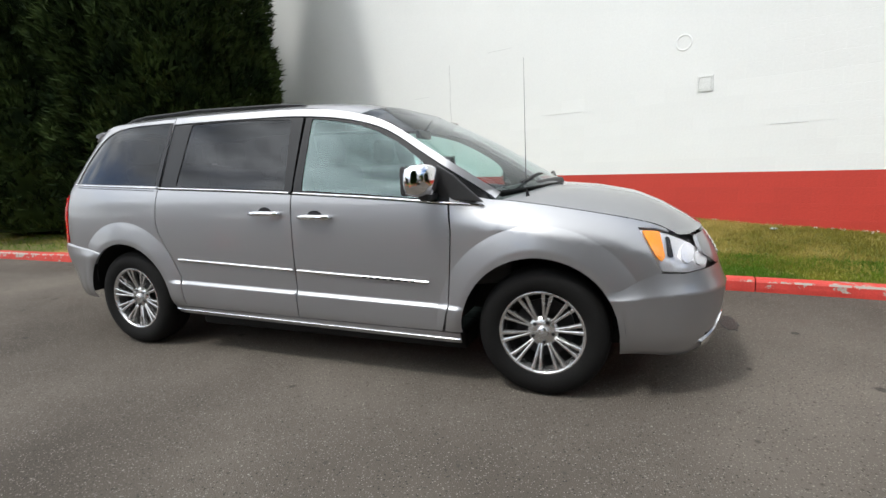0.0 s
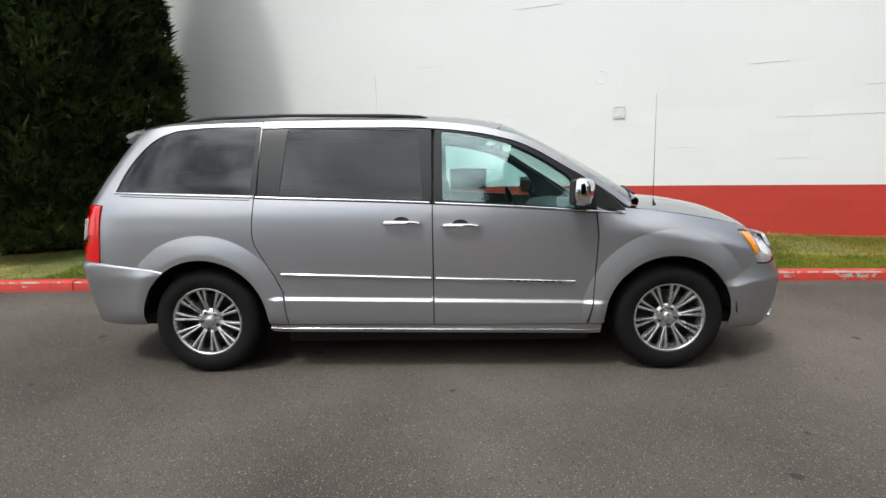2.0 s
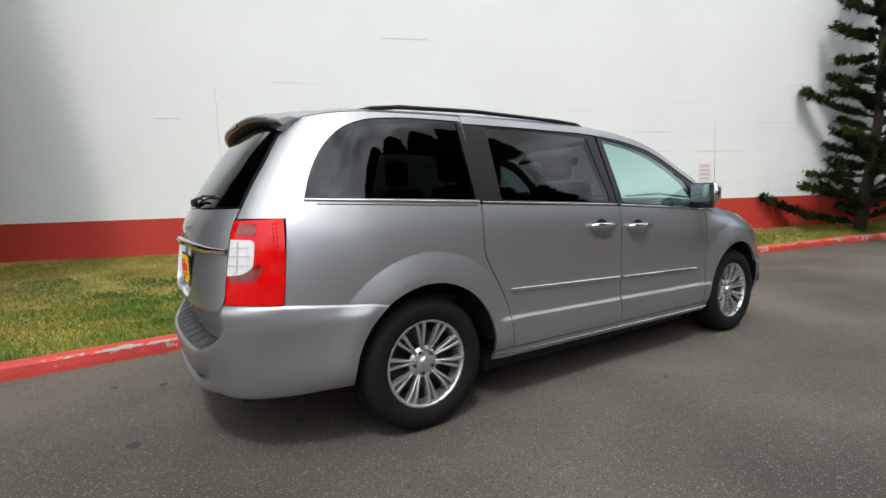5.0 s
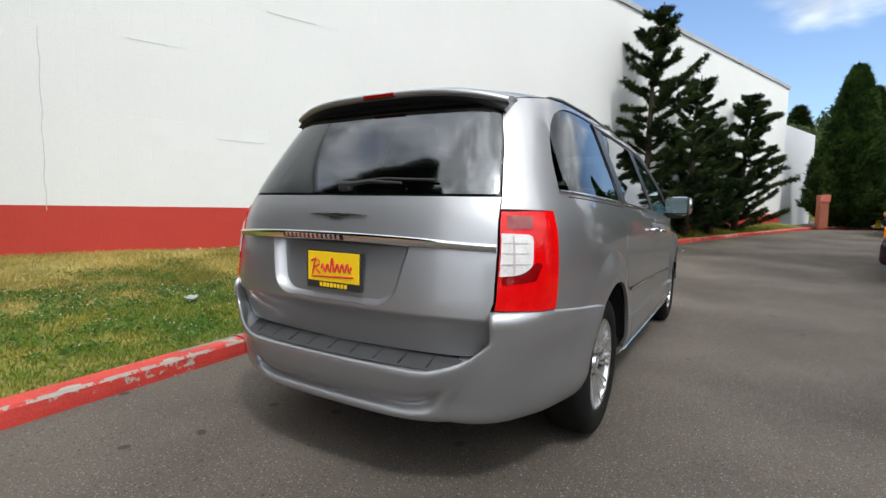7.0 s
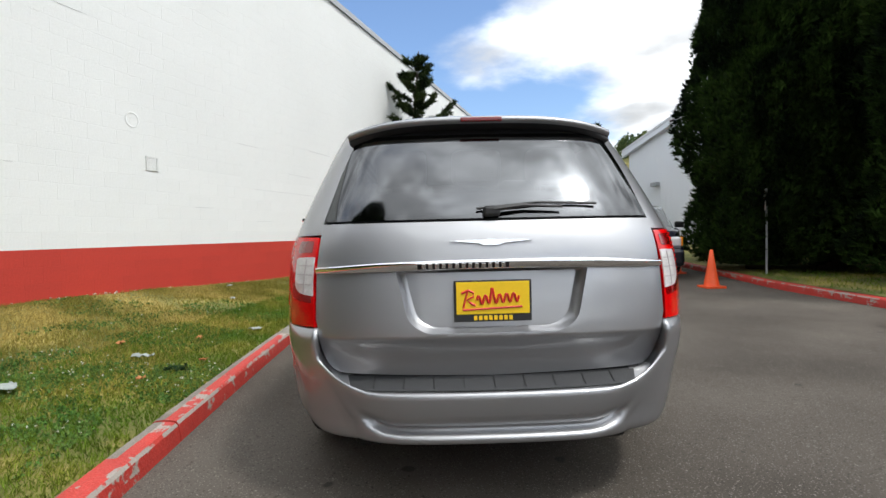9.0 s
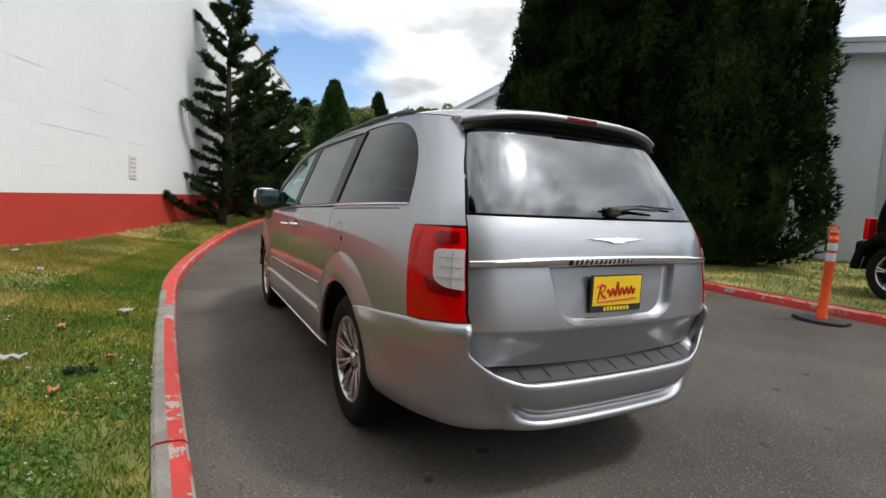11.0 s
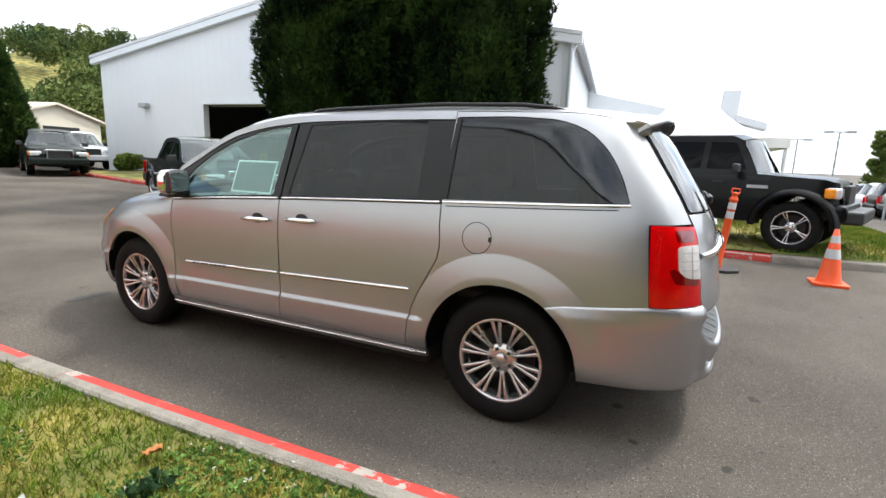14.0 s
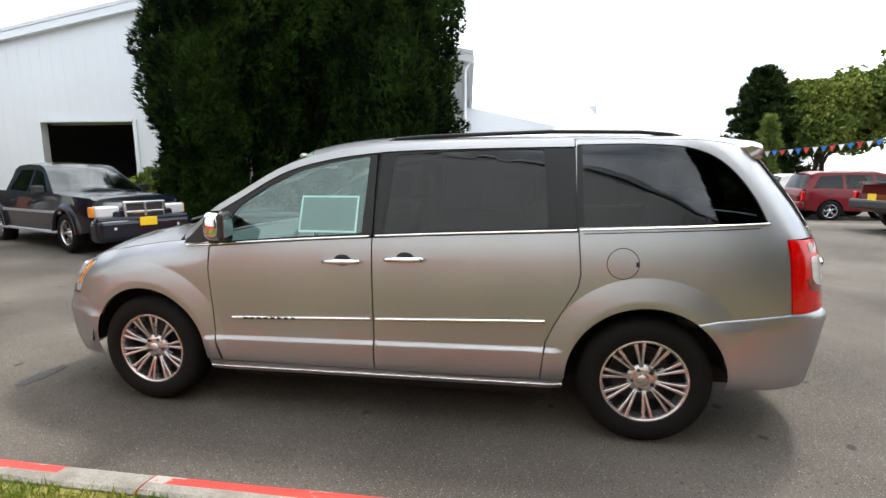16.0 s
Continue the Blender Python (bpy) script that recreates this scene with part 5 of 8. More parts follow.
sheet("grille_surround", rounded([(0.56, 0.708), (0.66, 0.775), (0.62, 0.866), (-0.62, 0.866), (-0.66, 0.775), (-0.56, 0.708)], 0.02), nose, M_PAINT, van, holes=[grille_o], step=0.04, thick=0.02, lift=0.003)
gr = sheet("grille", grille_o, nose, M_BLACK, van, step=0.05, thick=0.02, lift=-0.004, label="chrome-barred grille")
for k in range(5):
    z = 0.736 + 0.024 * k
    yy = (0.36, 0.40, 0.42, 0.42, 0.42)[k]
    part("grille_bar", tube_bm([(float(nose_x(y, z)) + 0.004, y, z) for y in np.linspace(-yy, yy, 15)], 0.0065, 6), M_CHROME, gr)
# aerial on the right front fender
ax, ay = 1.435, -0.80
part("aerial", tube_bm([(ax, ay, 1.085), (ax - 0.01, ay, 1.13), (ax - 0.02, ay, 1.80)], [0.012, 0.0022, 0.0006], 6), M_ALLOYDARK, van, "thin dark aerial")

# body shell behind the panels, floor and wheel housings
shell_o = ([(-2.30, 0.62), (-1.99, 0.62)] + [(-1.94, 0.45)] + arc(*AR, ARCH_R + 0.03, 152, -2, 14) + [(-1.06, 0.30), (1.04, 0.28)] + arc(*AF, ARCH_R + 0.03, 182, 20, 14) + [(1.99, 0.70), (1.93, 0.90), (1.3, 1.06)]
           + curve_pts(V_EDGE, 1.25, -2.02, 24, -0.03) + [(-2.12, 1.4), (-2.25, 1.1)])
grow = lambda o, k: [(x + (x - np.mean([p[0] for p in o])) * k, z + (z - np.mean([p[1] for p in o])) * k) for x, z in o]
for sgn in (1, -1):
    sheet("side_shell", shell_o, side, M_TRIM, van, holes=[grow(fglass_o, -0.01), grow(sglass_o, -0.01), grow(qglass_o, -0.01)], step=0.10, thick=0.0, mirror=sgn, lift=-0.045)
    for wx, c in ((AF[0], "front"), (AR[0], "rear")):
        rows = [[(wx + 0.445 * math.cos(a), sgn * y, 0.365 + 0.445 * math.sin(a)) for a in np.linspace(0.06, math.pi - 0.06, 22)] for y in (0.935, 0.62)]
        grid_obj("wheel_housing", rows, M_DARK, van)
        raw("housing_wall", rows[1], [tuple(range(22))], M_DARK, van)
# pans hang low and a rear box is added to block light below
part("floor_pan", box_bm((2.10, 1.52, 0.13), (0.0, 0, 0.218), 0.03), M_DARK, van)
part("floor_pan", box_bm((3.9, 1.04, 0.12), (0.02, 0, 0.26), 0.03), M_DARK, van)
part("rear_well", box_bm((0.62, 1.18, 0.16), (-2.08, 0, 0.315), 0.04), M_DARK, van)
part("floor_pan", box_bm((0.7, 1.20, 0.10), (1.78, 0, 0.27), 0.03), M_DARK, van)
part("exhaust", tube_bm([(-2.40, -0.45, 0.335), (-1.9, -0.45, 0.31), (-1.2, -0.2, 0.27)], 0.026, 8), M_DARK, van)
part("axle_beam", tube_bm([(-1.52, -0.75, 0.33), (-1.52, 0.75, 0.33)], 0.05, 8), M_DARK, van)
part("cargo_floor", box_bm((1.2, 1.3, 0.06), (-1.75, 0, 0.62), 0.02), M_TRIM, van)


# wheels
def alloy_wheel(name, radius, width, rim_r, spokes, sgn, m, parent, tyre_mat=M_RUBBER, metal=M_ALLOY, pocket=M_ALLOYDARK):
    """A tyre with shoulders and a spoked rim; its outer face looks along local -y."""
    w2 = width / 2
    tyre = lathe_bm([(rim_r - 0.005, -w2 + 0.012), (rim_r + 0.012, -w2 - 0.002), (rim_r + (radius - rim_r) * 0.45, -w2 - 0.010), (radius - 0.035, -w2 - 0.002), (radius - 0.014, -w2 + 0.014), (radius - 0.004, -w2 + 0.034), (radius, -w2 + 0.06), (radius, 0), (radius, w2 - 0.06), (radius - 0.014, w2 - 0.014), (rim_r, w2 - 0.01)], 56)
    wheel = part(name, tyre, tyre_mat, parent, "black tyre on a bright many-spoked alloy rim", smooth=True)
    wheel.matrix_local = m
    rim = lathe_bm([(rim_r + 0.004, -w2 + 0.010), (rim_r - 0.006, -w2 + 0.004), (rim_r - 0.014, -w2 + 0.010), (rim_r - 0.018, -w2 + 0.030)], 56)
    rr = part("rim", rim, metal, wheel, smooth=True)
    part("inner_lip", lathe_bm([(rim_r - 0.018, -w2 + 0.028), (rim_r - 0.022, -w2 + 0.085)], 40), metal, wheel, smooth=True)
    # barrel is near-black past the lip: shade behind the spokes put into colour
    part("barrel", lathe_bm([(rim_r - 0.0215, -w2 + 0.084), (rim_r - 0.026, 0.03), (rim_r - 0.06, 0.05), (0.02, 0.05)], 40), M_DARK, wheel, smooth=True)
    part("brake_disc", lathe_bm([(0.02, 0.018), (rim_r * 0.70, 0.018), (rim_r * 0.70, 0.03)], 40), pocket, wheel, smooth=False)
    for k in range(spokes):
        for e in (-1, 1):
            a = k * math.tau / spokes + e * 0.105
            rot = Matrix.Rotation(-a, 4, "Y")
            s = bmesh.new()
            pr = []
            for r, hw, y in ((0.040, 0.0070, -w2 + 0.052), (0.085, 0.0072, -w2 + 0.036), (rim_r * 0.65, 0.0086, -w2 + 0.020), (rim_r - 0.014, 0.0120, -w2 + 0.010)):
                off = -e * 0.105 * r * 0.42 * (1 - r / rim_r) * 1.2
                pr.append([s.verts.new((r, yy, off + ww)) for ww, yy in ((-hw, y + 0.030), (-hw * 0.85, y + 0.002), (-hw * 0.4, y), (hw * 0.4, y), (hw * 0.85, y + 0.002), (hw, y + 0.030))])
            for p, q in zip(pr, pr[1:]):
                for j in range(5):
                    s.faces.new((p[j], p[j + 1], q[j + 1], q[j]))
            bmesh.ops.transform(s, matrix=rot, verts=s.verts)
            bmesh.ops.recalc_face_normals(s, faces=s.faces)
            part("spoke", s, metal, rr)
    part("centre_cap", lathe_bm([(0.0, -w2 + 0.024), (0.026, -w2 + 0.026), (0.033, -w2 + 0.032), (0.036, -w2 + 0.060)], 24), metal, rr, smooth=True)
    part("hub_face", lathe_bm([(0.034, -w2 + 0.044), (0.078, -w2 + 0.042), (0.086, -w2 + 0.060)], 30), metal, rr, smooth=True)
    for k in range(5):
        a = k * math.tau / 5 + 0.3
        part("lug_nut", lathe_bm([(0.0, -0.006), (0.009, -0.005), (0.011, 0.008)], 8), pocket, rr).matrix_local = pose(0.058 * math.cos(a), -w2 + 0.040, 0.058 * math.sin(a))
    return wheel


w_first = None
for wx in (1.525, -1.535):
    for sgn in (-1, 1):
        m = pose(wx, sgn * 0.808, 0.355, 0, 17 * wx, 0 if sgn < 0 else 180)
        if w_first is None:
            w_first = alloy_wheel("wheel", 0.357, 0.225, 0.232, 10, sgn, m, van)
        else:
            copy_thing(w_first, m)

# inside: seats, dashboard, steering wheel, papers on the glass
def seat(x, y, z, wide, m=M_SEAT):
    s = part("seat", box_bm((0.50, wide, 0.16), (x, y, z), 0.06, segs=3), m, van, "grey cloth seat")
    part("backrest", box_bm((0.14, wide, 0.62), (x - 0.27, y, z + 0.33), 0.06, Matrix.Rotation(radians(-12), 4, "Y"), 3), m, s)
    for yy in ((y,) if wide < 0.7 else (y - wide / 3, y, y + wide / 3)):
        part("headrest", box_bm((0.10, 0.26, 0.19), (x - 0.365, yy, z + 0.75), 0.045, segs=3), m, s)
    part("seat_foot", box_bm((0.40, wide * 0.8, 0.25), (x, y, z - 0.2), 0.03), M_TRIM, s)


for x, y, wd in ((0.32, 0.40, 0.52), (0.32, -0.40, 0.52), (-0.62, 0.38, 0.52), (-0.62, -0.38, 0.52), (-1.55, 0, 1.15)):
    seat(x, y, 0.66 if x > -1 else 0.72, wd)
dash = part("dashboard", prism_bm([(0.86, 0.78), (0.80, 0.98), (0.86, 1.06), (1.05, 1.085), (1.34, 1.06), (1.34, 0.60), (0.95, 0.55)], -0.80, 0.80, "y", 0.03), M_TRIM, van, "dark grey dashboard")
ring = [(0.19 * math.cos(a), 0, 0.19 * math.sin(a)) for a in np.linspace(0, math.tau, 33)]
sw = join_bm([tube_bm([(p[0], p[1], p[2]) for p in ring], 0.016, 8), box_bm((0.36, 0.02, 0.05), (0, 0, 0), 0.008), box_bm((0.06, 0.02, 0.18), (0, 0, -0.09), 0.008), box_bm((0.15, 0.05, 0.12), (0, 0.01, -0.01), 0.02)])
part("steering_wheel", sw, M_BLACK, dash, smooth=True).matrix_local = Matrix.Translation((0.68, 0.40, 1.00)) @ Matrix.Rotation(radians(90), 4, "Z") @ Matrix.Rotation(radians(-25), 4, "X")
part("inside_mirror", join_bm([box_bm((0.03, 0.24, 0.065), (0.50, 0, 1.50), 0.012), tube_bm([(0.51, 0, 1.52), (0.58, 0, 1.60)], 0.008, 6)]), M_BLACK, van)
grid_obj("headliner", [[(x, y * 0.93, z - 0.035) for x, y, z in r] for r in crowned(edge, cent, tw, 5.0)], M_LINER, van)
for y, lab in ((0.40, ""),):
    part("sun_visor", box_bm((0.03, 0.36, 0.14), (0.52, y, 1.57), 0.012, Matrix.Rotation(radians(55), 4, "Y")), M_LINER, van)
# window papers: on the left front pane and inside the right one
def paper(x0, x1, z0, z1, sgn, marks, mount):
    """A sheet hung inside a side pane."""
    def surf(x, z):
        return np.stack([x, van_y(x, z) - 0.016, z], -1)
    sh = sheet("price_sheet", [(x0, z0), (x1, z0), (x1, z1), (x0, z1)], surf, M_SHEET, mount, step=0.08, thick=0.001, mirror=sgn, label="printed price sheet inside the pane")
    for a, b, c, d in marks:
        xx0, xx1, zz0, zz1 = x0 + (x1 - x0) * a, x0 + (x1 - x0) * b, z0 + (z1 - z0) * c, z0 + (z1 - z0) * d
        sheet("print_block", [(xx0, zz0), (xx1, zz0), (xx1, zz1), (xx0, zz1)], surf, M_INK, sh, step=0.08, thick=0, mirror=sgn, lift=0.0015)
    e = 0.011
    for a, b, c, d in ((x0 - e, x1 + e, z1, z1 + e), (x0 - e, x1 + e, z0 - e, z0), (x0 - e, x0, z0, z1), (x1, x1 + e, z0, z1)):
        sheet("border", [(a, c), (b, c), (b, d), (a, d)], surf, M_BORDER, sh, step=0.1, thick=0.001, mirror=sgn)
    return sh


fdoors = [o for o in van.children if o.name.startswith("front_door")]
paper(0.10, 0.44, 1.155, 1.345, 1, ((0.74, 0.96, 0.56, 0.93), (0.74, 0.96, 0.07, 0.50), (0.04, 0.70, 0.30, 0.93), (0.30, 0.70, 0.07, 0.26)), fdoors[0])

# ---- foliage ----
def unit(a):
    return a / (np.linalg.norm(a, axis=-1, keepdims=True) + 1e-9)


def spray_template(kind, rng):
    """A small sprig: tapered blades that fan out along +z."""
    tris = []
    n, ln, wd, fan = {"thuja": (6, 1.0, 0.17, 0.75), "pine": (7, 1.0, 0.11, 0.95), "leaf": (6, 0.75, 0.40, 1.5), "grass": (3, 1.0, 0.07, 0.35)}[kind]
    for k in range(n):
        a, t = rng.uniform(0, math.tau), rng.uniform(0.15, 1) * fan
        d = np.array([math.sin(t) * math.cos(a), math.sin(t) * math.sin(a), math.cos(t)])
        s = unit(np.cross(d, rng.normal(size=3)))
        base = d * rng.uniform(0, 0.15)
        l = ln * rng.uniform(0.6, 1.0)
        bow = np.array([0, 0, rng.uniform(-0.1, 0.15)])
        if kind == "leaf":
            tris.append([base, base + d * l + s * wd * 0.75, base + d * l * 0.75 + bow - s * wd * 0.75])
        else:
            tris.append([base - s * wd * 0.75, base + s * wd * 0.75, base + d * l * 1.05 + bow])
    return np.array(tris)


def foliage(name, pos, direc, size, kind, material, parent, seed, label=""):
    """Sprigs at places, along directions: one mesh."""
    rng = np.random.default_rng(seed)
    pos, direc, size = np.asarray(pos, float), unit(np.asarray(direc, float)), np.asarray(size, float)
    n = len(pos)
    temps = [spray_template(kind, rng) for _ in range(5)]
    r = unit(np.cross(direc, unit(rng.normal(size=(n, 3)))))
    q = np.cross(direc, r)
    basis = np.stack([r, q, direc], 1)
    pick = rng.integers(0, 5, n)
    vs, fs, base = [], [], 0
    for k, t in enumerate(temps):
        i = np.where(pick == k)[0]
        if not len(i):
            continue
        b = t.shape[0]
        v = np.einsum("bpc,ncd->nbpd", t, basis[i]) * size[i][:, None, None, None] + pos[i][:, None, None, :]
        v = v.reshape(-1, 3)
        idx = np.arange(len(i) * b)[:, None] * 3 + np.array([0, 1, 2])[None] + base
        vs.append(v)
        fs.append(idx)
        base += len(v)
    v, f = np.concatenate(vs), np.concatenate(fs)
    me = bpy.data.meshes.new(name)
    me.vertices.add(len(v))
    me.vertices.foreach_set("co", v.astype(np.float32).ravel())
    me.loops.add(f.size)
    me.loops.foreach_set("vertex_index", f.astype(np.int32).ravel())
    me.polygons.add(len(f))
    me.polygons.foreach_set("loop_start", np.arange(0, f.size, 3, dtype=np.int32))
    me.update(calc_edges=True)
    return link_mesh(name, me, material, parent, label)


def cone_radius(t, kind):
    """The crown's outline: t from the foot (0) to the tip (1)."""
    if kind == "column":
        return np.clip(np.minimum((t + 0.085) * 9, 1) * (1 - t**2.6) ** 0.75, 0.02, 1)
    return np.clip(np.minimum((t + 0.06) * 5, 1) * (1 - t) ** 0.72, 0.02, 1)


def dense_conifer(name, at, height, radius, foot, n, size, material, seed, label, kind="column", squash=1.0, group="", lobes=(0.30, 0.17)):
    """A close-grown tree: trunk, an added light-blocking core and a shell of upright sprays with lobes and gaps."""
    rng = np.random.default_rng(seed)
    root = thing(name, pose(*at), label, "tree", group)
    part("trunk", tube_bm([(0, 0, -0.1), (0.05, 0, height * 0.3), (0, 0.05, height * 0.75)], [radius * 0.14 + 0.05, radius * 0.11 + 0.03, 0.03], 10), M_BARK, root, smooth=True)
    t = rng.uniform(0, 1, n) ** 0.9
    a = rng.uniform(0, math.tau, n)
    lob = np.array([noise.noise((math.cos(x) * 1.6 + seed, math.sin(x) * 1.6, y * height / max(radius, 0.5) * 0.55)) for x, y in zip(a, t)])
    lob2 = np.array([noise.noise((math.cos(x) * 5 + seed, math.sin(x) * 5, y * height * 0.9)) for x, y in zip(a, t)])
    depth = 1 - 0.20 * rng.uniform(0, 1, n) ** 2
    r = radius * cone_radius(t, kind) * (1 + lobes[0] * lob + lobes[1] * lob2) * depth
    pos = np.stack([r * np.cos(a), r * np.sin(a) * squash, foot + (height - foot) * t], -1)
    out = np.stack([np.cos(a), np.sin(a), np.full(n, 0.9)], -1) + rng.normal(scale=0.45, size=(n, 3))
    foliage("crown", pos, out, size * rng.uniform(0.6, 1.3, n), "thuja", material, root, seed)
    # added solid core blocks the sky between the sprays
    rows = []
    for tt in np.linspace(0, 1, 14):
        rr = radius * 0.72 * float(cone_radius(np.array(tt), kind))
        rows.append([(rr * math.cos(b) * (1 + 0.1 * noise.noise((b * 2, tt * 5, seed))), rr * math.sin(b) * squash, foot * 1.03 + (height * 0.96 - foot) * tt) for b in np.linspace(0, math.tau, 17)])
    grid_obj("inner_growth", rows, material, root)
    return root


def open_conifer(name, at, height, reach, limbs, n_per, size, material, seed, label, bare=0.08, lean=(0, 0), group="", droop=0.0, root=None, bush=0.20, rise=(0.02, 0.62), spread=(0.55, 1.12), low=0.85):
    """A windswept conifer: a tapered trunk and limbs that carry tufts, with gaps between."""
    rng = np.random.default_rng(seed)
    own = root is None
    if own:
        root = thing(name, pose(*at), label, "tree", group)
    top = Vector((lean[0], lean[1], height))
    trunk = [Vector((0, 0, -0.1)), top * 0.35 + Vector((0.08, -0.05, 0)), top * 0.7 + Vector((-0.06, 0.06, 0)), top]
    if own:
        part("trunk", tube_bm(trunk, [0.12, 0.085, 0.05, 0.015], 10), M_BARK, root, smooth=True)
    pos, dirs, lb = [], [], []
    for k in range(limbs):
        t = bare + (0.97 - bare) * (k / limbs) ** low
        i = min(int(t * 3), 2)
        p = trunk[i].lerp(trunk[i + 1], t * 3 - i)
        a = k * 2.4 + rng.uniform(-0.5, 0.5)
        ln = reach * (1 - t) ** 0.75 * rng.uniform(*spread) + 0.18
        tip = p + Vector((math.cos(a) * ln, math.sin(a) * ln, ln * (rng.uniform(*rise) - droop)))
        mid = p.lerp(tip, 0.5) + Vector((0, 0, -0.06 * ln))
        lb.append(tube_bm([p, mid, tip], [0.035 * (1 - t) + 0.012, 0.02 * (1 - t) + 0.008, 0.005], 5))
        m = int(n_per * (0.35 + ln / reach))
        s = rng.uniform(0.12, 1.0, m)
        spread_ = bush * reach * (0.35 + 0.5 * s) * rng.uniform(0.3, 1, m)
        b = rng.uniform(0, math.tau, m)
        q = np.array([(p.lerp(mid, x * 2) if x < 0.5 else mid.lerp(tip, x * 2 - 1))[:] for x in s])
        sidev = np.array([-math.sin(a), math.cos(a), 0.0])
        q = q + sidev * (np.cos(b) * spread_)[:, None] + np.array([0, 0, 1.0]) * (np.sin(b) * spread_ * 0.45)[:, None]
        pos.append(q)
        dirs.append(np.array([math.cos(a), math.sin(a), 0.55]) + rng.normal(scale=0.55, size=(m, 3)))
    for b_ in lb:
        part("limb", b_, M_BARK, root)
    pos, dirs = np.concatenate(pos), np.concatenate(dirs)
    foliage("crown", pos, dirs, size * rng.uniform(0.6, 1.25, len(pos)), "pine", material, root, seed)
    return root


def broadleaf(name, at, height, radius, n, size, material, seed, label, group=""):
    """A leafy tree: trunk, forked limbs and a crown of many leaf clumps in lobes."""
    rng = np.random.default_rng(seed)
    root = thing(name, pose(*at), label, "tree", group)
    lb = [tube_bm([(0, 0, -0.2), (0.05, 0.03, height * 0.3), (0, 0, height * 0.55)], [0.05 * radius + 0.06, 0.04 * radius + 0.04, 0.05], 8)]
    pos, dirs = [], []
    for k in range(14):
        a, e = k * 2.4, rng.uniform(-0.35, 1.0)
        c = np.array([math.cos(a) * math.cos(e) * radius * 0.6, math.sin(a) * math.cos(e) * radius * 0.6, height * 0.62 + math.sin(e) * height * 0.28])
        lb.append(tube_bm([(0, 0, height * rng.uniform(0.25, 0.5)), tuple(c * 0.6 + np.array([0, 0, height * 0.2])), tuple(c)], [0.07, 0.045, 0.015], 5))
        m = n // 14
        d = unit(rng.normal(size=(m, 3)))
        pos.append(c + d * radius * 0.48 * rng.uniform(0.55, 1.05, m)[:, None] * np.array([1, 1, 0.85]))
        dirs.append(d + np.array([0, 0, 0.3]))
    part("trunk", join_bm(lb), M_BARK, root)
    pos, dirs = np.concatenate(pos), np.concatenate(dirs)
    foliage("crown", pos, dirs, size * rng.uniform(0.6, 1.3, len(pos)), "leaf", material, root, seed)
    return root


def gz(x, y):
    return float(ground_z(x, y))


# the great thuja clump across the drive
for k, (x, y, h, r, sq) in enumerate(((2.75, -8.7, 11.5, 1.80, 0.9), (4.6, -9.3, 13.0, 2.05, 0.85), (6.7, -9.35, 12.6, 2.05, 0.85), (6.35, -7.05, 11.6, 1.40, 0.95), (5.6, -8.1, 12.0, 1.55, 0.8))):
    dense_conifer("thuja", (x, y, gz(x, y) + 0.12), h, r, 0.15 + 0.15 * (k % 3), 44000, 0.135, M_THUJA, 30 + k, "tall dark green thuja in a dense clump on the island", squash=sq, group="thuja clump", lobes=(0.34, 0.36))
# clipped cypresses and conifers at the drive's far end
dense_conifer("cypress", (24.8, -5.9, gz(24.8, -5.9)), 7.2, 1.75, 0.1, 9000, 0.26, M_HEDGE, 41, "tall clipped cypress with a pointed tip", kind="cone", group="clipped cypresses")
dense_conifer("cypress", (24.9, -7.9, gz(24.9, -7.9)), 5.3, 1.35, 0.1, 7000, 0.24, M_HEDGE, 42, "clipped cypress beside a taller one", kind="cone", group="clipped cypresses")
dense_conifer("cypress", (27.2, -7.0, gz(27, -7)), 6.6, 1.5, 0.1, 5000, 0.26, M_HEDGE, 43, "clipped cypress behind two others", kind="cone", group="clipped cypresses")
for k, (x, y, h, r, n, lean) in enumerate(((10.4, 0.86, 6.4, 1.75, 62, (0.35, -0.35)), (13.2, -0.10, 4.9, 1.45, 56, (0.1, -0.25)), (14.9, -0.75, 3.9, 1.2, 46, (0.2, 0.0)), (17.0, -1.45, 5.0, 1.8, 62, (0.5, -0.4)))):
    open_conifer("conifer", (x, y, gz(x, y) + 0.2), h, r * 1.2, int(n * 1.12), 280, 0.13, M_PINE, 50 + k, "rugged dark conifer with upswept limbs by the wall", lean=lean, group="conifers by the wall", bare=0.02, bush=0.105, rise=(0.10, 0.85), spread=(0.34, 1.12), low=1.15)
# dark conifers west of the lawn
for k, (x, y, h, r) in enumerate(((-6.7, 4.3, 11.5, 2.2), (-9.9, 4.0, 12.5, 2.6), (-13.5, 4.6, 12.0, 2.7))):
    sp_root = dense_conifer("spruce", (x, y, 0.2), h, r * 0.92, 0.05, 32000, 0.18, M_PINE, 60 + k, "big dark spruce with low boughs on the lawn", kind="column", group="dark spruces")
    open_conifer("spruce", (x, y, 0.2), 7.5, r * 0.98, 64, 150, 0.18, M_PINE, 70 + k, "", bare=0.03, droop=0.20, root=sp_root)
# shrubs by the bay door
for k, (x, y, r) in enumerate(((9.4, -9.4, 0.9), (10.6, -9.9, 0.75), (19.3, -9.9, 0.55))):
    broadleaf("shrub", (x, y, gz(x, y)), 1.5 if r > 0.6 else 0.75, r, 2200, 0.15, M_LEAF, 80 + k, "rounded green shrub at the foot of the building", group="shrubs")

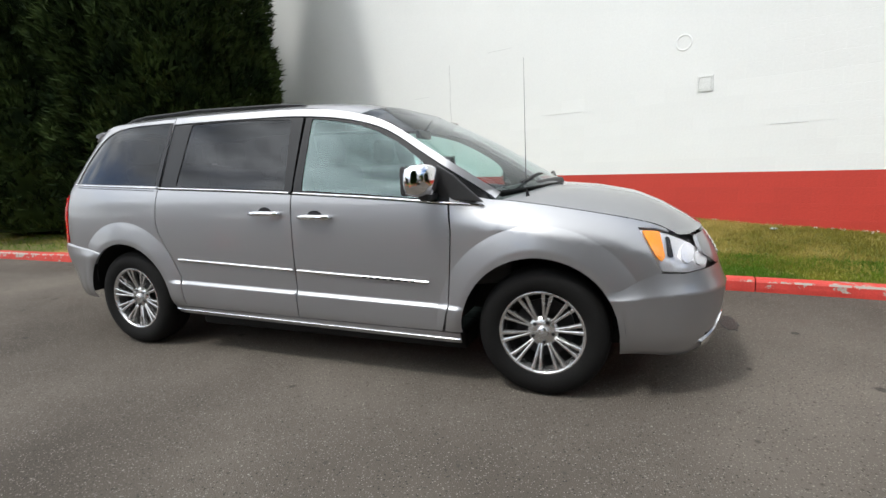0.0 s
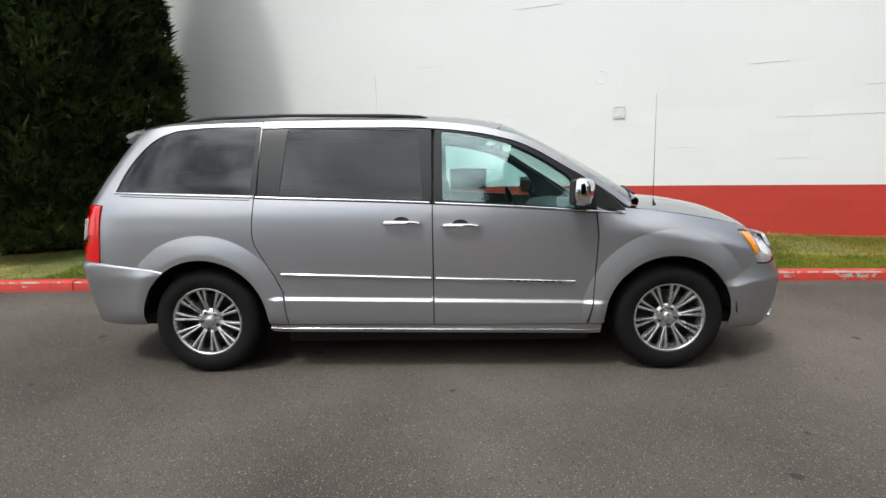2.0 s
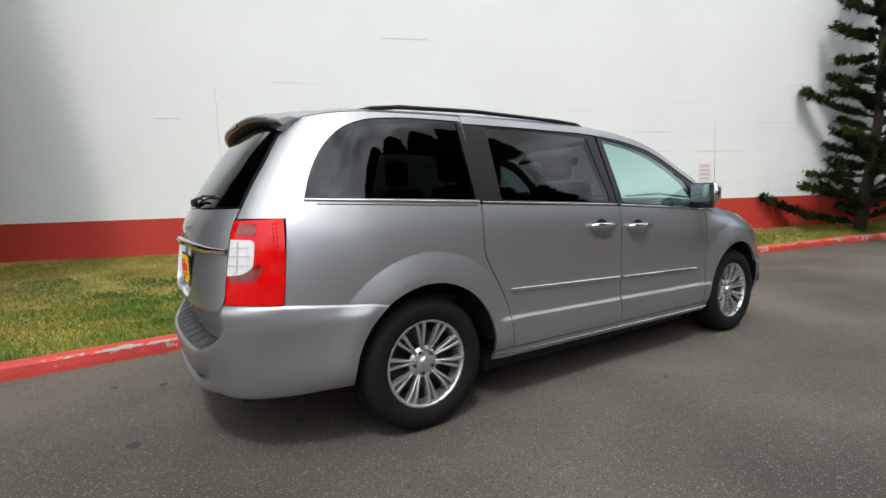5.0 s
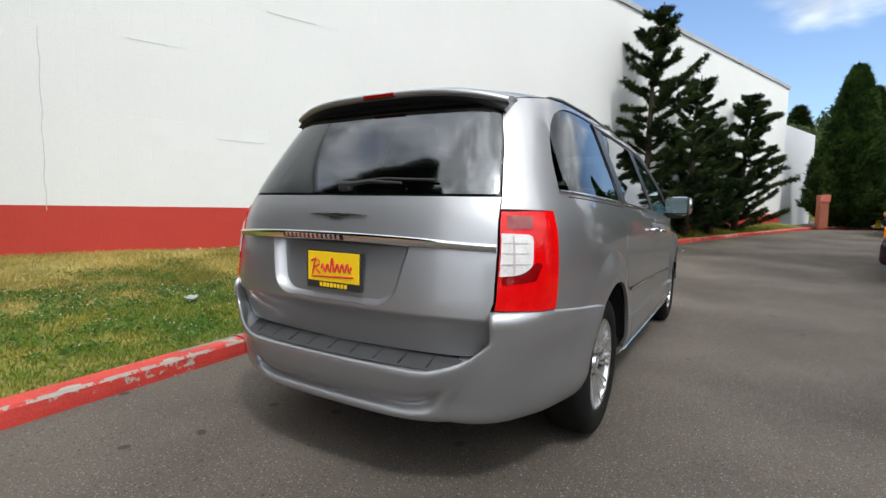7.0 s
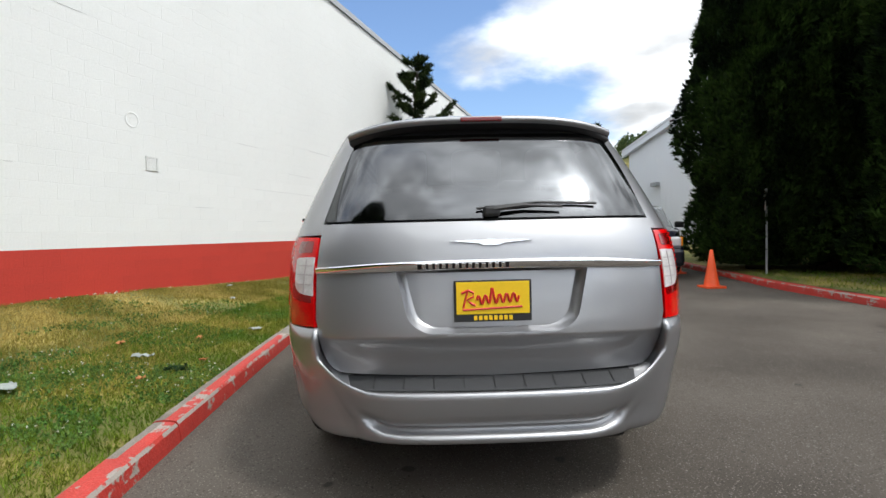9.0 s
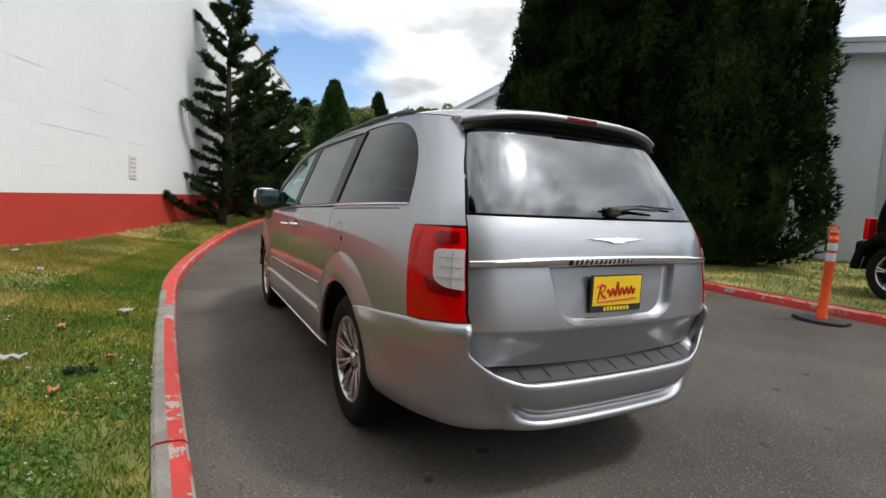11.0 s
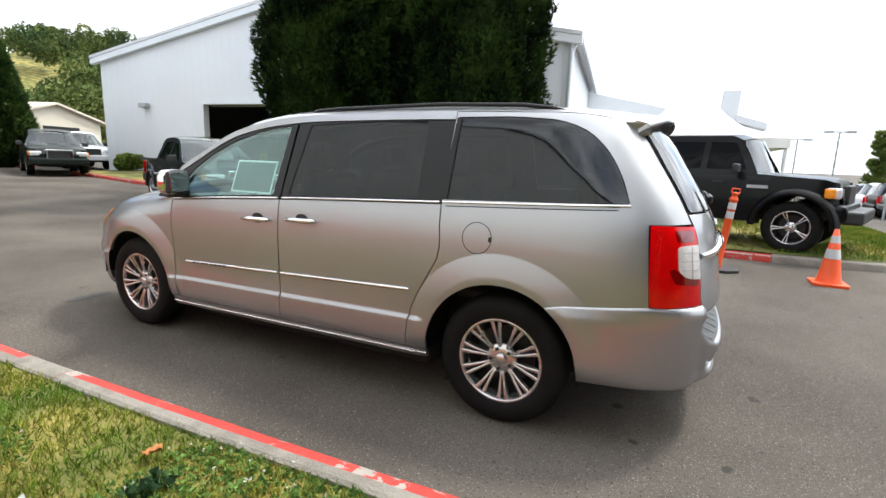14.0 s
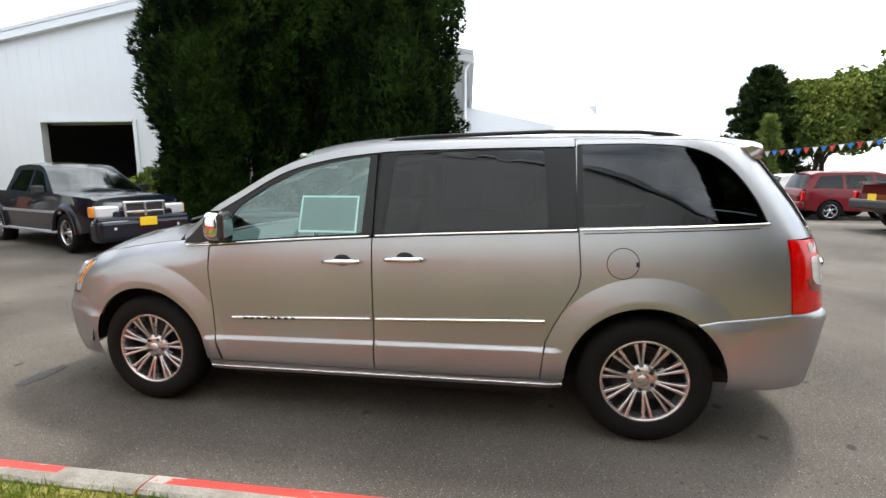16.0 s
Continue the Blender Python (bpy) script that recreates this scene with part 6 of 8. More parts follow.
# ---- white metal building with its open bay ----
B_C, B_A = Vector((1.5, -13.2, 0)), radians(7.5)
B_U, B_V = Vector((math.cos(B_A), math.sin(B_A), 0)), Vector((math.sin(B_A), -math.cos(B_A), 0))
B_W, B_EAVE, B_PEAK, B_LEN = 20.6, 5.36, 7.3, 15.0
shop = thing("metal_building", pose(B_C.x, B_C.y, 0, 0, 0, 7.5), "white metal-sided workshop with a gable and an open bay door", "building")
# local: x along the gable wall, y negative is into the building


def roof_at(x):
    return B_EAVE + (B_PEAK - B_EAVE) * (1 - abs(x - B_W / 2) / (B_W / 2))


BAY0, BAY1, BAYT = 11.45, 14.8, 3.34
for nm, outline in (("wall", [(0, -0.6), (BAY0, -0.6), (BAY0, roof_at(BAY0)), (B_W / 2, B_PEAK), (0, B_EAVE)]), ("wall", [(BAY0, BAYT), (BAY1, BAYT), (BAY1, roof_at(BAY1)), (BAY0, roof_at(BAY0))]), ("wall", [(BAY1, -0.6), (B_W, -0.6), (B_W, B_EAVE), (BAY1, roof_at(BAY1))])):
    part(nm, prism_bm(outline, -0.18, 0.0, "y"), M_WHITEMETAL, shop)
# siding ribs
for k in range(52):
    x = 0.2 + k * 0.4
    if BAY0 - 0.1 < x < BAY1 + 0.1:
        z0 = BAYT + 0.1
    else:
        z0 = 0.15
    part("rib", box_bm((0.035, 0.006, roof_at(x) - z0 - 0.2), (x, 0.003, (z0 + roof_at(x) - 0.2) / 2), 0.002), M_WHITEMETAL, shop)
part("side_wall", box_bm((0.18, B_LEN, B_EAVE + 0.6), (0.0895, -B_LEN / 2 - 0.19, B_EAVE / 2 - 0.3)), M_WHITEMETAL, shop)
for k in range(24):
    part("side_rib", box_bm((0.006, 0.035, B_EAVE - 0.5), (-0.003, -0.4 - k * 0.6, B_EAVE / 2), 0.002), M_WHITEMETAL, shop)
part("side_wall", box_bm((0.18, B_LEN, B_EAVE + 0.6), (B_W - 0.0895, -B_LEN / 2 - 0.19, B_EAVE / 2 - 0.3)), M_WHITEMETAL, shop)
# near-black back wall puts the indoor shade into its colour
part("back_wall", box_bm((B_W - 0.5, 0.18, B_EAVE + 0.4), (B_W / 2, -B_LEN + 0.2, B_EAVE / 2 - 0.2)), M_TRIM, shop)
for s in (0, 1):
    a, b = (-0.35, B_W / 2) if s == 0 else (B_W / 2, B_W + 0.35)
    za, zb = (roof_at(0) - 0.06, B_PEAK) if s == 0 else (B_PEAK, roof_at(B_W) - 0.06)
    part("roof", prism_bm([(a, za + 0.03), (b, zb + 0.03), (b, zb + 0.15), (a, za + 0.15)], -B_LEN - 0.3, 0.25, "y"), M_PALEMETAL, shop, "pale metal roof")
    part("fascia", prism_bm([(a, za - 0.22), (b, zb - 0.22), (b, zb + 0.02), (a, za + 0.02)], 0.02, 0.23, "y"), M_WHITEMETAL, shop)
part("gutter", box_bm((0.14, B_LEN, 0.16), (-0.3, -B_LEN / 2, B_EAVE - 0.08), 0.03), M_GREYMETAL, shop)
part("downpipe", tube_bm([(-0.06, 0.09, 0.1), (-0.06, 0.09, B_EAVE - 0.5), (-0.25, 0.0, B_EAVE - 0.15)], 0.06, 8), M_WHITEMETAL, shop)
part("corner_trim", box_bm((0.22, 0.03, B_EAVE - 0.2), (0.09, 0.018, B_EAVE / 2)), M_PALEMETAL, shop)
part("bay_frame", join_bm([box_bm((0.12, 0.30, BAYT + 0.4), (BAY0 - 0.06, -0.06, BAYT / 2 - 0.14)), box_bm((0.12, 0.30, BAYT + 0.4), (BAY1 + 0.06, -0.06, BAYT / 2 - 0.14)), box_bm((BAY1 - BAY0, 0.30, 0.10), ((BAY0 + BAY1) / 2, -0.062, BAYT + 0.052))]), M_WHITEMETAL, shop)
part("rolled_door", tube_bm([(BAY0 - 0.1, -0.55, BAYT + 0.25), (BAY1 + 0.1, -0.55, BAYT + 0.25)], 0.3, 14), M_GREYMETAL, shop)
part("floor_slab", box_bm((B_W - 0.4, B_LEN - 0.4, 0.3), (B_W / 2, -B_LEN / 2, 0.12)), M_CONC, shop)
# bay lining in the same near-black, its indoor shade put into colour
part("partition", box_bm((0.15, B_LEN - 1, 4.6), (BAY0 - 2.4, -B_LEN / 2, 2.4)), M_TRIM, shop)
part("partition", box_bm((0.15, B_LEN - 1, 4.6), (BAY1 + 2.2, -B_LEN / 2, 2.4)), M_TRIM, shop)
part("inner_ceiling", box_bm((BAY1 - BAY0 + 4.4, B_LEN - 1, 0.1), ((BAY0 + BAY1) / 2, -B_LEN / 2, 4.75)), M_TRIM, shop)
M_TUBE = bpy.data.materials.new("fluorescent_tube")
M_TUBE.use_nodes = True
M_TUBE.node_tree.nodes["Principled BSDF"].inputs["Emission Color"].default_value = (1, 0.97, 0.9, 1)
M_TUBE.node_tree.nodes["Principled BSDF"].inputs["Emission Strength"].default_value = 2.2
for x, y, z in ((12.2, -5.0, 2.95), (13.1, -5.2, 2.95), (14.6, -6.0, 2.85)):
    lamp = tagged(part("strip_light", box_bm((0.7, 0.08, 0.05), (0, 0, 0), 0.01), M_TUBE), "lit fluorescent strip light inside the workshop", "lamp", "strip lights")
    lamp.matrix_world = shop.matrix_world @ pose(x, y, z)
    part("hanger", box_bm((0.02, 0.02, 1.75), (0, 0, 0.9)), M_GREYMETAL, lamp)
for s, z in ((18.0, 3.3),):
    wl_ = tagged(part("wall_light", box_bm((0.42, 0.28, 0.20), (0, 0.14, 0), 0.04), M_GREYMETAL), "grey box wall light on the workshop", "lamp", "wall lights")
    wl_.matrix_world = shop.matrix_world @ pose(s, 0.02, z)
copy_thing(wl_, shop.matrix_world @ pose(-0.02, -3.4, 3.35, 0, 0, 90))

# lower annex behind, with its sloping parapet and a stub tower
annex = thing("annex_building", pose(0, 0, 0), "pale annex with a stepped parapet behind the tent", "building")
part("wall", prism_bm([(3.4, -0.8), (-4.9, -1.6), (-4.9, 3.0), (-3.2, 3.45), (-3.2, 3.70), (3.4, 5.25)], -24.6, -24.0, "y"), M_WHITEMETAL, annex)
part("parapet_tower", prism_bm([(-3.15, 3.1), (-4.0, 3.1), (-4.0, 4.95), (-3.30, 4.97)], -24.3, -23.6, "y", 0.03), M_WHITEMETAL, annex)
part("canopy", prism_bm([(-3.9, 3.50), (-5.15, 3.16), (-5.15, 3.48), (-3.9, 3.86)], -24.4, -23.3, "y", 0.02), M_WHITEMETAL, annex)

# ---- the peaked tent ----
tent = thing("tent", pose(-2.2, -12.0, gz(-2.2, -12.0)), "white peaked canopy tent on slim poles", "tent")
rows = []
for t in np.linspace(0, 1, 15):
    half = 2.02 * (1 - t) ** 1.0
    zz = 2.12 + 1.63 * t**2.0
    ring = []
    for a in np.linspace(0, 4, 41):
        k, f = int(a) % 4, a - int(a)
        c = [(1, 1), (-1, 1), (-1, -1), (1, -1), (1, 1)]
        p = (c[k][0] + (c[k + 1][0] - c[k][0]) * f, c[k][1] + (c[k + 1][1] - c[k][1]) * f)
        sag = 0.14 * math.sin(f * math.pi) * (1 - t) * t * 2
        ring.append((p[0] * half, p[1] * half, zz - sag))
    rows.append(ring)
grid_obj("canopy", rows, M_TENT, tent)
sk = [[(x * 1.003, y * 1.003, z - d) for x, y, z in rows[0]] for d in (0.0, 0.22)]
grid_obj("valance", sk, M_TENT, tent)
for sx in (1, -1):
    for sy in (1, -1):
        part("pole", tube_bm([(1.96 * sx, 1.96 * sy, -0.1), (1.96 * sx, 1.96 * sy, 2.12)], 0.04, 8), M_WHITEMETAL, tent)

# ---- cones and channel posts ----
def cone(x, y, banded=True):
    root = thing("traffic_cone", pose(x, y, gz(x, y)), "orange traffic cone with white reflective bands" if banded else "plain bright orange traffic cone", "traffic cone", "traffic cones")
    part("base", prism_bm(rounded([(0.19, 0.19), (-0.19, 0.19), (-0.19, -0.19), (0.19, -0.19)], 0.05), 0.0, 0.035), M_ORANGE, root)
    r = lambda z: 0.135 - (0.135 - 0.025) * (z - 0.035) / 0.675
    part("body", lathe_bm([(r(0.035) + 0.012, 0.034), (r(0.06), 0.06), (r(0.40), 0.40), (r(0.71), 0.71), (0.0, 0.712)], 28, "z"), M_ORANGE, root, smooth=True)
    for z0, z1 in ((0.34, 0.46), (0.54, 0.63)) if banded else ():
        part("band", lathe_bm([(r(z0) + 0.0025, z0), (r(z1) + 0.0025, z1)], 28, "z"), M_SILVERTAPE, root, "white reflective band", smooth=True)


def post(x, y, tilt):
    root = thing("channel_post", pose(x, y, gz(x, y)), "orange channel post with reflective bands on a black base", "bollard", "channel posts")
    part("base", prism_bm([(0.30 * math.cos(a) , 0.24 * math.sin(a)) for a in np.linspace(0, math.tau, 9)[:-1] + 0.39], 0.0, 0.045, bevel=0.012), M_BLACK, root, "black rubber base")
    body = lathe_bm([(0.062, 0.04), (0.058, 0.10), (0.052, 0.12), (0.046, 0.98), (0.056, 0.99), (0.056, 1.01), (0.040, 1.03), (0.034, 1.07), (0.046, 1.075), (0.046, 1.10), (0.0, 1.105)], 20, "z")
    b = part("tube", body, M_ORANGE, root, smooth=True)
    part("grip_loop", tube_bm([(-0.05, 0, 1.10), (-0.045, 0, 1.15), (0.045, 0, 1.15), (0.05, 0, 1.10)], 0.011, 6), M_ORANGE, b)
    for z0, z1 in ((0.74, 0.84), (0.87, 0.96)):
        part("band", lathe_bm([(0.0505, z0), (0.0495, z1)], 20, "z"), M_SILVERTAPE, b, "white reflective band", smooth=True)
    b.matrix_local = pose(0, 0, 0, 0, tilt, 0)


for x, y, b_ in ((0.66, -4.98, True), (-4.05, -4.35, True), (7.1, -5.55, True), (4.6, -4.98, False)):
    cone(x, y, b_)
post(-1.04, -5.10, -1.5)
post(-2.80, -4.5, -6)

# ---- signs on posts ----
M_SIGNW = mat("sign_white", (0.72, 0.70, 0.68), 0.5, 0, 0.1, 8, 60)
M_SIGNR = mat("sign_red", (0.52, 0.14, 0.10), 0.6, 0, 0.15, 8, 60)
M_WOOD = mat("brown_post", (0.30, 0.09, 0.05), 0.7, 0, 0.2, 6, 60)
sg = thing("post_sign", pose(5.35, -6.55, gz(5.3, -6.5) + 0.12, 0, 0, 150), "small white sign with red print on a thin post", "sign")
part("post", tube_bm([(0, 0, 0), (0, 0, 1.75)], 0.02, 8), M_GREYMETAL, sg)
part("panel", box_bm((0.30, 0.012, 0.42), (0, -0.03, 1.52), 0.004), M_SIGNW, sg)
for k in range(4):
    part("print_bar", box_bm((0.22, 0.004, 0.04), (0, -0.038, 1.66 - 0.09 * k)), M_SIGNR, sg)
bs = thing("post_sign", pose(22.9, -4.75, gz(22.9, -4.7) + 0.1, 0, 0, -70), "red-brown post with a small sign panel", "sign")
part("post", box_bm((0.36, 0.36, 1.45), (0, 0, 0.7), 0.03), M_WOOD, bs)
part("panel", box_bm((0.40, 0.02, 0.30), (0, -0.20, 1.28), 0.005), M_SIGNR, bs)
hy = thing("hydrant", pose(24.6, -7.0, gz(24, -7) + 0.1), "yellow fire hydrant by the kerb", "hydrant")
part("barrel", lathe_bm([(0.14, 0), (0.14, 0.05), (0.10, 0.08), (0.10, 0.45), (0.13, 0.48), (0.10, 0.55), (0.0, 0.62)], 16, "z"), M_YELLOW, hy, smooth=True)
part("outlet", tube_bm([(-0.17, 0, 0.36), (0.17, 0, 0.36)], 0.05, 10), M_YELLOW, hy)
# faded wall sign, a patched square and a round plug
ws = thing("wall_sign", Matrix.Translation(wall_pt(2.68, 1.58, 0.012)) @ pose(0, 0, 0, 0, 0, -19.7), "faded white notice with pale red print on the wall", "sign")
part("panel", box_bm((0.30, 0.006, 0.46), (0, 0, 0), 0.002), M_SIGNW, ws)
M_FADED = mat("faded_print", (0.62, 0.46, 0.42), 0.7, 0, 0.1)
for k in range(5):
    part("print_bar", box_bm((0.22, 0.003, 0.035), (0, -0.004, 0.17 - 0.085 * k)), M_FADED, ws)
M_PATCH = mat("patched_plaster", (0.74, 0.75, 0.73), 0.8, 0, 0.12, 14, 80, bump=0.4, bump_scale=60)
vt = thing("wall_box", Matrix.Translation(wall_pt(-2.27, 2.26, 0.004)) @ pose(0, 0, 0, 0, 0, -19.7), "painted-over square junction box on the wall", "junction box")
part("rim", join_bm([box_bm((0.20, 0.02, 0.022), (0, 0, 0.09)), box_bm((0.20, 0.02, 0.022), (0, 0, -0.09)), box_bm((0.022, 0.02, 0.16), (0.09, 0, 0)), box_bm((0.022, 0.02, 0.16), (-0.09, 0, 0))]), M_PATCH, vt)
part("cover", box_bm((0.15, 0.012, 0.15), (0, 0, 0), 0.003), M_PATCH, vt)
rg = lathe_bm([(0.085, 0.0), (0.10, -0.005), (0.115, 0.0)], 20)
tagged(part("round_plug", rg, M_WALLW), "round painted-over plug in the wall", "plug").matrix_world = Matrix.Translation(wall_pt(-2.56, 2.84, 0.002)) @ pose(0, 0, 0, 0, 0, -19.7)


# ---- other vehicles ----
def vpaint(name, col, metal=0.0, coat=0.5):
    return mat(name, col, 0.35, metal, 0.04, 2, 300, coat=coat, spec=0.12)


def vehicle(name, m, label, category, paint, width, length, zb, hood, roof, arches, wr, glass=M_CARGLASS, wind=M_WIND, group="", bed=None, panes=(), rim=M_ALLOY, spokes=5, front_chrome=True, cross=False, plate="front", cladding=None, flare_w=0.10, lamp=(0.36, 0.17), grille_h=0.32, skirt=None):
    """A parked car. hood: points (x, z) of the lower body's top edge from nose to tail; roof: the glasshouse outline (x, z), from
    the windscreen's foot over the roof to its rear foot. Nose towards +x."""
    root = thing(name, m, label, category, group)
    w2, xf, xr_ = width / 2, length / 2, -length / 2
    topf = lambda x: float(np.interp(x, [p[0] for p in hood[::-1]], [p[1] for p in hood[::-1]]))
    zmax = max(p[1] for p in roof)
    zbelt = np.mean([roof[0][1], roof[-1][1]])

    def yy(x, z):
        x, z = np.asarray(x, float), np.asarray(z, float)
        e = np.clip(np.abs(x) / (length / 2), 0, 0.999)
        plan = (1 - e**9) ** 0.16
        bulge = 1 - 0.05 * ((z - 0.62) / 0.5) ** 2
        tum = 1 - 0.30 * np.clip((z - zbelt) / 1.2, 0, 1) ** 0.9
        return w2 * plan * np.clip(bulge, 0.86, 1) * tum

    surf = lambda x, z: np.stack([x, yy(x, z), z], -1)
    low = []
    for ax, ar in arches[::-1]:
        low += arc(ax, wr, ar, 180, 0, 12)
    low = [(xr_ + 0.03, zb + 0.12)] + low + [(xf - 0.03, zb + 0.1)]
    low = [(x, max(z, zb)) for x, z in low]
    outline = low + [(x, z) for x, z in hood]
    for sgn in (1, -1):
        body = sheet("body_side", outline, surf, paint, root, step=0.14, thick=0.03, mirror=sgn)
        cab = sheet("cab_side", list(roof), surf, paint, root, holes=[list(p) for p in panes], step=0.14, thick=0.02, mirror=sgn)
        for p in panes:
            sheet("side_window", list(p), surf, glass, root, step=0.2, thick=0, mirror=sgn, lift=-0.01)
        part("door_mirror", box_bm((0.10, 0.20, 0.15), (roof[0][0] - 0.28, sgn * (w2 + 0.10), zbelt + 0.09), 0.03), M_BLACK, root)
        for hx_ in (0.35, -0.62):
            part("door_handle", box_bm((0.16, 0.03, 0.03), (hx_, sgn * (float(yy(hx_, zbelt - 0.16)) + 0.012), zbelt - 0.14), 0.01), M_BLACK, root)
        part("head_lamp", box_bm((0.20, *lamp), (xf - 0.12, sgn * (w2 - 0.06 - lamp[0] / 2), topf(xf - 0.1) - 0.075 - lamp[1] / 2), 0.04), M_HEAD, root)
        part("turn_lamp", box_bm((0.14, 0.07, lamp[1] - 0.02), (xf - 0.155, sgn * (w2 - 0.055), topf(xf - 0.1) - 0.075 - lamp[1] / 2), 0.02), M_AMBER, root)
        part("tail_lamp", box_bm((0.08, 0.14, 0.32), (xr_ + 0.05, sgn * (w2 - 0.13), topf(xr_ + 0.05) - 0.22), 0.02), M_REDLENS, root)
        for ax, ar in arches:
            rows = [[(ax + ar * math.cos(a), sgn * y, wr + ar * math.sin(a)) for a in np.linspace(0, math.pi, 16)] for y in (w2 * 0.97, w2 * 0.62)]
            grid_obj("wheel_housing", rows, M_DARK, root)
            if cladding:
                rows = [[(ax + (ar + d) * math.cos(a), sgn * y, wr + (ar + d) * math.sin(a)) for a in np.linspace(0.0, math.pi, 16)] for d, y in ((0.0, w2 * 0.98), (0.0, w2 + flare_w), (0.06, w2 + flare_w), (0.12, w2 * 0.97))]
                grid_obj("wheel_flare", rows, cladding, root, flip=sgn > 0)
    # top decks and ends
    def deck(x0, x1, nm, mt, n=12, dz=0.035):
        e = [(x, float(yy(x, topf(x))), topf(x)) for x in np.linspace(x0, x1, n)]
        return grid_obj(nm, crowned(e, [(x, z + dz) for x, _, z in e], np.linspace(-1, 1, 13), 2.5), mt, root)
    deck(xf - 0.01, roof[0][0] - 0.05, "bonnet", paint)
    if bed is None:
        deck(roof[-1][0] + 0.1, xr_ + 0.01, "rear_deck", paint)
    else:
        part("cargo_bed", box_bm((bed[1] - bed[0], width - 0.5, 0.05), ((bed[0] + bed[1]) / 2, 0, bed[2])), M_BLACK, root)
        for sgn in (1, -1):
            part("bed_rail", box_bm((bed[1] - bed[0], 0.09, 0.06), ((bed[0] + bed[1]) / 2, sgn * (w2 * 0.95), topf((bed[0] + bed[1]) / 2) + 0.01), 0.015), M_BLACK, root)
    for x, nm in ((xf - 0.015, "nose"), (xr_ + 0.015, "tail_panel")):
        t = topf(x)
        rows = [[(x + (0.0 if nm == "nose" else 0.0), y * float(yy(x, z)), z) for y in np.linspace(-1, 1, 9)] for z in np.linspace(zb + 0.1, t, 8)]
        grid_obj(nm, rows, paint, root, flip=nm != "nose")
    # glasshouse: screen, roof, rear window along the outline
    pts = list(roof)
    top = [i for i, p in enumerate(pts) if p[1] > zmax - 0.10]
    a, b = top[0], top[-1]
    def slab(i0, i1, nm, mt, dz, dx):
        seg = pts[i0:i1 + 1]
        xs = [(p[0], p[1]) for p in seg]
        e = []
        for (x0, z0), (x1, z1) in zip(xs, xs[1:]):
            for t in np.linspace(0, 1, 5)[:-1]:
                e.append((x0 + (x1 - x0) * t, z0 + (z1 - z0) * t))
        e.append(xs[-1])
        ed = [(x, float(yy(x, z)) - 0.004, z + 0.003) for x, z in e]
        return grid_obj(nm, crowned(ed, [(x + dx, z + dz) for x, _, z in ed], np.linspace(-1, 1, 13), 2.5), mt, root, flip=False)
    slab(0, a, "windscreen", wind, 0.02, 0.10)
    slab(a, b, "roof", paint, 0.05, 0)
    slab(b, len(pts) - 1, "rear_window", glass, 0.01, -0.05)
    # inside, so that the glass does not show an empty shell
    for sx_, sy_, sw_ in ((0.1, w2 * 0.42, 0.5), (0.1, -w2 * 0.42, 0.5), (-0.85, 0, width * 0.7)):
        part("seat", box_bm((0.5, sw_, 0.85), (sx_, sy_, zbelt - 0.27), 0.1), M_SEAT, root)
    part("floor_pan", box_bm((length * 0.86, width * 0.66, 0.2), (0, 0, zb + 0.12), 0.03), M_DARK, root)
    # front: bumper, grille, plate
    part("front_bumper", box_bm((0.20, width * 0.97, 0.26), (xf - 0.02, 0, zb + 0.22), 0.06), paint if not cladding else cladding, root)
    part("rear_bumper", box_bm((0.20, width * 0.96, 0.24), (xr_ + 0.02, 0, zb + 0.26), 0.06), M_BLACK if bed else paint, root)
    g = part("grille", box_bm((0.10, width * 0.40, grille_h - 0.02), (xf - 0.02, 0, topf(xf - 0.1) - 0.03 - grille_h / 2), 0.03), M_BLACK, root)
    if front_chrome:
        h = grille_h
        zc = topf(xf - 0.1) - 0.03 - h / 2
        part("grille_surround", join_bm([box_bm((0.06, width * 0.44, 0.05), (xf + 0.03, 0, zc + h / 2), 0.015), box_bm((0.06, width * 0.44, 0.04), (xf + 0.03, 0, zc - h / 2), 0.015), box_bm((0.06, 0.05, h), (xf + 0.03, width * 0.20, zc), 0.015), box_bm((0.06, 0.05, h), (xf + 0.03, -width * 0.20, zc), 0.015)] + ([box_bm((0.06, 0.06, h), (xf + 0.032, 0, zc), 0.015), box_bm((0.06, width * 0.40, 0.05), (xf + 0.031, 0, zc), 0.015)] if cross else [])), M_CHROME, g)
    if skirt:
        part("front_valance", box_bm((0.34, width * 0.99, 0.40), (xf - 0.06, 0, zb + 0.10), 0.09, segs=3), paint, root)
        for sgn in (1, -1):
            part("fog_lamp", lathe_bm([(0.0, 0.0), (0.05, 0.004), (0.06, 0.03)], 14), M_HEAD, root).matrix_local = pose(xf + 0.112, sgn * width * 0.33, zb + 0.14, 0, 0, -90) @ pose(0, 0, 0, 0, 0, 180)
            part("wiper", tube_bm([(roof[0][0] + 0.06, sgn * 0.1 + 0.25, roof[0][1] + 0.06), (roof[0][0] + 0.02, sgn * 0.1 - 0.25, roof[0][1] + 0.10)], 0.012, 5), M_BLACK, root)
            part("side_step", box_bm((2.4, 0.10, 0.05), (-0.05, sgn * w2, zb + 0.03), 0.02), M_GREYMETAL, root)
            part("flank_strip", box_bm((3.0, 0.02, 0.05), (-0.1, sgn * (float(yy(0, 0.72)) + 0.004), 0.72), 0.008), M_GREYMETAL, root)
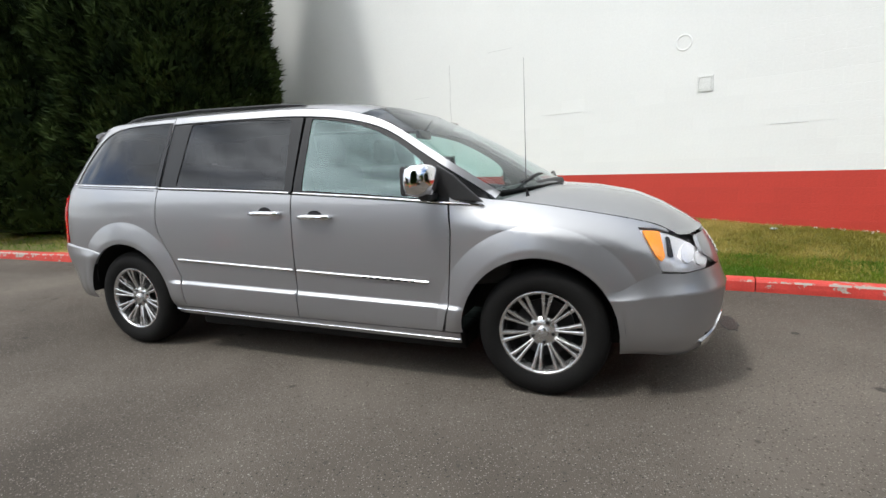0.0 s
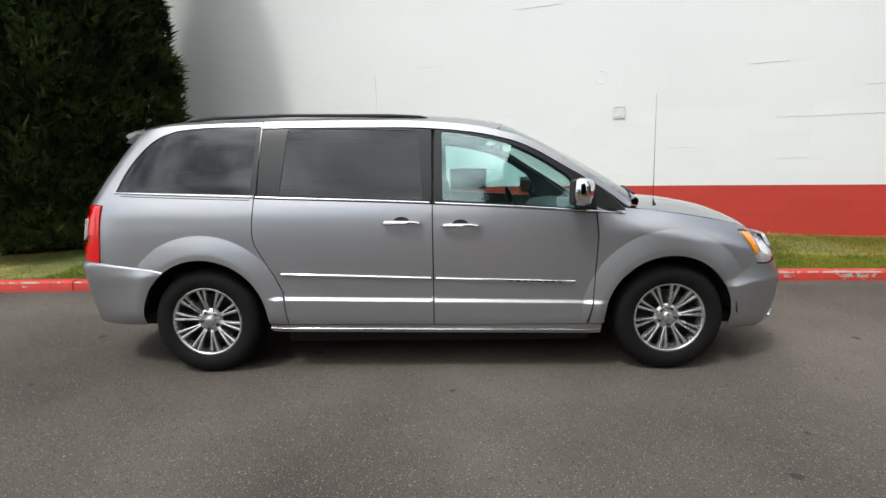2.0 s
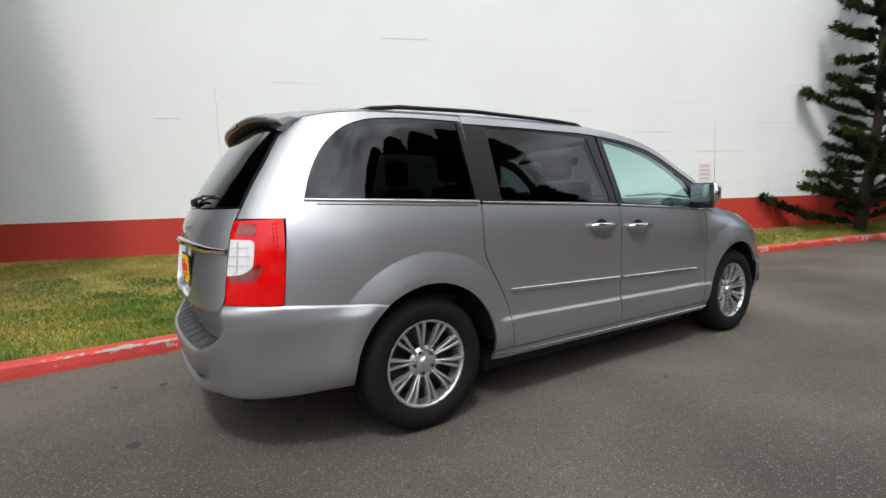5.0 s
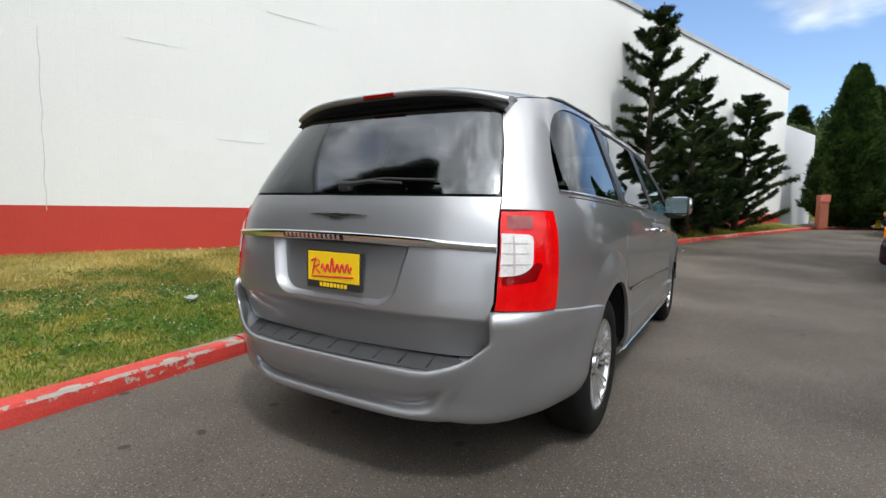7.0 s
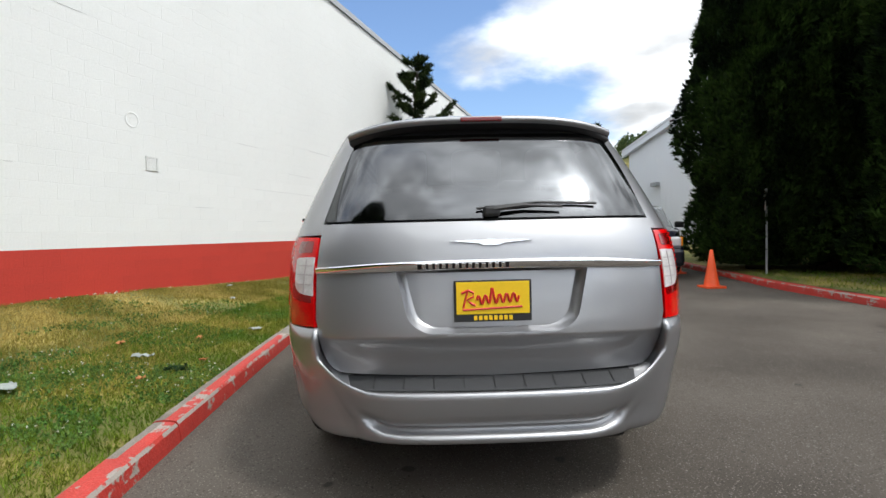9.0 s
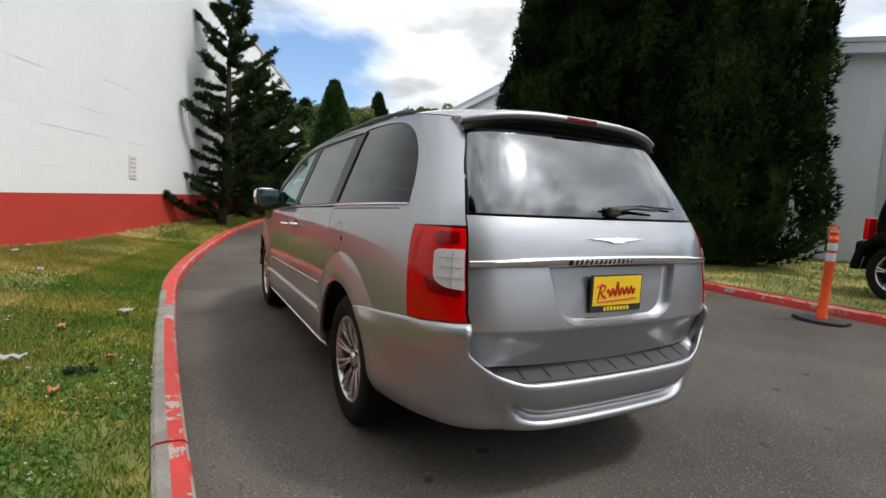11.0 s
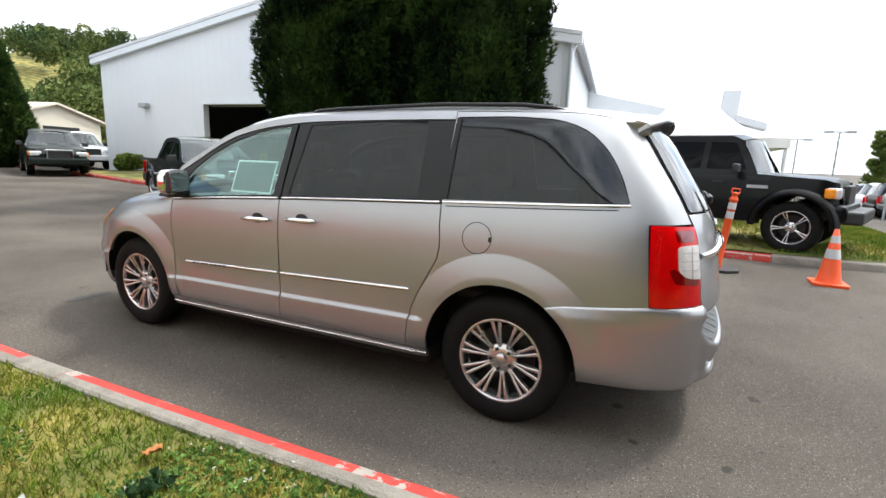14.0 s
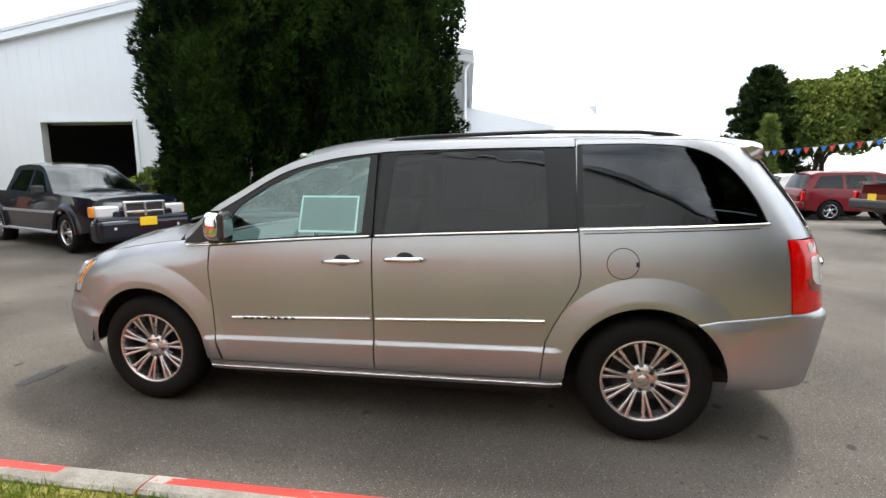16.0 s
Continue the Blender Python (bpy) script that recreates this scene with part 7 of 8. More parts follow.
    if plate:
        px = xf + 0.125 if skirt else xf + 0.09 if plate == "front" else xr_ - 0.085
        part("plate", box_bm((0.012, 0.31, 0.155), (px, 0, zb + 0.24 if plate == "front" else zb + 0.45), 0.004), M_YELLOW, root, "plain yellow plate")
    wm = None
    for ax, ar in arches:
        for sgn in (1, -1):
            mm = pose(ax, sgn * (w2 - 0.11), wr, 0, 20 * ax, 0 if sgn < 0 else 180)
            if wm is None:
                wm = alloy_wheel("wheel", wr, 0.24, wr * 0.64, spokes, sgn, mm, root, metal=rim)
            else:
                copy_thing(wm, mm)
    return root


M_HEAD = mat("far_head_lamp", (0.75, 0.76, 0.78), 0.12, 0.3, 0.1, 20, 60, coat=1)
P_NAVY = vpaint("dark_blue_paint", (0.006, 0.007, 0.014), 0, 0.9)
P_BLACK = vpaint("black_paint", (0.004, 0.004, 0.0045), 0, 0.15)
P_RED = vpaint("dark_red_paint", (0.16, 0.012, 0.018))
P_MAROON = vpaint("maroon_paint", (0.13, 0.018, 0.014))
P_WHITE = vpaint("white_paint", (0.75, 0.75, 0.75), 0.0)
P_GREY = vpaint("grey_paint", (0.05, 0.052, 0.055))
P_GREEN = vpaint("dark_green_paint", (0.012, 0.018, 0.015), 0, 0.2)


def heading(x, y, deg, z=None):
    return pose(x, y, gz(x, y) if z is None else z, 0, 0, deg)


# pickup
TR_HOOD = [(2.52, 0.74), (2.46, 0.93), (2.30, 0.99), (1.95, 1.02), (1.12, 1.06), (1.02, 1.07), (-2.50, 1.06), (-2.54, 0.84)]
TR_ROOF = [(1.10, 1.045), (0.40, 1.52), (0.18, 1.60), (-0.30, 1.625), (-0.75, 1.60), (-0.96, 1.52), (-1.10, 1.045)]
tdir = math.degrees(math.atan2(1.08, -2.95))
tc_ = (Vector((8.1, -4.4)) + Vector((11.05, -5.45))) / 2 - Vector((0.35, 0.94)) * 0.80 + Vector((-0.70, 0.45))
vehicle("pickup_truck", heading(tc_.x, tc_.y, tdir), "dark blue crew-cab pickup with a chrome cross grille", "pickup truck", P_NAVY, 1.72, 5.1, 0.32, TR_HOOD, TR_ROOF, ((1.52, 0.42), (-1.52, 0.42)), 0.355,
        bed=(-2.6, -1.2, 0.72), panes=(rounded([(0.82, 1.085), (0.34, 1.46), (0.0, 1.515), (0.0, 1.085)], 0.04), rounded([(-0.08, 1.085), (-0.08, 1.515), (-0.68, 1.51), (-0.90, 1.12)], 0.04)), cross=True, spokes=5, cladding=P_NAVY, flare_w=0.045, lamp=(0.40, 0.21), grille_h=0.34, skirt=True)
# black off-roader on the island
JP_HOOD = [(2.0, 0.85), (1.98, 1.12), (1.8, 1.17), (0.9, 1.22), (0.85, 1.22), (-2.0, 1.22), (-2.02, 0.8)]
JP_ROOF = [(0.92, 1.21), (0.62, 1.76), (0.45, 1.84), (-1.9, 1.85), (-2.0, 1.75), (-2.02, 1.21)]
jdir = math.degrees(math.atan2(0.95, -2.80))
jc = (Vector((-3.85, -6.05)) + Vector((-1.05, -7.0))) / 2 - Vector((0.32, 0.947)) * 0.82
jeep = vehicle("off_roader", heading(jc.x, jc.y, jdir, 0.12), "black four-door off-roader with a hard top, on the grass", "off-roader", P_BLACK, 1.80, 4.1, 0.45, JP_HOOD, JP_ROOF, ((1.475, 0.50), (-1.475, 0.50)), 0.41,
               panes=([(0.74, 1.28), (0.52, 1.72), (0.12, 1.74), (0.12, 1.28)], [(0.02, 1.28), (0.02, 1.74), (-0.80, 1.74), (-0.80, 1.28)], [(-0.92, 1.28), (-0.92, 1.74), (-1.86, 1.74), (-1.86, 1.28)]), front_chrome=False, cladding=P_BLACK, spokes=5, glass=M_BLACKPANE, plate="")
part("front_bar", box_bm((0.30, 1.62, 0.20), (2.18, 0, 0.62), 0.04), M_BLACK, jeep)
part("badge_strip", box_bm((0.30, 0.012, 0.05), (0.95, -0.905, 1.02)), M_GREYMETAL, jeep)
alloy_wheel("spare_wheel", 0.40, 0.22, 0.25, 5, 1, pose(-2.20, 0.1, 1.05, 0, 0, -90), jeep)
# estate far down the drive, with a white one behind it
SUV_HOOD = [(2.33, 0.72), (2.28, 0.95), (1.7, 1.02), (0.95, 1.08), (0.9, 1.08), (-2.28, 1.10), (-2.33, 0.8)]
SUV_ROOF = [(0.98, 1.06), (0.35, 1.60), (0.1, 1.68), (-1.75, 1.70), (-2.0, 1.62), (-2.22, 1.08)]
SUV_PANES = (rounded([(0.74, 1.10), (0.30, 1.53), (-0.02, 1.60), (-0.02, 1.12)], 0.04), rounded([(-0.10, 1.12), (-0.10, 1.60), (-0.95, 1.61), (-0.95, 1.13)], 0.04), rounded([(-1.03, 1.13), (-1.03, 1.61), (-1.70, 1.58), (-1.98, 1.15)], 0.05))
suv = lambda nm, m, lab, p, **k: vehicle(nm, m, lab, "estate car", p, 1.84, 4.66, 0.30, SUV_HOOD, SUV_ROOF, ((1.42, 0.41), (-1.42, 0.41)), 0.36, panes=SUV_PANES, **k)
suv("estate_car", heading(20.6, -7.6, 160), "dark green estate car parked at the end of the drive", P_GREEN, plate="")
suv("estate_car", heading(24.6, -10.6, 165), "white estate car half hidden behind another", P_WHITE, plate="")
# the car park: a row side by side
row_cols = (P_RED, P_WHITE, P_BLACK, P_WHITE, P_GREY, P_BLACK, P_WHITE, P_GREY)
labs = ("dark red estate car in the car park row", "white estate car in the car park row", "black estate car in the car park row", "white estate car in the car park row", "grey estate car in the car park row", "black estate car in the car park row", "white estate car in the car park row", "grey estate car in the car park row")
for k, (p, lb_) in enumerate(zip(row_cols, labs)):
    y = -16.6 - 2.14 * k
    suv("estate_car", heading(-12.5 - 0.02 * k, y, 180), lb_, p, group="car park row", plate="")
for k, (p, lb_) in enumerate(((P_GREY, "grey estate car in the second row"), (P_WHITE, "white estate car in the second row"), (P_BLACK, "black estate car in the second row"), (P_GREY, "grey estate car in the second row"))):
    suv("estate_car", heading(-2.0 - 3.0 * k, -40 - 1.5 * k, 85), lb_, p, group="second car row", plate="")
vehicle("pickup_truck", heading(-12.0, -10.2, 180), "maroon pickup with a yellow rear plate in the car park", "pickup truck", P_MAROON, 1.96, 5.7, 0.42, [(x * 1.11, z * 1.11) for x, z in TR_HOOD], [(x * 1.10, z * 1.12) for x, z in TR_ROOF], ((1.75, 0.45), (-1.75, 0.45)), 0.40,
        bed=(-2.7, -1.25, 0.76), panes=(rounded([(0.88, 1.22), (0.38, 1.64), (-0.02, 1.69), (-0.02, 1.22)], 0.04), rounded([(-0.10, 1.22), (-0.10, 1.69), (-0.74, 1.68), (-0.97, 1.26)], 0.04)), plate="rear")

# ---- car park lamps, bunting, far trees and hill ----
def street_lamp(x, y, h):
    root = thing("street_lamp", pose(x, y, gz(x, y)), "tall car park lamp with twin box heads", "street lamp", "car park lamps")
    part("pole", tube_bm([(0, 0, -0.5), (0, 0, h)], [0.10, 0.07], 8), M_GREYMETAL, root)
    part("arm", tube_bm([(-0.8, 0, h), (0.8, 0, h)], 0.05, 6), M_GREYMETAL, root)
    for s in (1, -1):
        part("lamp_head", box_bm((0.75, 0.4, 0.18), (0.85 * s, 0, h), 0.03), M_GREYMETAL, root)


for x, y, h in ((-14.4, -55.5, 6.5), (-11.6, -58, 5.9), (-24.5, -30.0, 7.4)):
    street_lamp(x, y, h)
bt = thing("bunting", pose(0, 0, 0), "string of red, white and blue pennants over the car park", "bunting")
A_, B_ = Vector((-9.8, -23.5, 2.35)), Vector((-22, -13.5, 4.6))
cord = [A_.lerp(B_, t) - Vector((0, 0, 0.5 * math.sin(math.pi * t))) for t in np.linspace(0, 1, 25)]
part("cord", tube_bm(cord, 0.012, 4), M_BLACK, bt)
for e_ in (A_, B_):
    part("mast", tube_bm([(e_.x, e_.y, gz(e_.x, e_.y) - 0.1), (e_.x, e_.y, e_.z + 0.1)], 0.05, 8), M_GREYMETAL, bt)
P_FLAG = [mat("pennant_red", (0.55, 0.03, 0.04), 0.7), mat("pennant_white", (0.75, 0.75, 0.75), 0.7), mat("pennant_blue", (0.03, 0.16, 0.50), 0.7)]
for k in range(52):
    t = (k + 0.5) / 52
    p = A_.lerp(B_, t) - Vector((0, 0, 0.5 * math.sin(math.pi * t)))
    d = (B_ - A_).normalized()
    bm = bmesh.new()
    tw_ = Vector((d.y, -d.x, 0)) * 0.06 * math.sin(k * 1.7)
    v = [bm.verts.new(q) for q in (p - d * 0.11, p + d * 0.11, p + tw_ + Vector((0, 0, -0.27)))]
    v2 = [bm.verts.new(q.co + Vector((d.y, -d.x, 0)) * 0.004) for q in v]
    bm.faces.new(v), bm.faces.new(v2[::-1])
    part("pennant", bm, P_FLAG[(0, 1, 2)[k % 3]], bt)
open_conifer("fir", (-19.2, -42.5, -1.2), 11.4, 5.0, 110, 110, 0.62, M_PINE, 91, "dark fir beyond the car park", bare=0.07, droop=0.42, bush=0.16)
open_conifer("young_tree", (-15.3, -31.1, -0.9), 6.0, 1.0, 50, 80, 0.26, M_LEAF, 92, "slender young tree in the car park", group="young trees")
open_conifer("young_tree", (-12.3, -35, -1.0), 5.0, 0.75, 44, 60, 0.28, M_LEAF, 95, "slender young tree in the car park", group="young trees")
for k, (x, y, h, r) in enumerate(((-24, -43, 10.5, 4.2), (-31, -40, 13.5, 5.2), (-38, -36, 13.0, 5.0), (-27, -48, 12, 4.5), (-46, -30, 13, 5))):
    broadleaf("broadleaf_tree", (x, y, -1.4), h, r, 8000, 0.40, M_LEAF, 100 + k, "large leafy green tree beyond the car park", group="car park trees")
# hill and its woods
hx_, hy_ = np.linspace(32, 150, 30), np.linspace(-75, 60, 40)
HX, HY = np.meshgrid(hx_, hy_, indexing="ij")
HILL_T = smooth_table([-75, -55, -40, -25, -10, 10, 60], [19.0, 18.5, 16.0, 13.0, 11.0, 10.0, 11.0])
HZ = 0.15 + HILL_T(HY) * sstep(34, 95, HX + 0.12 * HY)
hill = grid_obj("hillside", np.stack([HX, HY, HZ], -1), M_SOIL)
tagged(hill, "green wooded hillside behind the yard", "hill", kind="structure")


def hill_z(x, y):
    return 0.15 + float(HILL_T(y)) * float(sstep(34, 95, x + 0.12 * y))


rng = np.random.default_rng(7)
P_, D_, S_ = [], [], []
for k in range(230):
    x, y = rng.uniform(38, 120), rng.uniform(-70, 12)
    big = rng.uniform() < 0.55
    r, h = (rng.uniform(2.0, 3.6), rng.uniform(3.0, 6.5)) if big else (rng.uniform(1.2, 2.2), rng.uniform(1.5, 2.6))
    for j in range(5):
        c = np.array([x + rng.normal() * r * 0.45, y + rng.normal() * r * 0.45, hill_z(x, y) + h * rng.uniform(0.35, 0.85)])
        n = 190
        d = unit(rng.normal(size=(n, 3)))
        P_.append(c + d * r * 0.6 * rng.uniform(0.6, 1.05, n)[:, None])
        D_.append(d + (0, 0, 0.4))
        S_.append(np.full(n, 0.40))
woods = foliage("hill_woods", np.concatenate(P_), np.concatenate(D_), np.concatenate(S_) * rng.uniform(0.6, 1.3, sum(len(s) for s in S_)), "leaf", M_LEAF2, None, 8)
tagged(woods, "mixed green trees and scrub over the hillside", "woods", kind="stuff")
for k, (x, y, h) in enumerate(((82, -16, 6.5), (88, -9, 6), (90, -24, 7), (78, 2, 6), (96, -34, 7.5), (86, 10, 6))):
    dense_conifer("far_fir", (x, y, hill_z(x, y)), h, 1.9, 0.5, 1500, 0.9, M_PINE, 120 + k, "tall dark fir on the hillside", kind="cone", group="firs on the hill")
# small cream shed and the far end of the wall's building
shed = thing("shed", pose(33.5, -14.0, gz(30, -12), 0, 0, -70), "low cream shed with a black panel as its shaded doorway", "shed")
M_CREAM = mat("cream_boards", (0.55, 0.50, 0.40), 0.7, 0, 0.06, 1, 30)
part("wall", prism_bm([(-3.5, 0), (3.5, 0), (3.5, 2.5), (0, 3.4), (-3.5, 2.5)], -0.1, 0.1, "y"), M_CREAM, shed)
part("wall", box_bm((0.2, 6, 2.5), (-3.4, 3.1, 1.25)), M_CREAM, shed)
part("wall", box_bm((0.2, 6, 2.5), (3.4, 3.1, 1.25)), M_CREAM, shed)
for s in (1, -1):
    part("roof", prism_bm([(0, 3.42), (s * 3.9, 2.42), (s * 3.9, 2.55), (0, 3.55)], -0.4, 6.4, "y"), M_CREAM, shed)
# near-black panel on the solid wall stands for the open doorway's shade
part("open_door", box_bm((2.6, 0.05, 2.1), (0.4, -0.13, 1.05)), M_DARK, shed)
wb = thing("white_building", pose(0, 0, 0), "lower white block beyond the tall wall", "building")
part("wall", prism_bm([(wall_pt(s, 0, d).x, wall_pt(s, 0, d).y) for s, d in ((20.4, -0.35), (26.5, -0.35), (26.5, -5), (20.4, -5))], 0.0, 5.4), M_WHITEMETAL, wb)


# ---- grass, clover, litter ----
def on_sheet(rows, n, rng, u0, u1, v0=0.0, v1=1.0):
    """Places on a sheet of points between shares u0..u1 and v0..v1 of its two directions."""
    nr, nc = rows.shape[:2]
    u, v = rng.uniform(u0, u1, n) * (nr - 1), rng.uniform(v0, v1, n) * (nc - 1)
    i, j = np.minimum(u.astype(int), nr - 2), np.minimum(v.astype(int), nc - 2)
    a, b = (u - i)[:, None], (v - j)[:, None]
    return rows[i, j] * (1 - a) * (1 - b) + rows[i + 1, j] * a * (1 - b) + rows[i, j + 1] * (1 - a) * b + rows[i + 1, j + 1] * a * b


rng = np.random.default_rng(21)
share = lambda x: (x + 40) / 63.5
green = np.concatenate([on_sheet(LAWN, 52000, rng, share(-5.0), share(6.5), 0.0, 0.34), on_sheet(LAWN, 22000, rng, share(-14), share(22), 0.01, 0.6), on_sheet(ISLAND, 45000, rng, 0.25, 1.0, 0.0, 1.0)])
dry = np.concatenate([on_sheet(LAWN, 80000, rng, share(-5.0), share(6.5), 0.14, 1.0), on_sheet(LAWN, 45000, rng, share(-5.0), share(6.5), 0.34, 0.92), on_sheet(LAWN, 20000, rng, share(-14), share(22), 0.3, 1.0)])
keep = np.array([noise.noise((p[0] * 0.7, p[1] * 0.9, 5.0)) for p in dry]) + rng.normal(scale=0.25, size=len(dry)) > -0.25
dry = dry[keep]
for nm, P_, m_, sz0, lab in (("grass", green, M_GRASS, 0.042, "short mown green grass"), ("dry_grass", dry, M_DRYGRASS, 0.040, "dry straw-coloured grass towards the wall")):
    up = np.tile([0, 0, 1.0], (len(P_), 1)) + rng.normal(scale=0.5, size=(len(P_), 3))
    far_ = np.hypot(P_[:, 0] - 0.0, P_[:, 1] - 2.5) > 7
    sz = rng.uniform(0.6, 1.3, len(P_)) * np.where(far_, sz0 * 1.6, sz0)
    tagged(foliage(nm, P_, up, sz, "grass", m_, None, 22), lab, "grass", kind="stuff")
# clover leaves and heads in drifts beside the kerb
cl, hd = [], []
for cx_, cv, n in ((-1.9, 0.30, 420), (-0.9, 0.22, 480), (-1.2, 0.45, 260), (0.6, 0.35, 260), (-2.6, 0.35, 300), (2.0, 0.3, 160), (-3.4, 0.4, 220), (1.2, 0.7, 120)):
    p = on_sheet(LAWN, n * 11, rng, share(cx_ - 0.9), share(cx_ + 0.9), max(cv - 0.24, 0), cv + 0.24)
    dens = np.array([noise.noise((q[0] * 2.1, q[1] * 2.6, 3.0)) for q in p]) - 1.3 * np.abs(p[:, 0] - cx_) ** 2
    p = p[dens + rng.normal(scale=0.12, size=len(p)) > -0.15]
    cl.append(p)
    hd.append(p[:: 24 if cx_ == -0.9 or cx_ == -1.9 else 90])
cl, hd = np.concatenate(cl), np.concatenate(hd)
M_CLOVERLEAF = leaf_mat("clover_leaves", (0.060, 0.145, 0.026), (0.115, 0.21, 0.048), scale=3)
tagged(foliage("clover", cl + (0, 0, 0.012), np.tile([0, 0, 1.0], (len(cl), 1)) + rng.normal(scale=0.8, size=(len(cl), 3)), rng.uniform(0.020, 0.034, len(cl)), "leaf", M_CLOVERLEAF, None, 23), "low clover in drifts through the lawn", "clover", kind="stuff")
tagged(foliage("clover_heads", np.concatenate([hd + (0, 0, 0.05)] * 2), rng.normal(size=(len(hd) * 2, 3)), np.full(len(hd) * 2, 0.0115), "leaf", M_CLOVER, None, 24), "white clover heads scattered over the grass", "flowers", kind="stuff")
# dry edge and chips at the wall's foot
ch = on_sheet(LAWN, 70, rng, share(0), share(9), 0.93, 0.985)
M_CHIP = mat("paint_chip", (0.66, 0.63, 0.60), 0.8, 0, 0.15)
tagged(foliage("paint_chips", ch + (0, 0, 0.015), np.tile([0, 0, 1.0], (len(ch), 1)) + rng.normal(scale=0.8, size=(len(ch), 3)), rng.uniform(0.015, 0.045, len(ch)), "leaf", M_CHIP, None, 25), "pale paint chips along the foot of the wall", "debris", kind="stuff")


def scrap(name, x, y, z, w, h, material, label, cat, seed):
    """A crumpled sheet lying on the ground."""
    r = random.Random(seed)
    rows = [[(w * (i / 5 - 0.5) + r.uniform(-0.006, 0.006), h * (j / 5 - 0.5) + r.uniform(-0.006, 0.006), 0.012 + r.uniform(0, 0.03)) for j in range(6)] for i in range(6)]
    o = grid_obj(name, rows, material)
    o.matrix_world = pose(x, y, z, 0, 0, r.uniform(0, 180))
    sol = o.modifiers.new("thickness", "SOLIDIFY")
    sol.thickness = 0.002
    tagged(o, label, cat, "litter")


def lawn_z(x, y):
    i = int(np.clip(np.searchsorted(lx, x), 1, len(lx) - 1))
    col = LAWN[i]
    return float(np.interp(y, col[:, 1], col[:, 2]))


for k, (x, y, w, h) in enumerate(((0.87, 2.17, 0.11, 0.09), (-0.42, 2.62, 0.16, 0.06), (2.6, 3.1, 0.07, 0.06), (-1.32, 2.95, 0.12, 0.10), (3.6, 3.55, 0.08, 0.05))):
    scrap("paper_scrap", x, y, lawn_z(x, y) + 0.03, w, h, M_PAPER, "crumpled white paper scrap on the grass", "litter", k)
M_DRYLEAF = mat("dry_leaf", (0.42, 0.16, 0.05), 0.7, 0, 0.2)
for k, (x, y) in enumerate(((-0.44, 2.12), (-1.0, 2.3), (0.3, 2.5), (-0.1, 3.0))):
    scrap("dry_leaf", x, y, lawn_z(x, y) + 0.03, 0.07, 0.045, M_DRYLEAF, "dry orange leaf on the grass", "leaf", 20 + k)
tuft = on_sheet(LAWN, 70, rng, share(-0.66), share(-0.58), 0.08, 0.12)
tagged(foliage("weed_tuft", tuft, np.tile([0, 0, 1.0], (70, 1)) + rng.normal(scale=0.7, size=(70, 3)), rng.uniform(0.04, 0.075, 70), "leaf", leaf_mat("dark_weed", (0.02, 0.05, 0.02), (0.03, 0.07, 0.025)), None, 27), "dark green weed tuft by the kerb", "weed")
for k, (x, y) in enumerate(((9.5, -0.4), (-8.6, -7.4))):
    scrap("paper_scrap", x, y, gz(x, y) + 0.0, 0.08, 0.04, M_PAPER, "small white scrap on the asphalt", "litter", 40 + k)

# damp patch before the van's nose
rs = random.Random(9)
ring = [(math.cos(a) * 0.075 * rs.uniform(0.75, 1.15), math.sin(a) * 0.21 * rs.uniform(0.8, 1.15)) for a in np.linspace(0, math.tau, 29)[:-1]]
M_DAMP = mat("damp_asphalt", (0.030, 0.027, 0.024), 0.55, 0, 0.3, 6, 120, bump=0.4, bump_scale=170, spec=0.3)
damp = raw("damp_patch", [(2.68 + x * f, 0.71 + y * f - 0.12 * x, gz(2.68, 0.71) + h) for f, h in ((1.0, 0.0005), (0.93, 0.004)) for x, y in ring], [tuple(range(28, 56))] + [(i, (i + 1) % 28, 28 + (i + 1) % 28, 28 + i) for i in range(28)], M_DAMP)
tagged(damp, "dark damp patch on the asphalt", "stain")

# ---- blocks of the wall, last ----
def block_mesh(name, w, h):
    """One painted block face with soft edges."""
    me = bpy.data.meshes.new(name)
    a, b, e, d = w / 2, h / 2, 0.0025, 0.0009
    v = [(-a, d, -b), (a, d, -b), (a, d, b), (-a, d, b), (-a + e, 0, -b + e), (a - e, 0, -b + e), (a - e, 0, b - e), (-a + e, 0, b - e)]
    f = [(4, 5, 6, 7), (0, 1, 5, 4), (1, 2, 6, 5), (2, 3, 7, 6), (3, 0, 4, 7)]
    me.from_pydata(v, [], f)
    return me


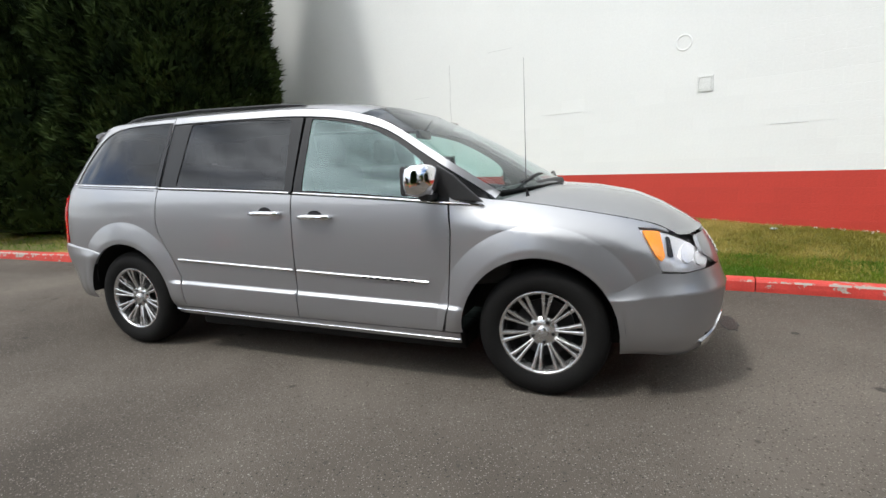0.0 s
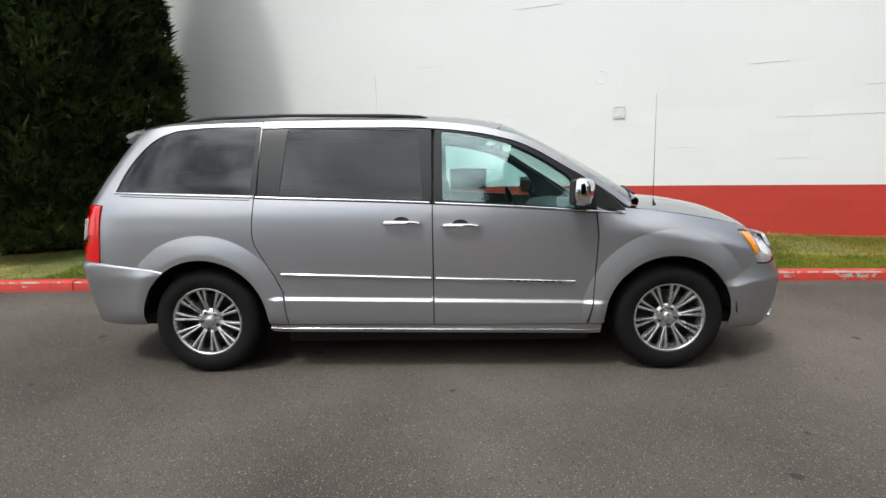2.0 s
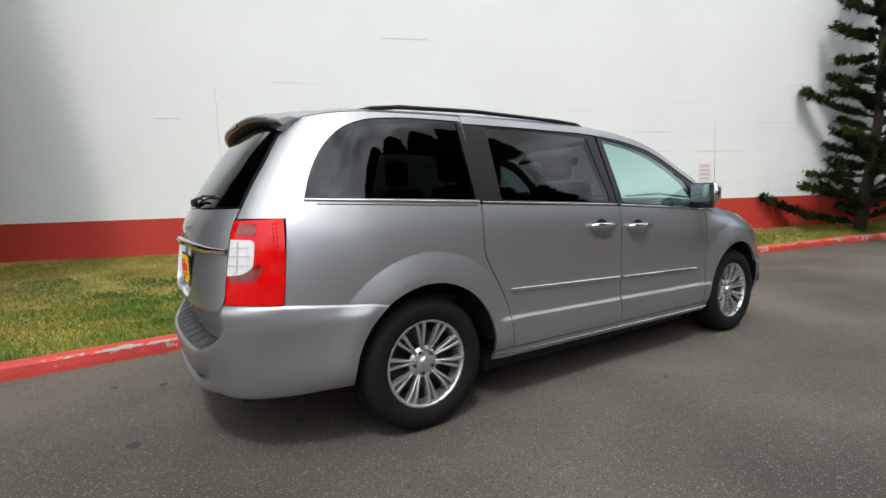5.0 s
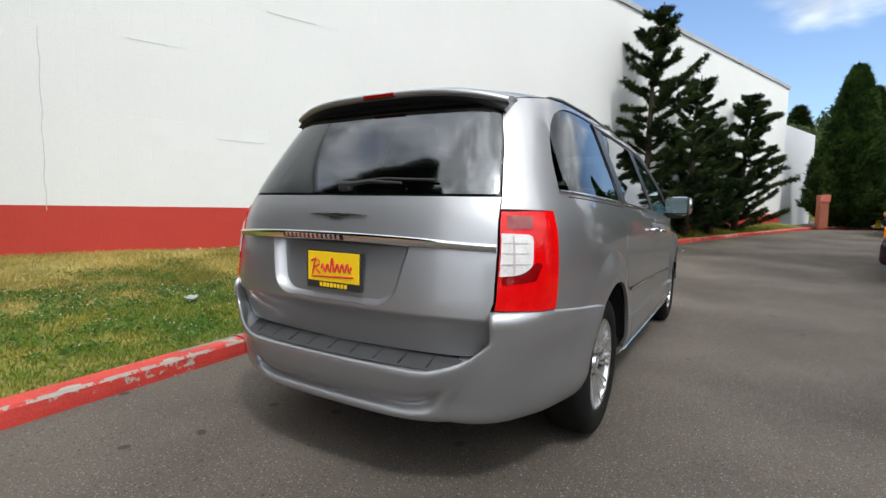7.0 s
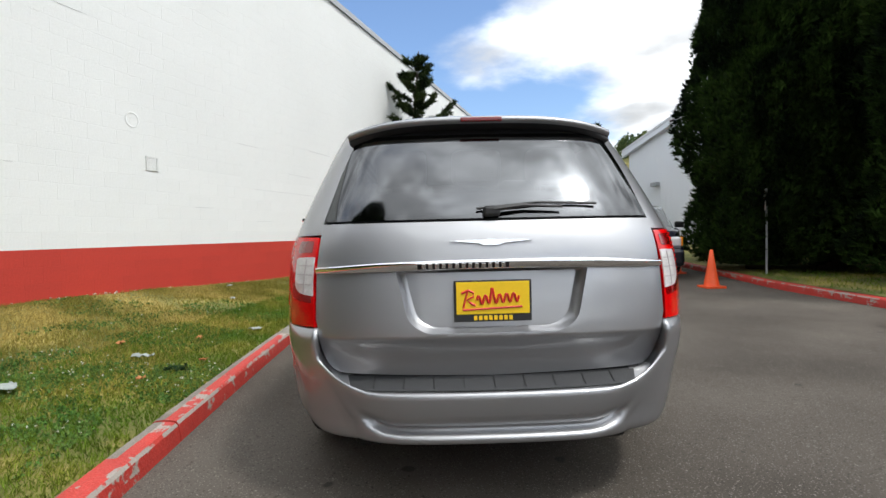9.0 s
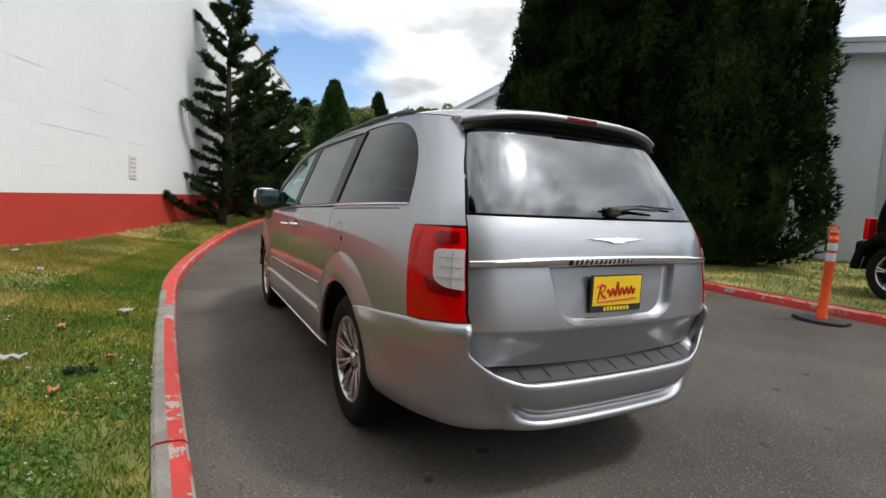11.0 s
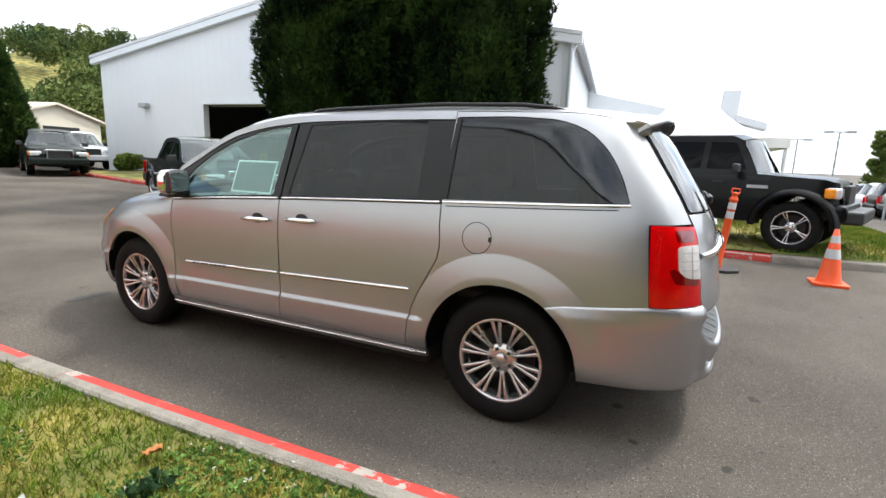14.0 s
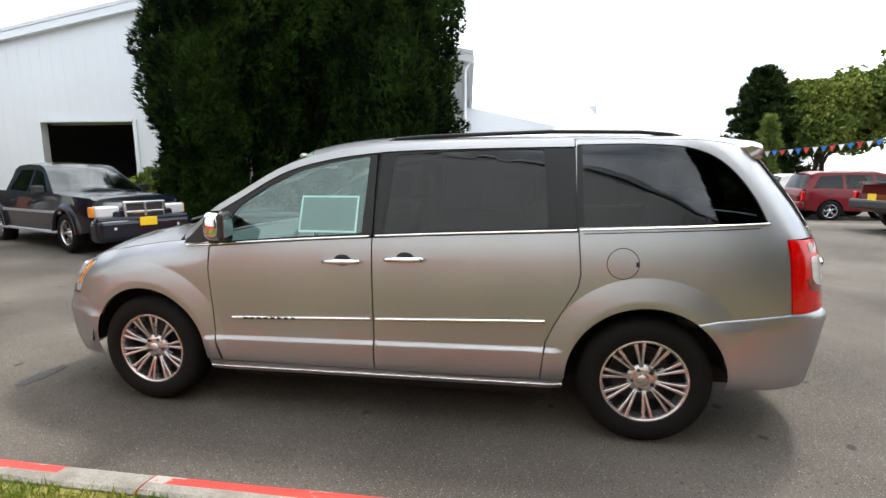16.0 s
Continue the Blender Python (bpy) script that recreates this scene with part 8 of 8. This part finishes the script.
white_block, red_block = block_mesh("white_block", 0.398, 0.1985), block_mesh("red_block", 0.398, 0.1985)
white_block.materials.append(M_WALLW)
red_block.materials.append(M_WALLR)
rw = random.Random(3)
rest = {0: ([], []), 1: ([], [])}
made = 0
turn_m = pose(0, 0, 0, 0, 0, -19.7)
for row in range(0, 33):
    zc = BAND_TOP - 0.9 + 0.2 * row
    if zc + 0.1 > WALL_TOP - 0.02:
        break
    red = zc < BAND_TOP
    for c in range(int((W1 - W0) / 0.4)):
        s = W0 + 0.2 + 0.4 * c + (0.2 if row % 2 else 0)
        if s + 0.2 > W1:
            continue
        proud = rw.uniform(0, 0.0006)
        if 1 <= row <= 10 and -5.6 < s < 6.4 and made < 300:
            o = new("block", red_block if red else white_block)
            o.parent = wall_root
            o.matrix_local = Matrix.Translation(wall_pt(s, zc, proud)) @ turn_m
            made += 1
            continue
        vs, fs = rest[0 if red else 1]
        k = len(vs)
        for p in (red_block if red else white_block).vertices:
            q = WALL_P + WALL_U * (s + p.co.x) - WALL_N * (p.co.y - proud)
            vs.append((q.x, q.y, zc + p.co.z))
        fs += [tuple(k + i for i in f.vertices) for f in white_block.polygons]
for i, nm, mt in ((0, "red_blocks", M_WALLR), (1, "white_blocks", M_WALLW)):
    o = raw(nm, rest[i][0], rest[i][1], mt, wall_root)
    o["kind"] = "stuff"
# open joints: thin dark cracks along the courses
M_CRACK = mat("open_joint", (0.56, 0.56, 0.55), 0.9, 0, 0.3, 8, 60)
for s, z, ln in ((0.9, 2.06, 1.9), (3.0, 2.06, 1.2), (1.4, 2.46, 0.8), (-4.4, 2.06, 0.7), (2.2, 3.06, 0.9), (-5.6, 3.26, 0.5), (-0.2, 2.86, 0.5), (4.4, 2.66, 1.0), (-1.3, 1.66, 0.4), (0.2, 1.46, 0.4), (1.7, 1.46, 0.3), (-3.6, 4.06, 0.8), (5.4, 3.46, 1.3), (-7.5, 2.66, 0.4)):
    c = Matrix.Translation(wall_pt(s, z, 0.0025)) @ turn_m
    o = part("open_joint", box_bm((ln, 0.004, 0.004), (0, 0, 0)), M_CRACK, wall_root)
    o.matrix_local = c
o = part("wall_crack", tube_bm([wall_pt(-6.75 + 0.01 * math.sin(k * 2.3), 1.0 + 0.2 * k, 0.002) for k in range(12)], 0.004, 4), M_CRACK, wall_root)
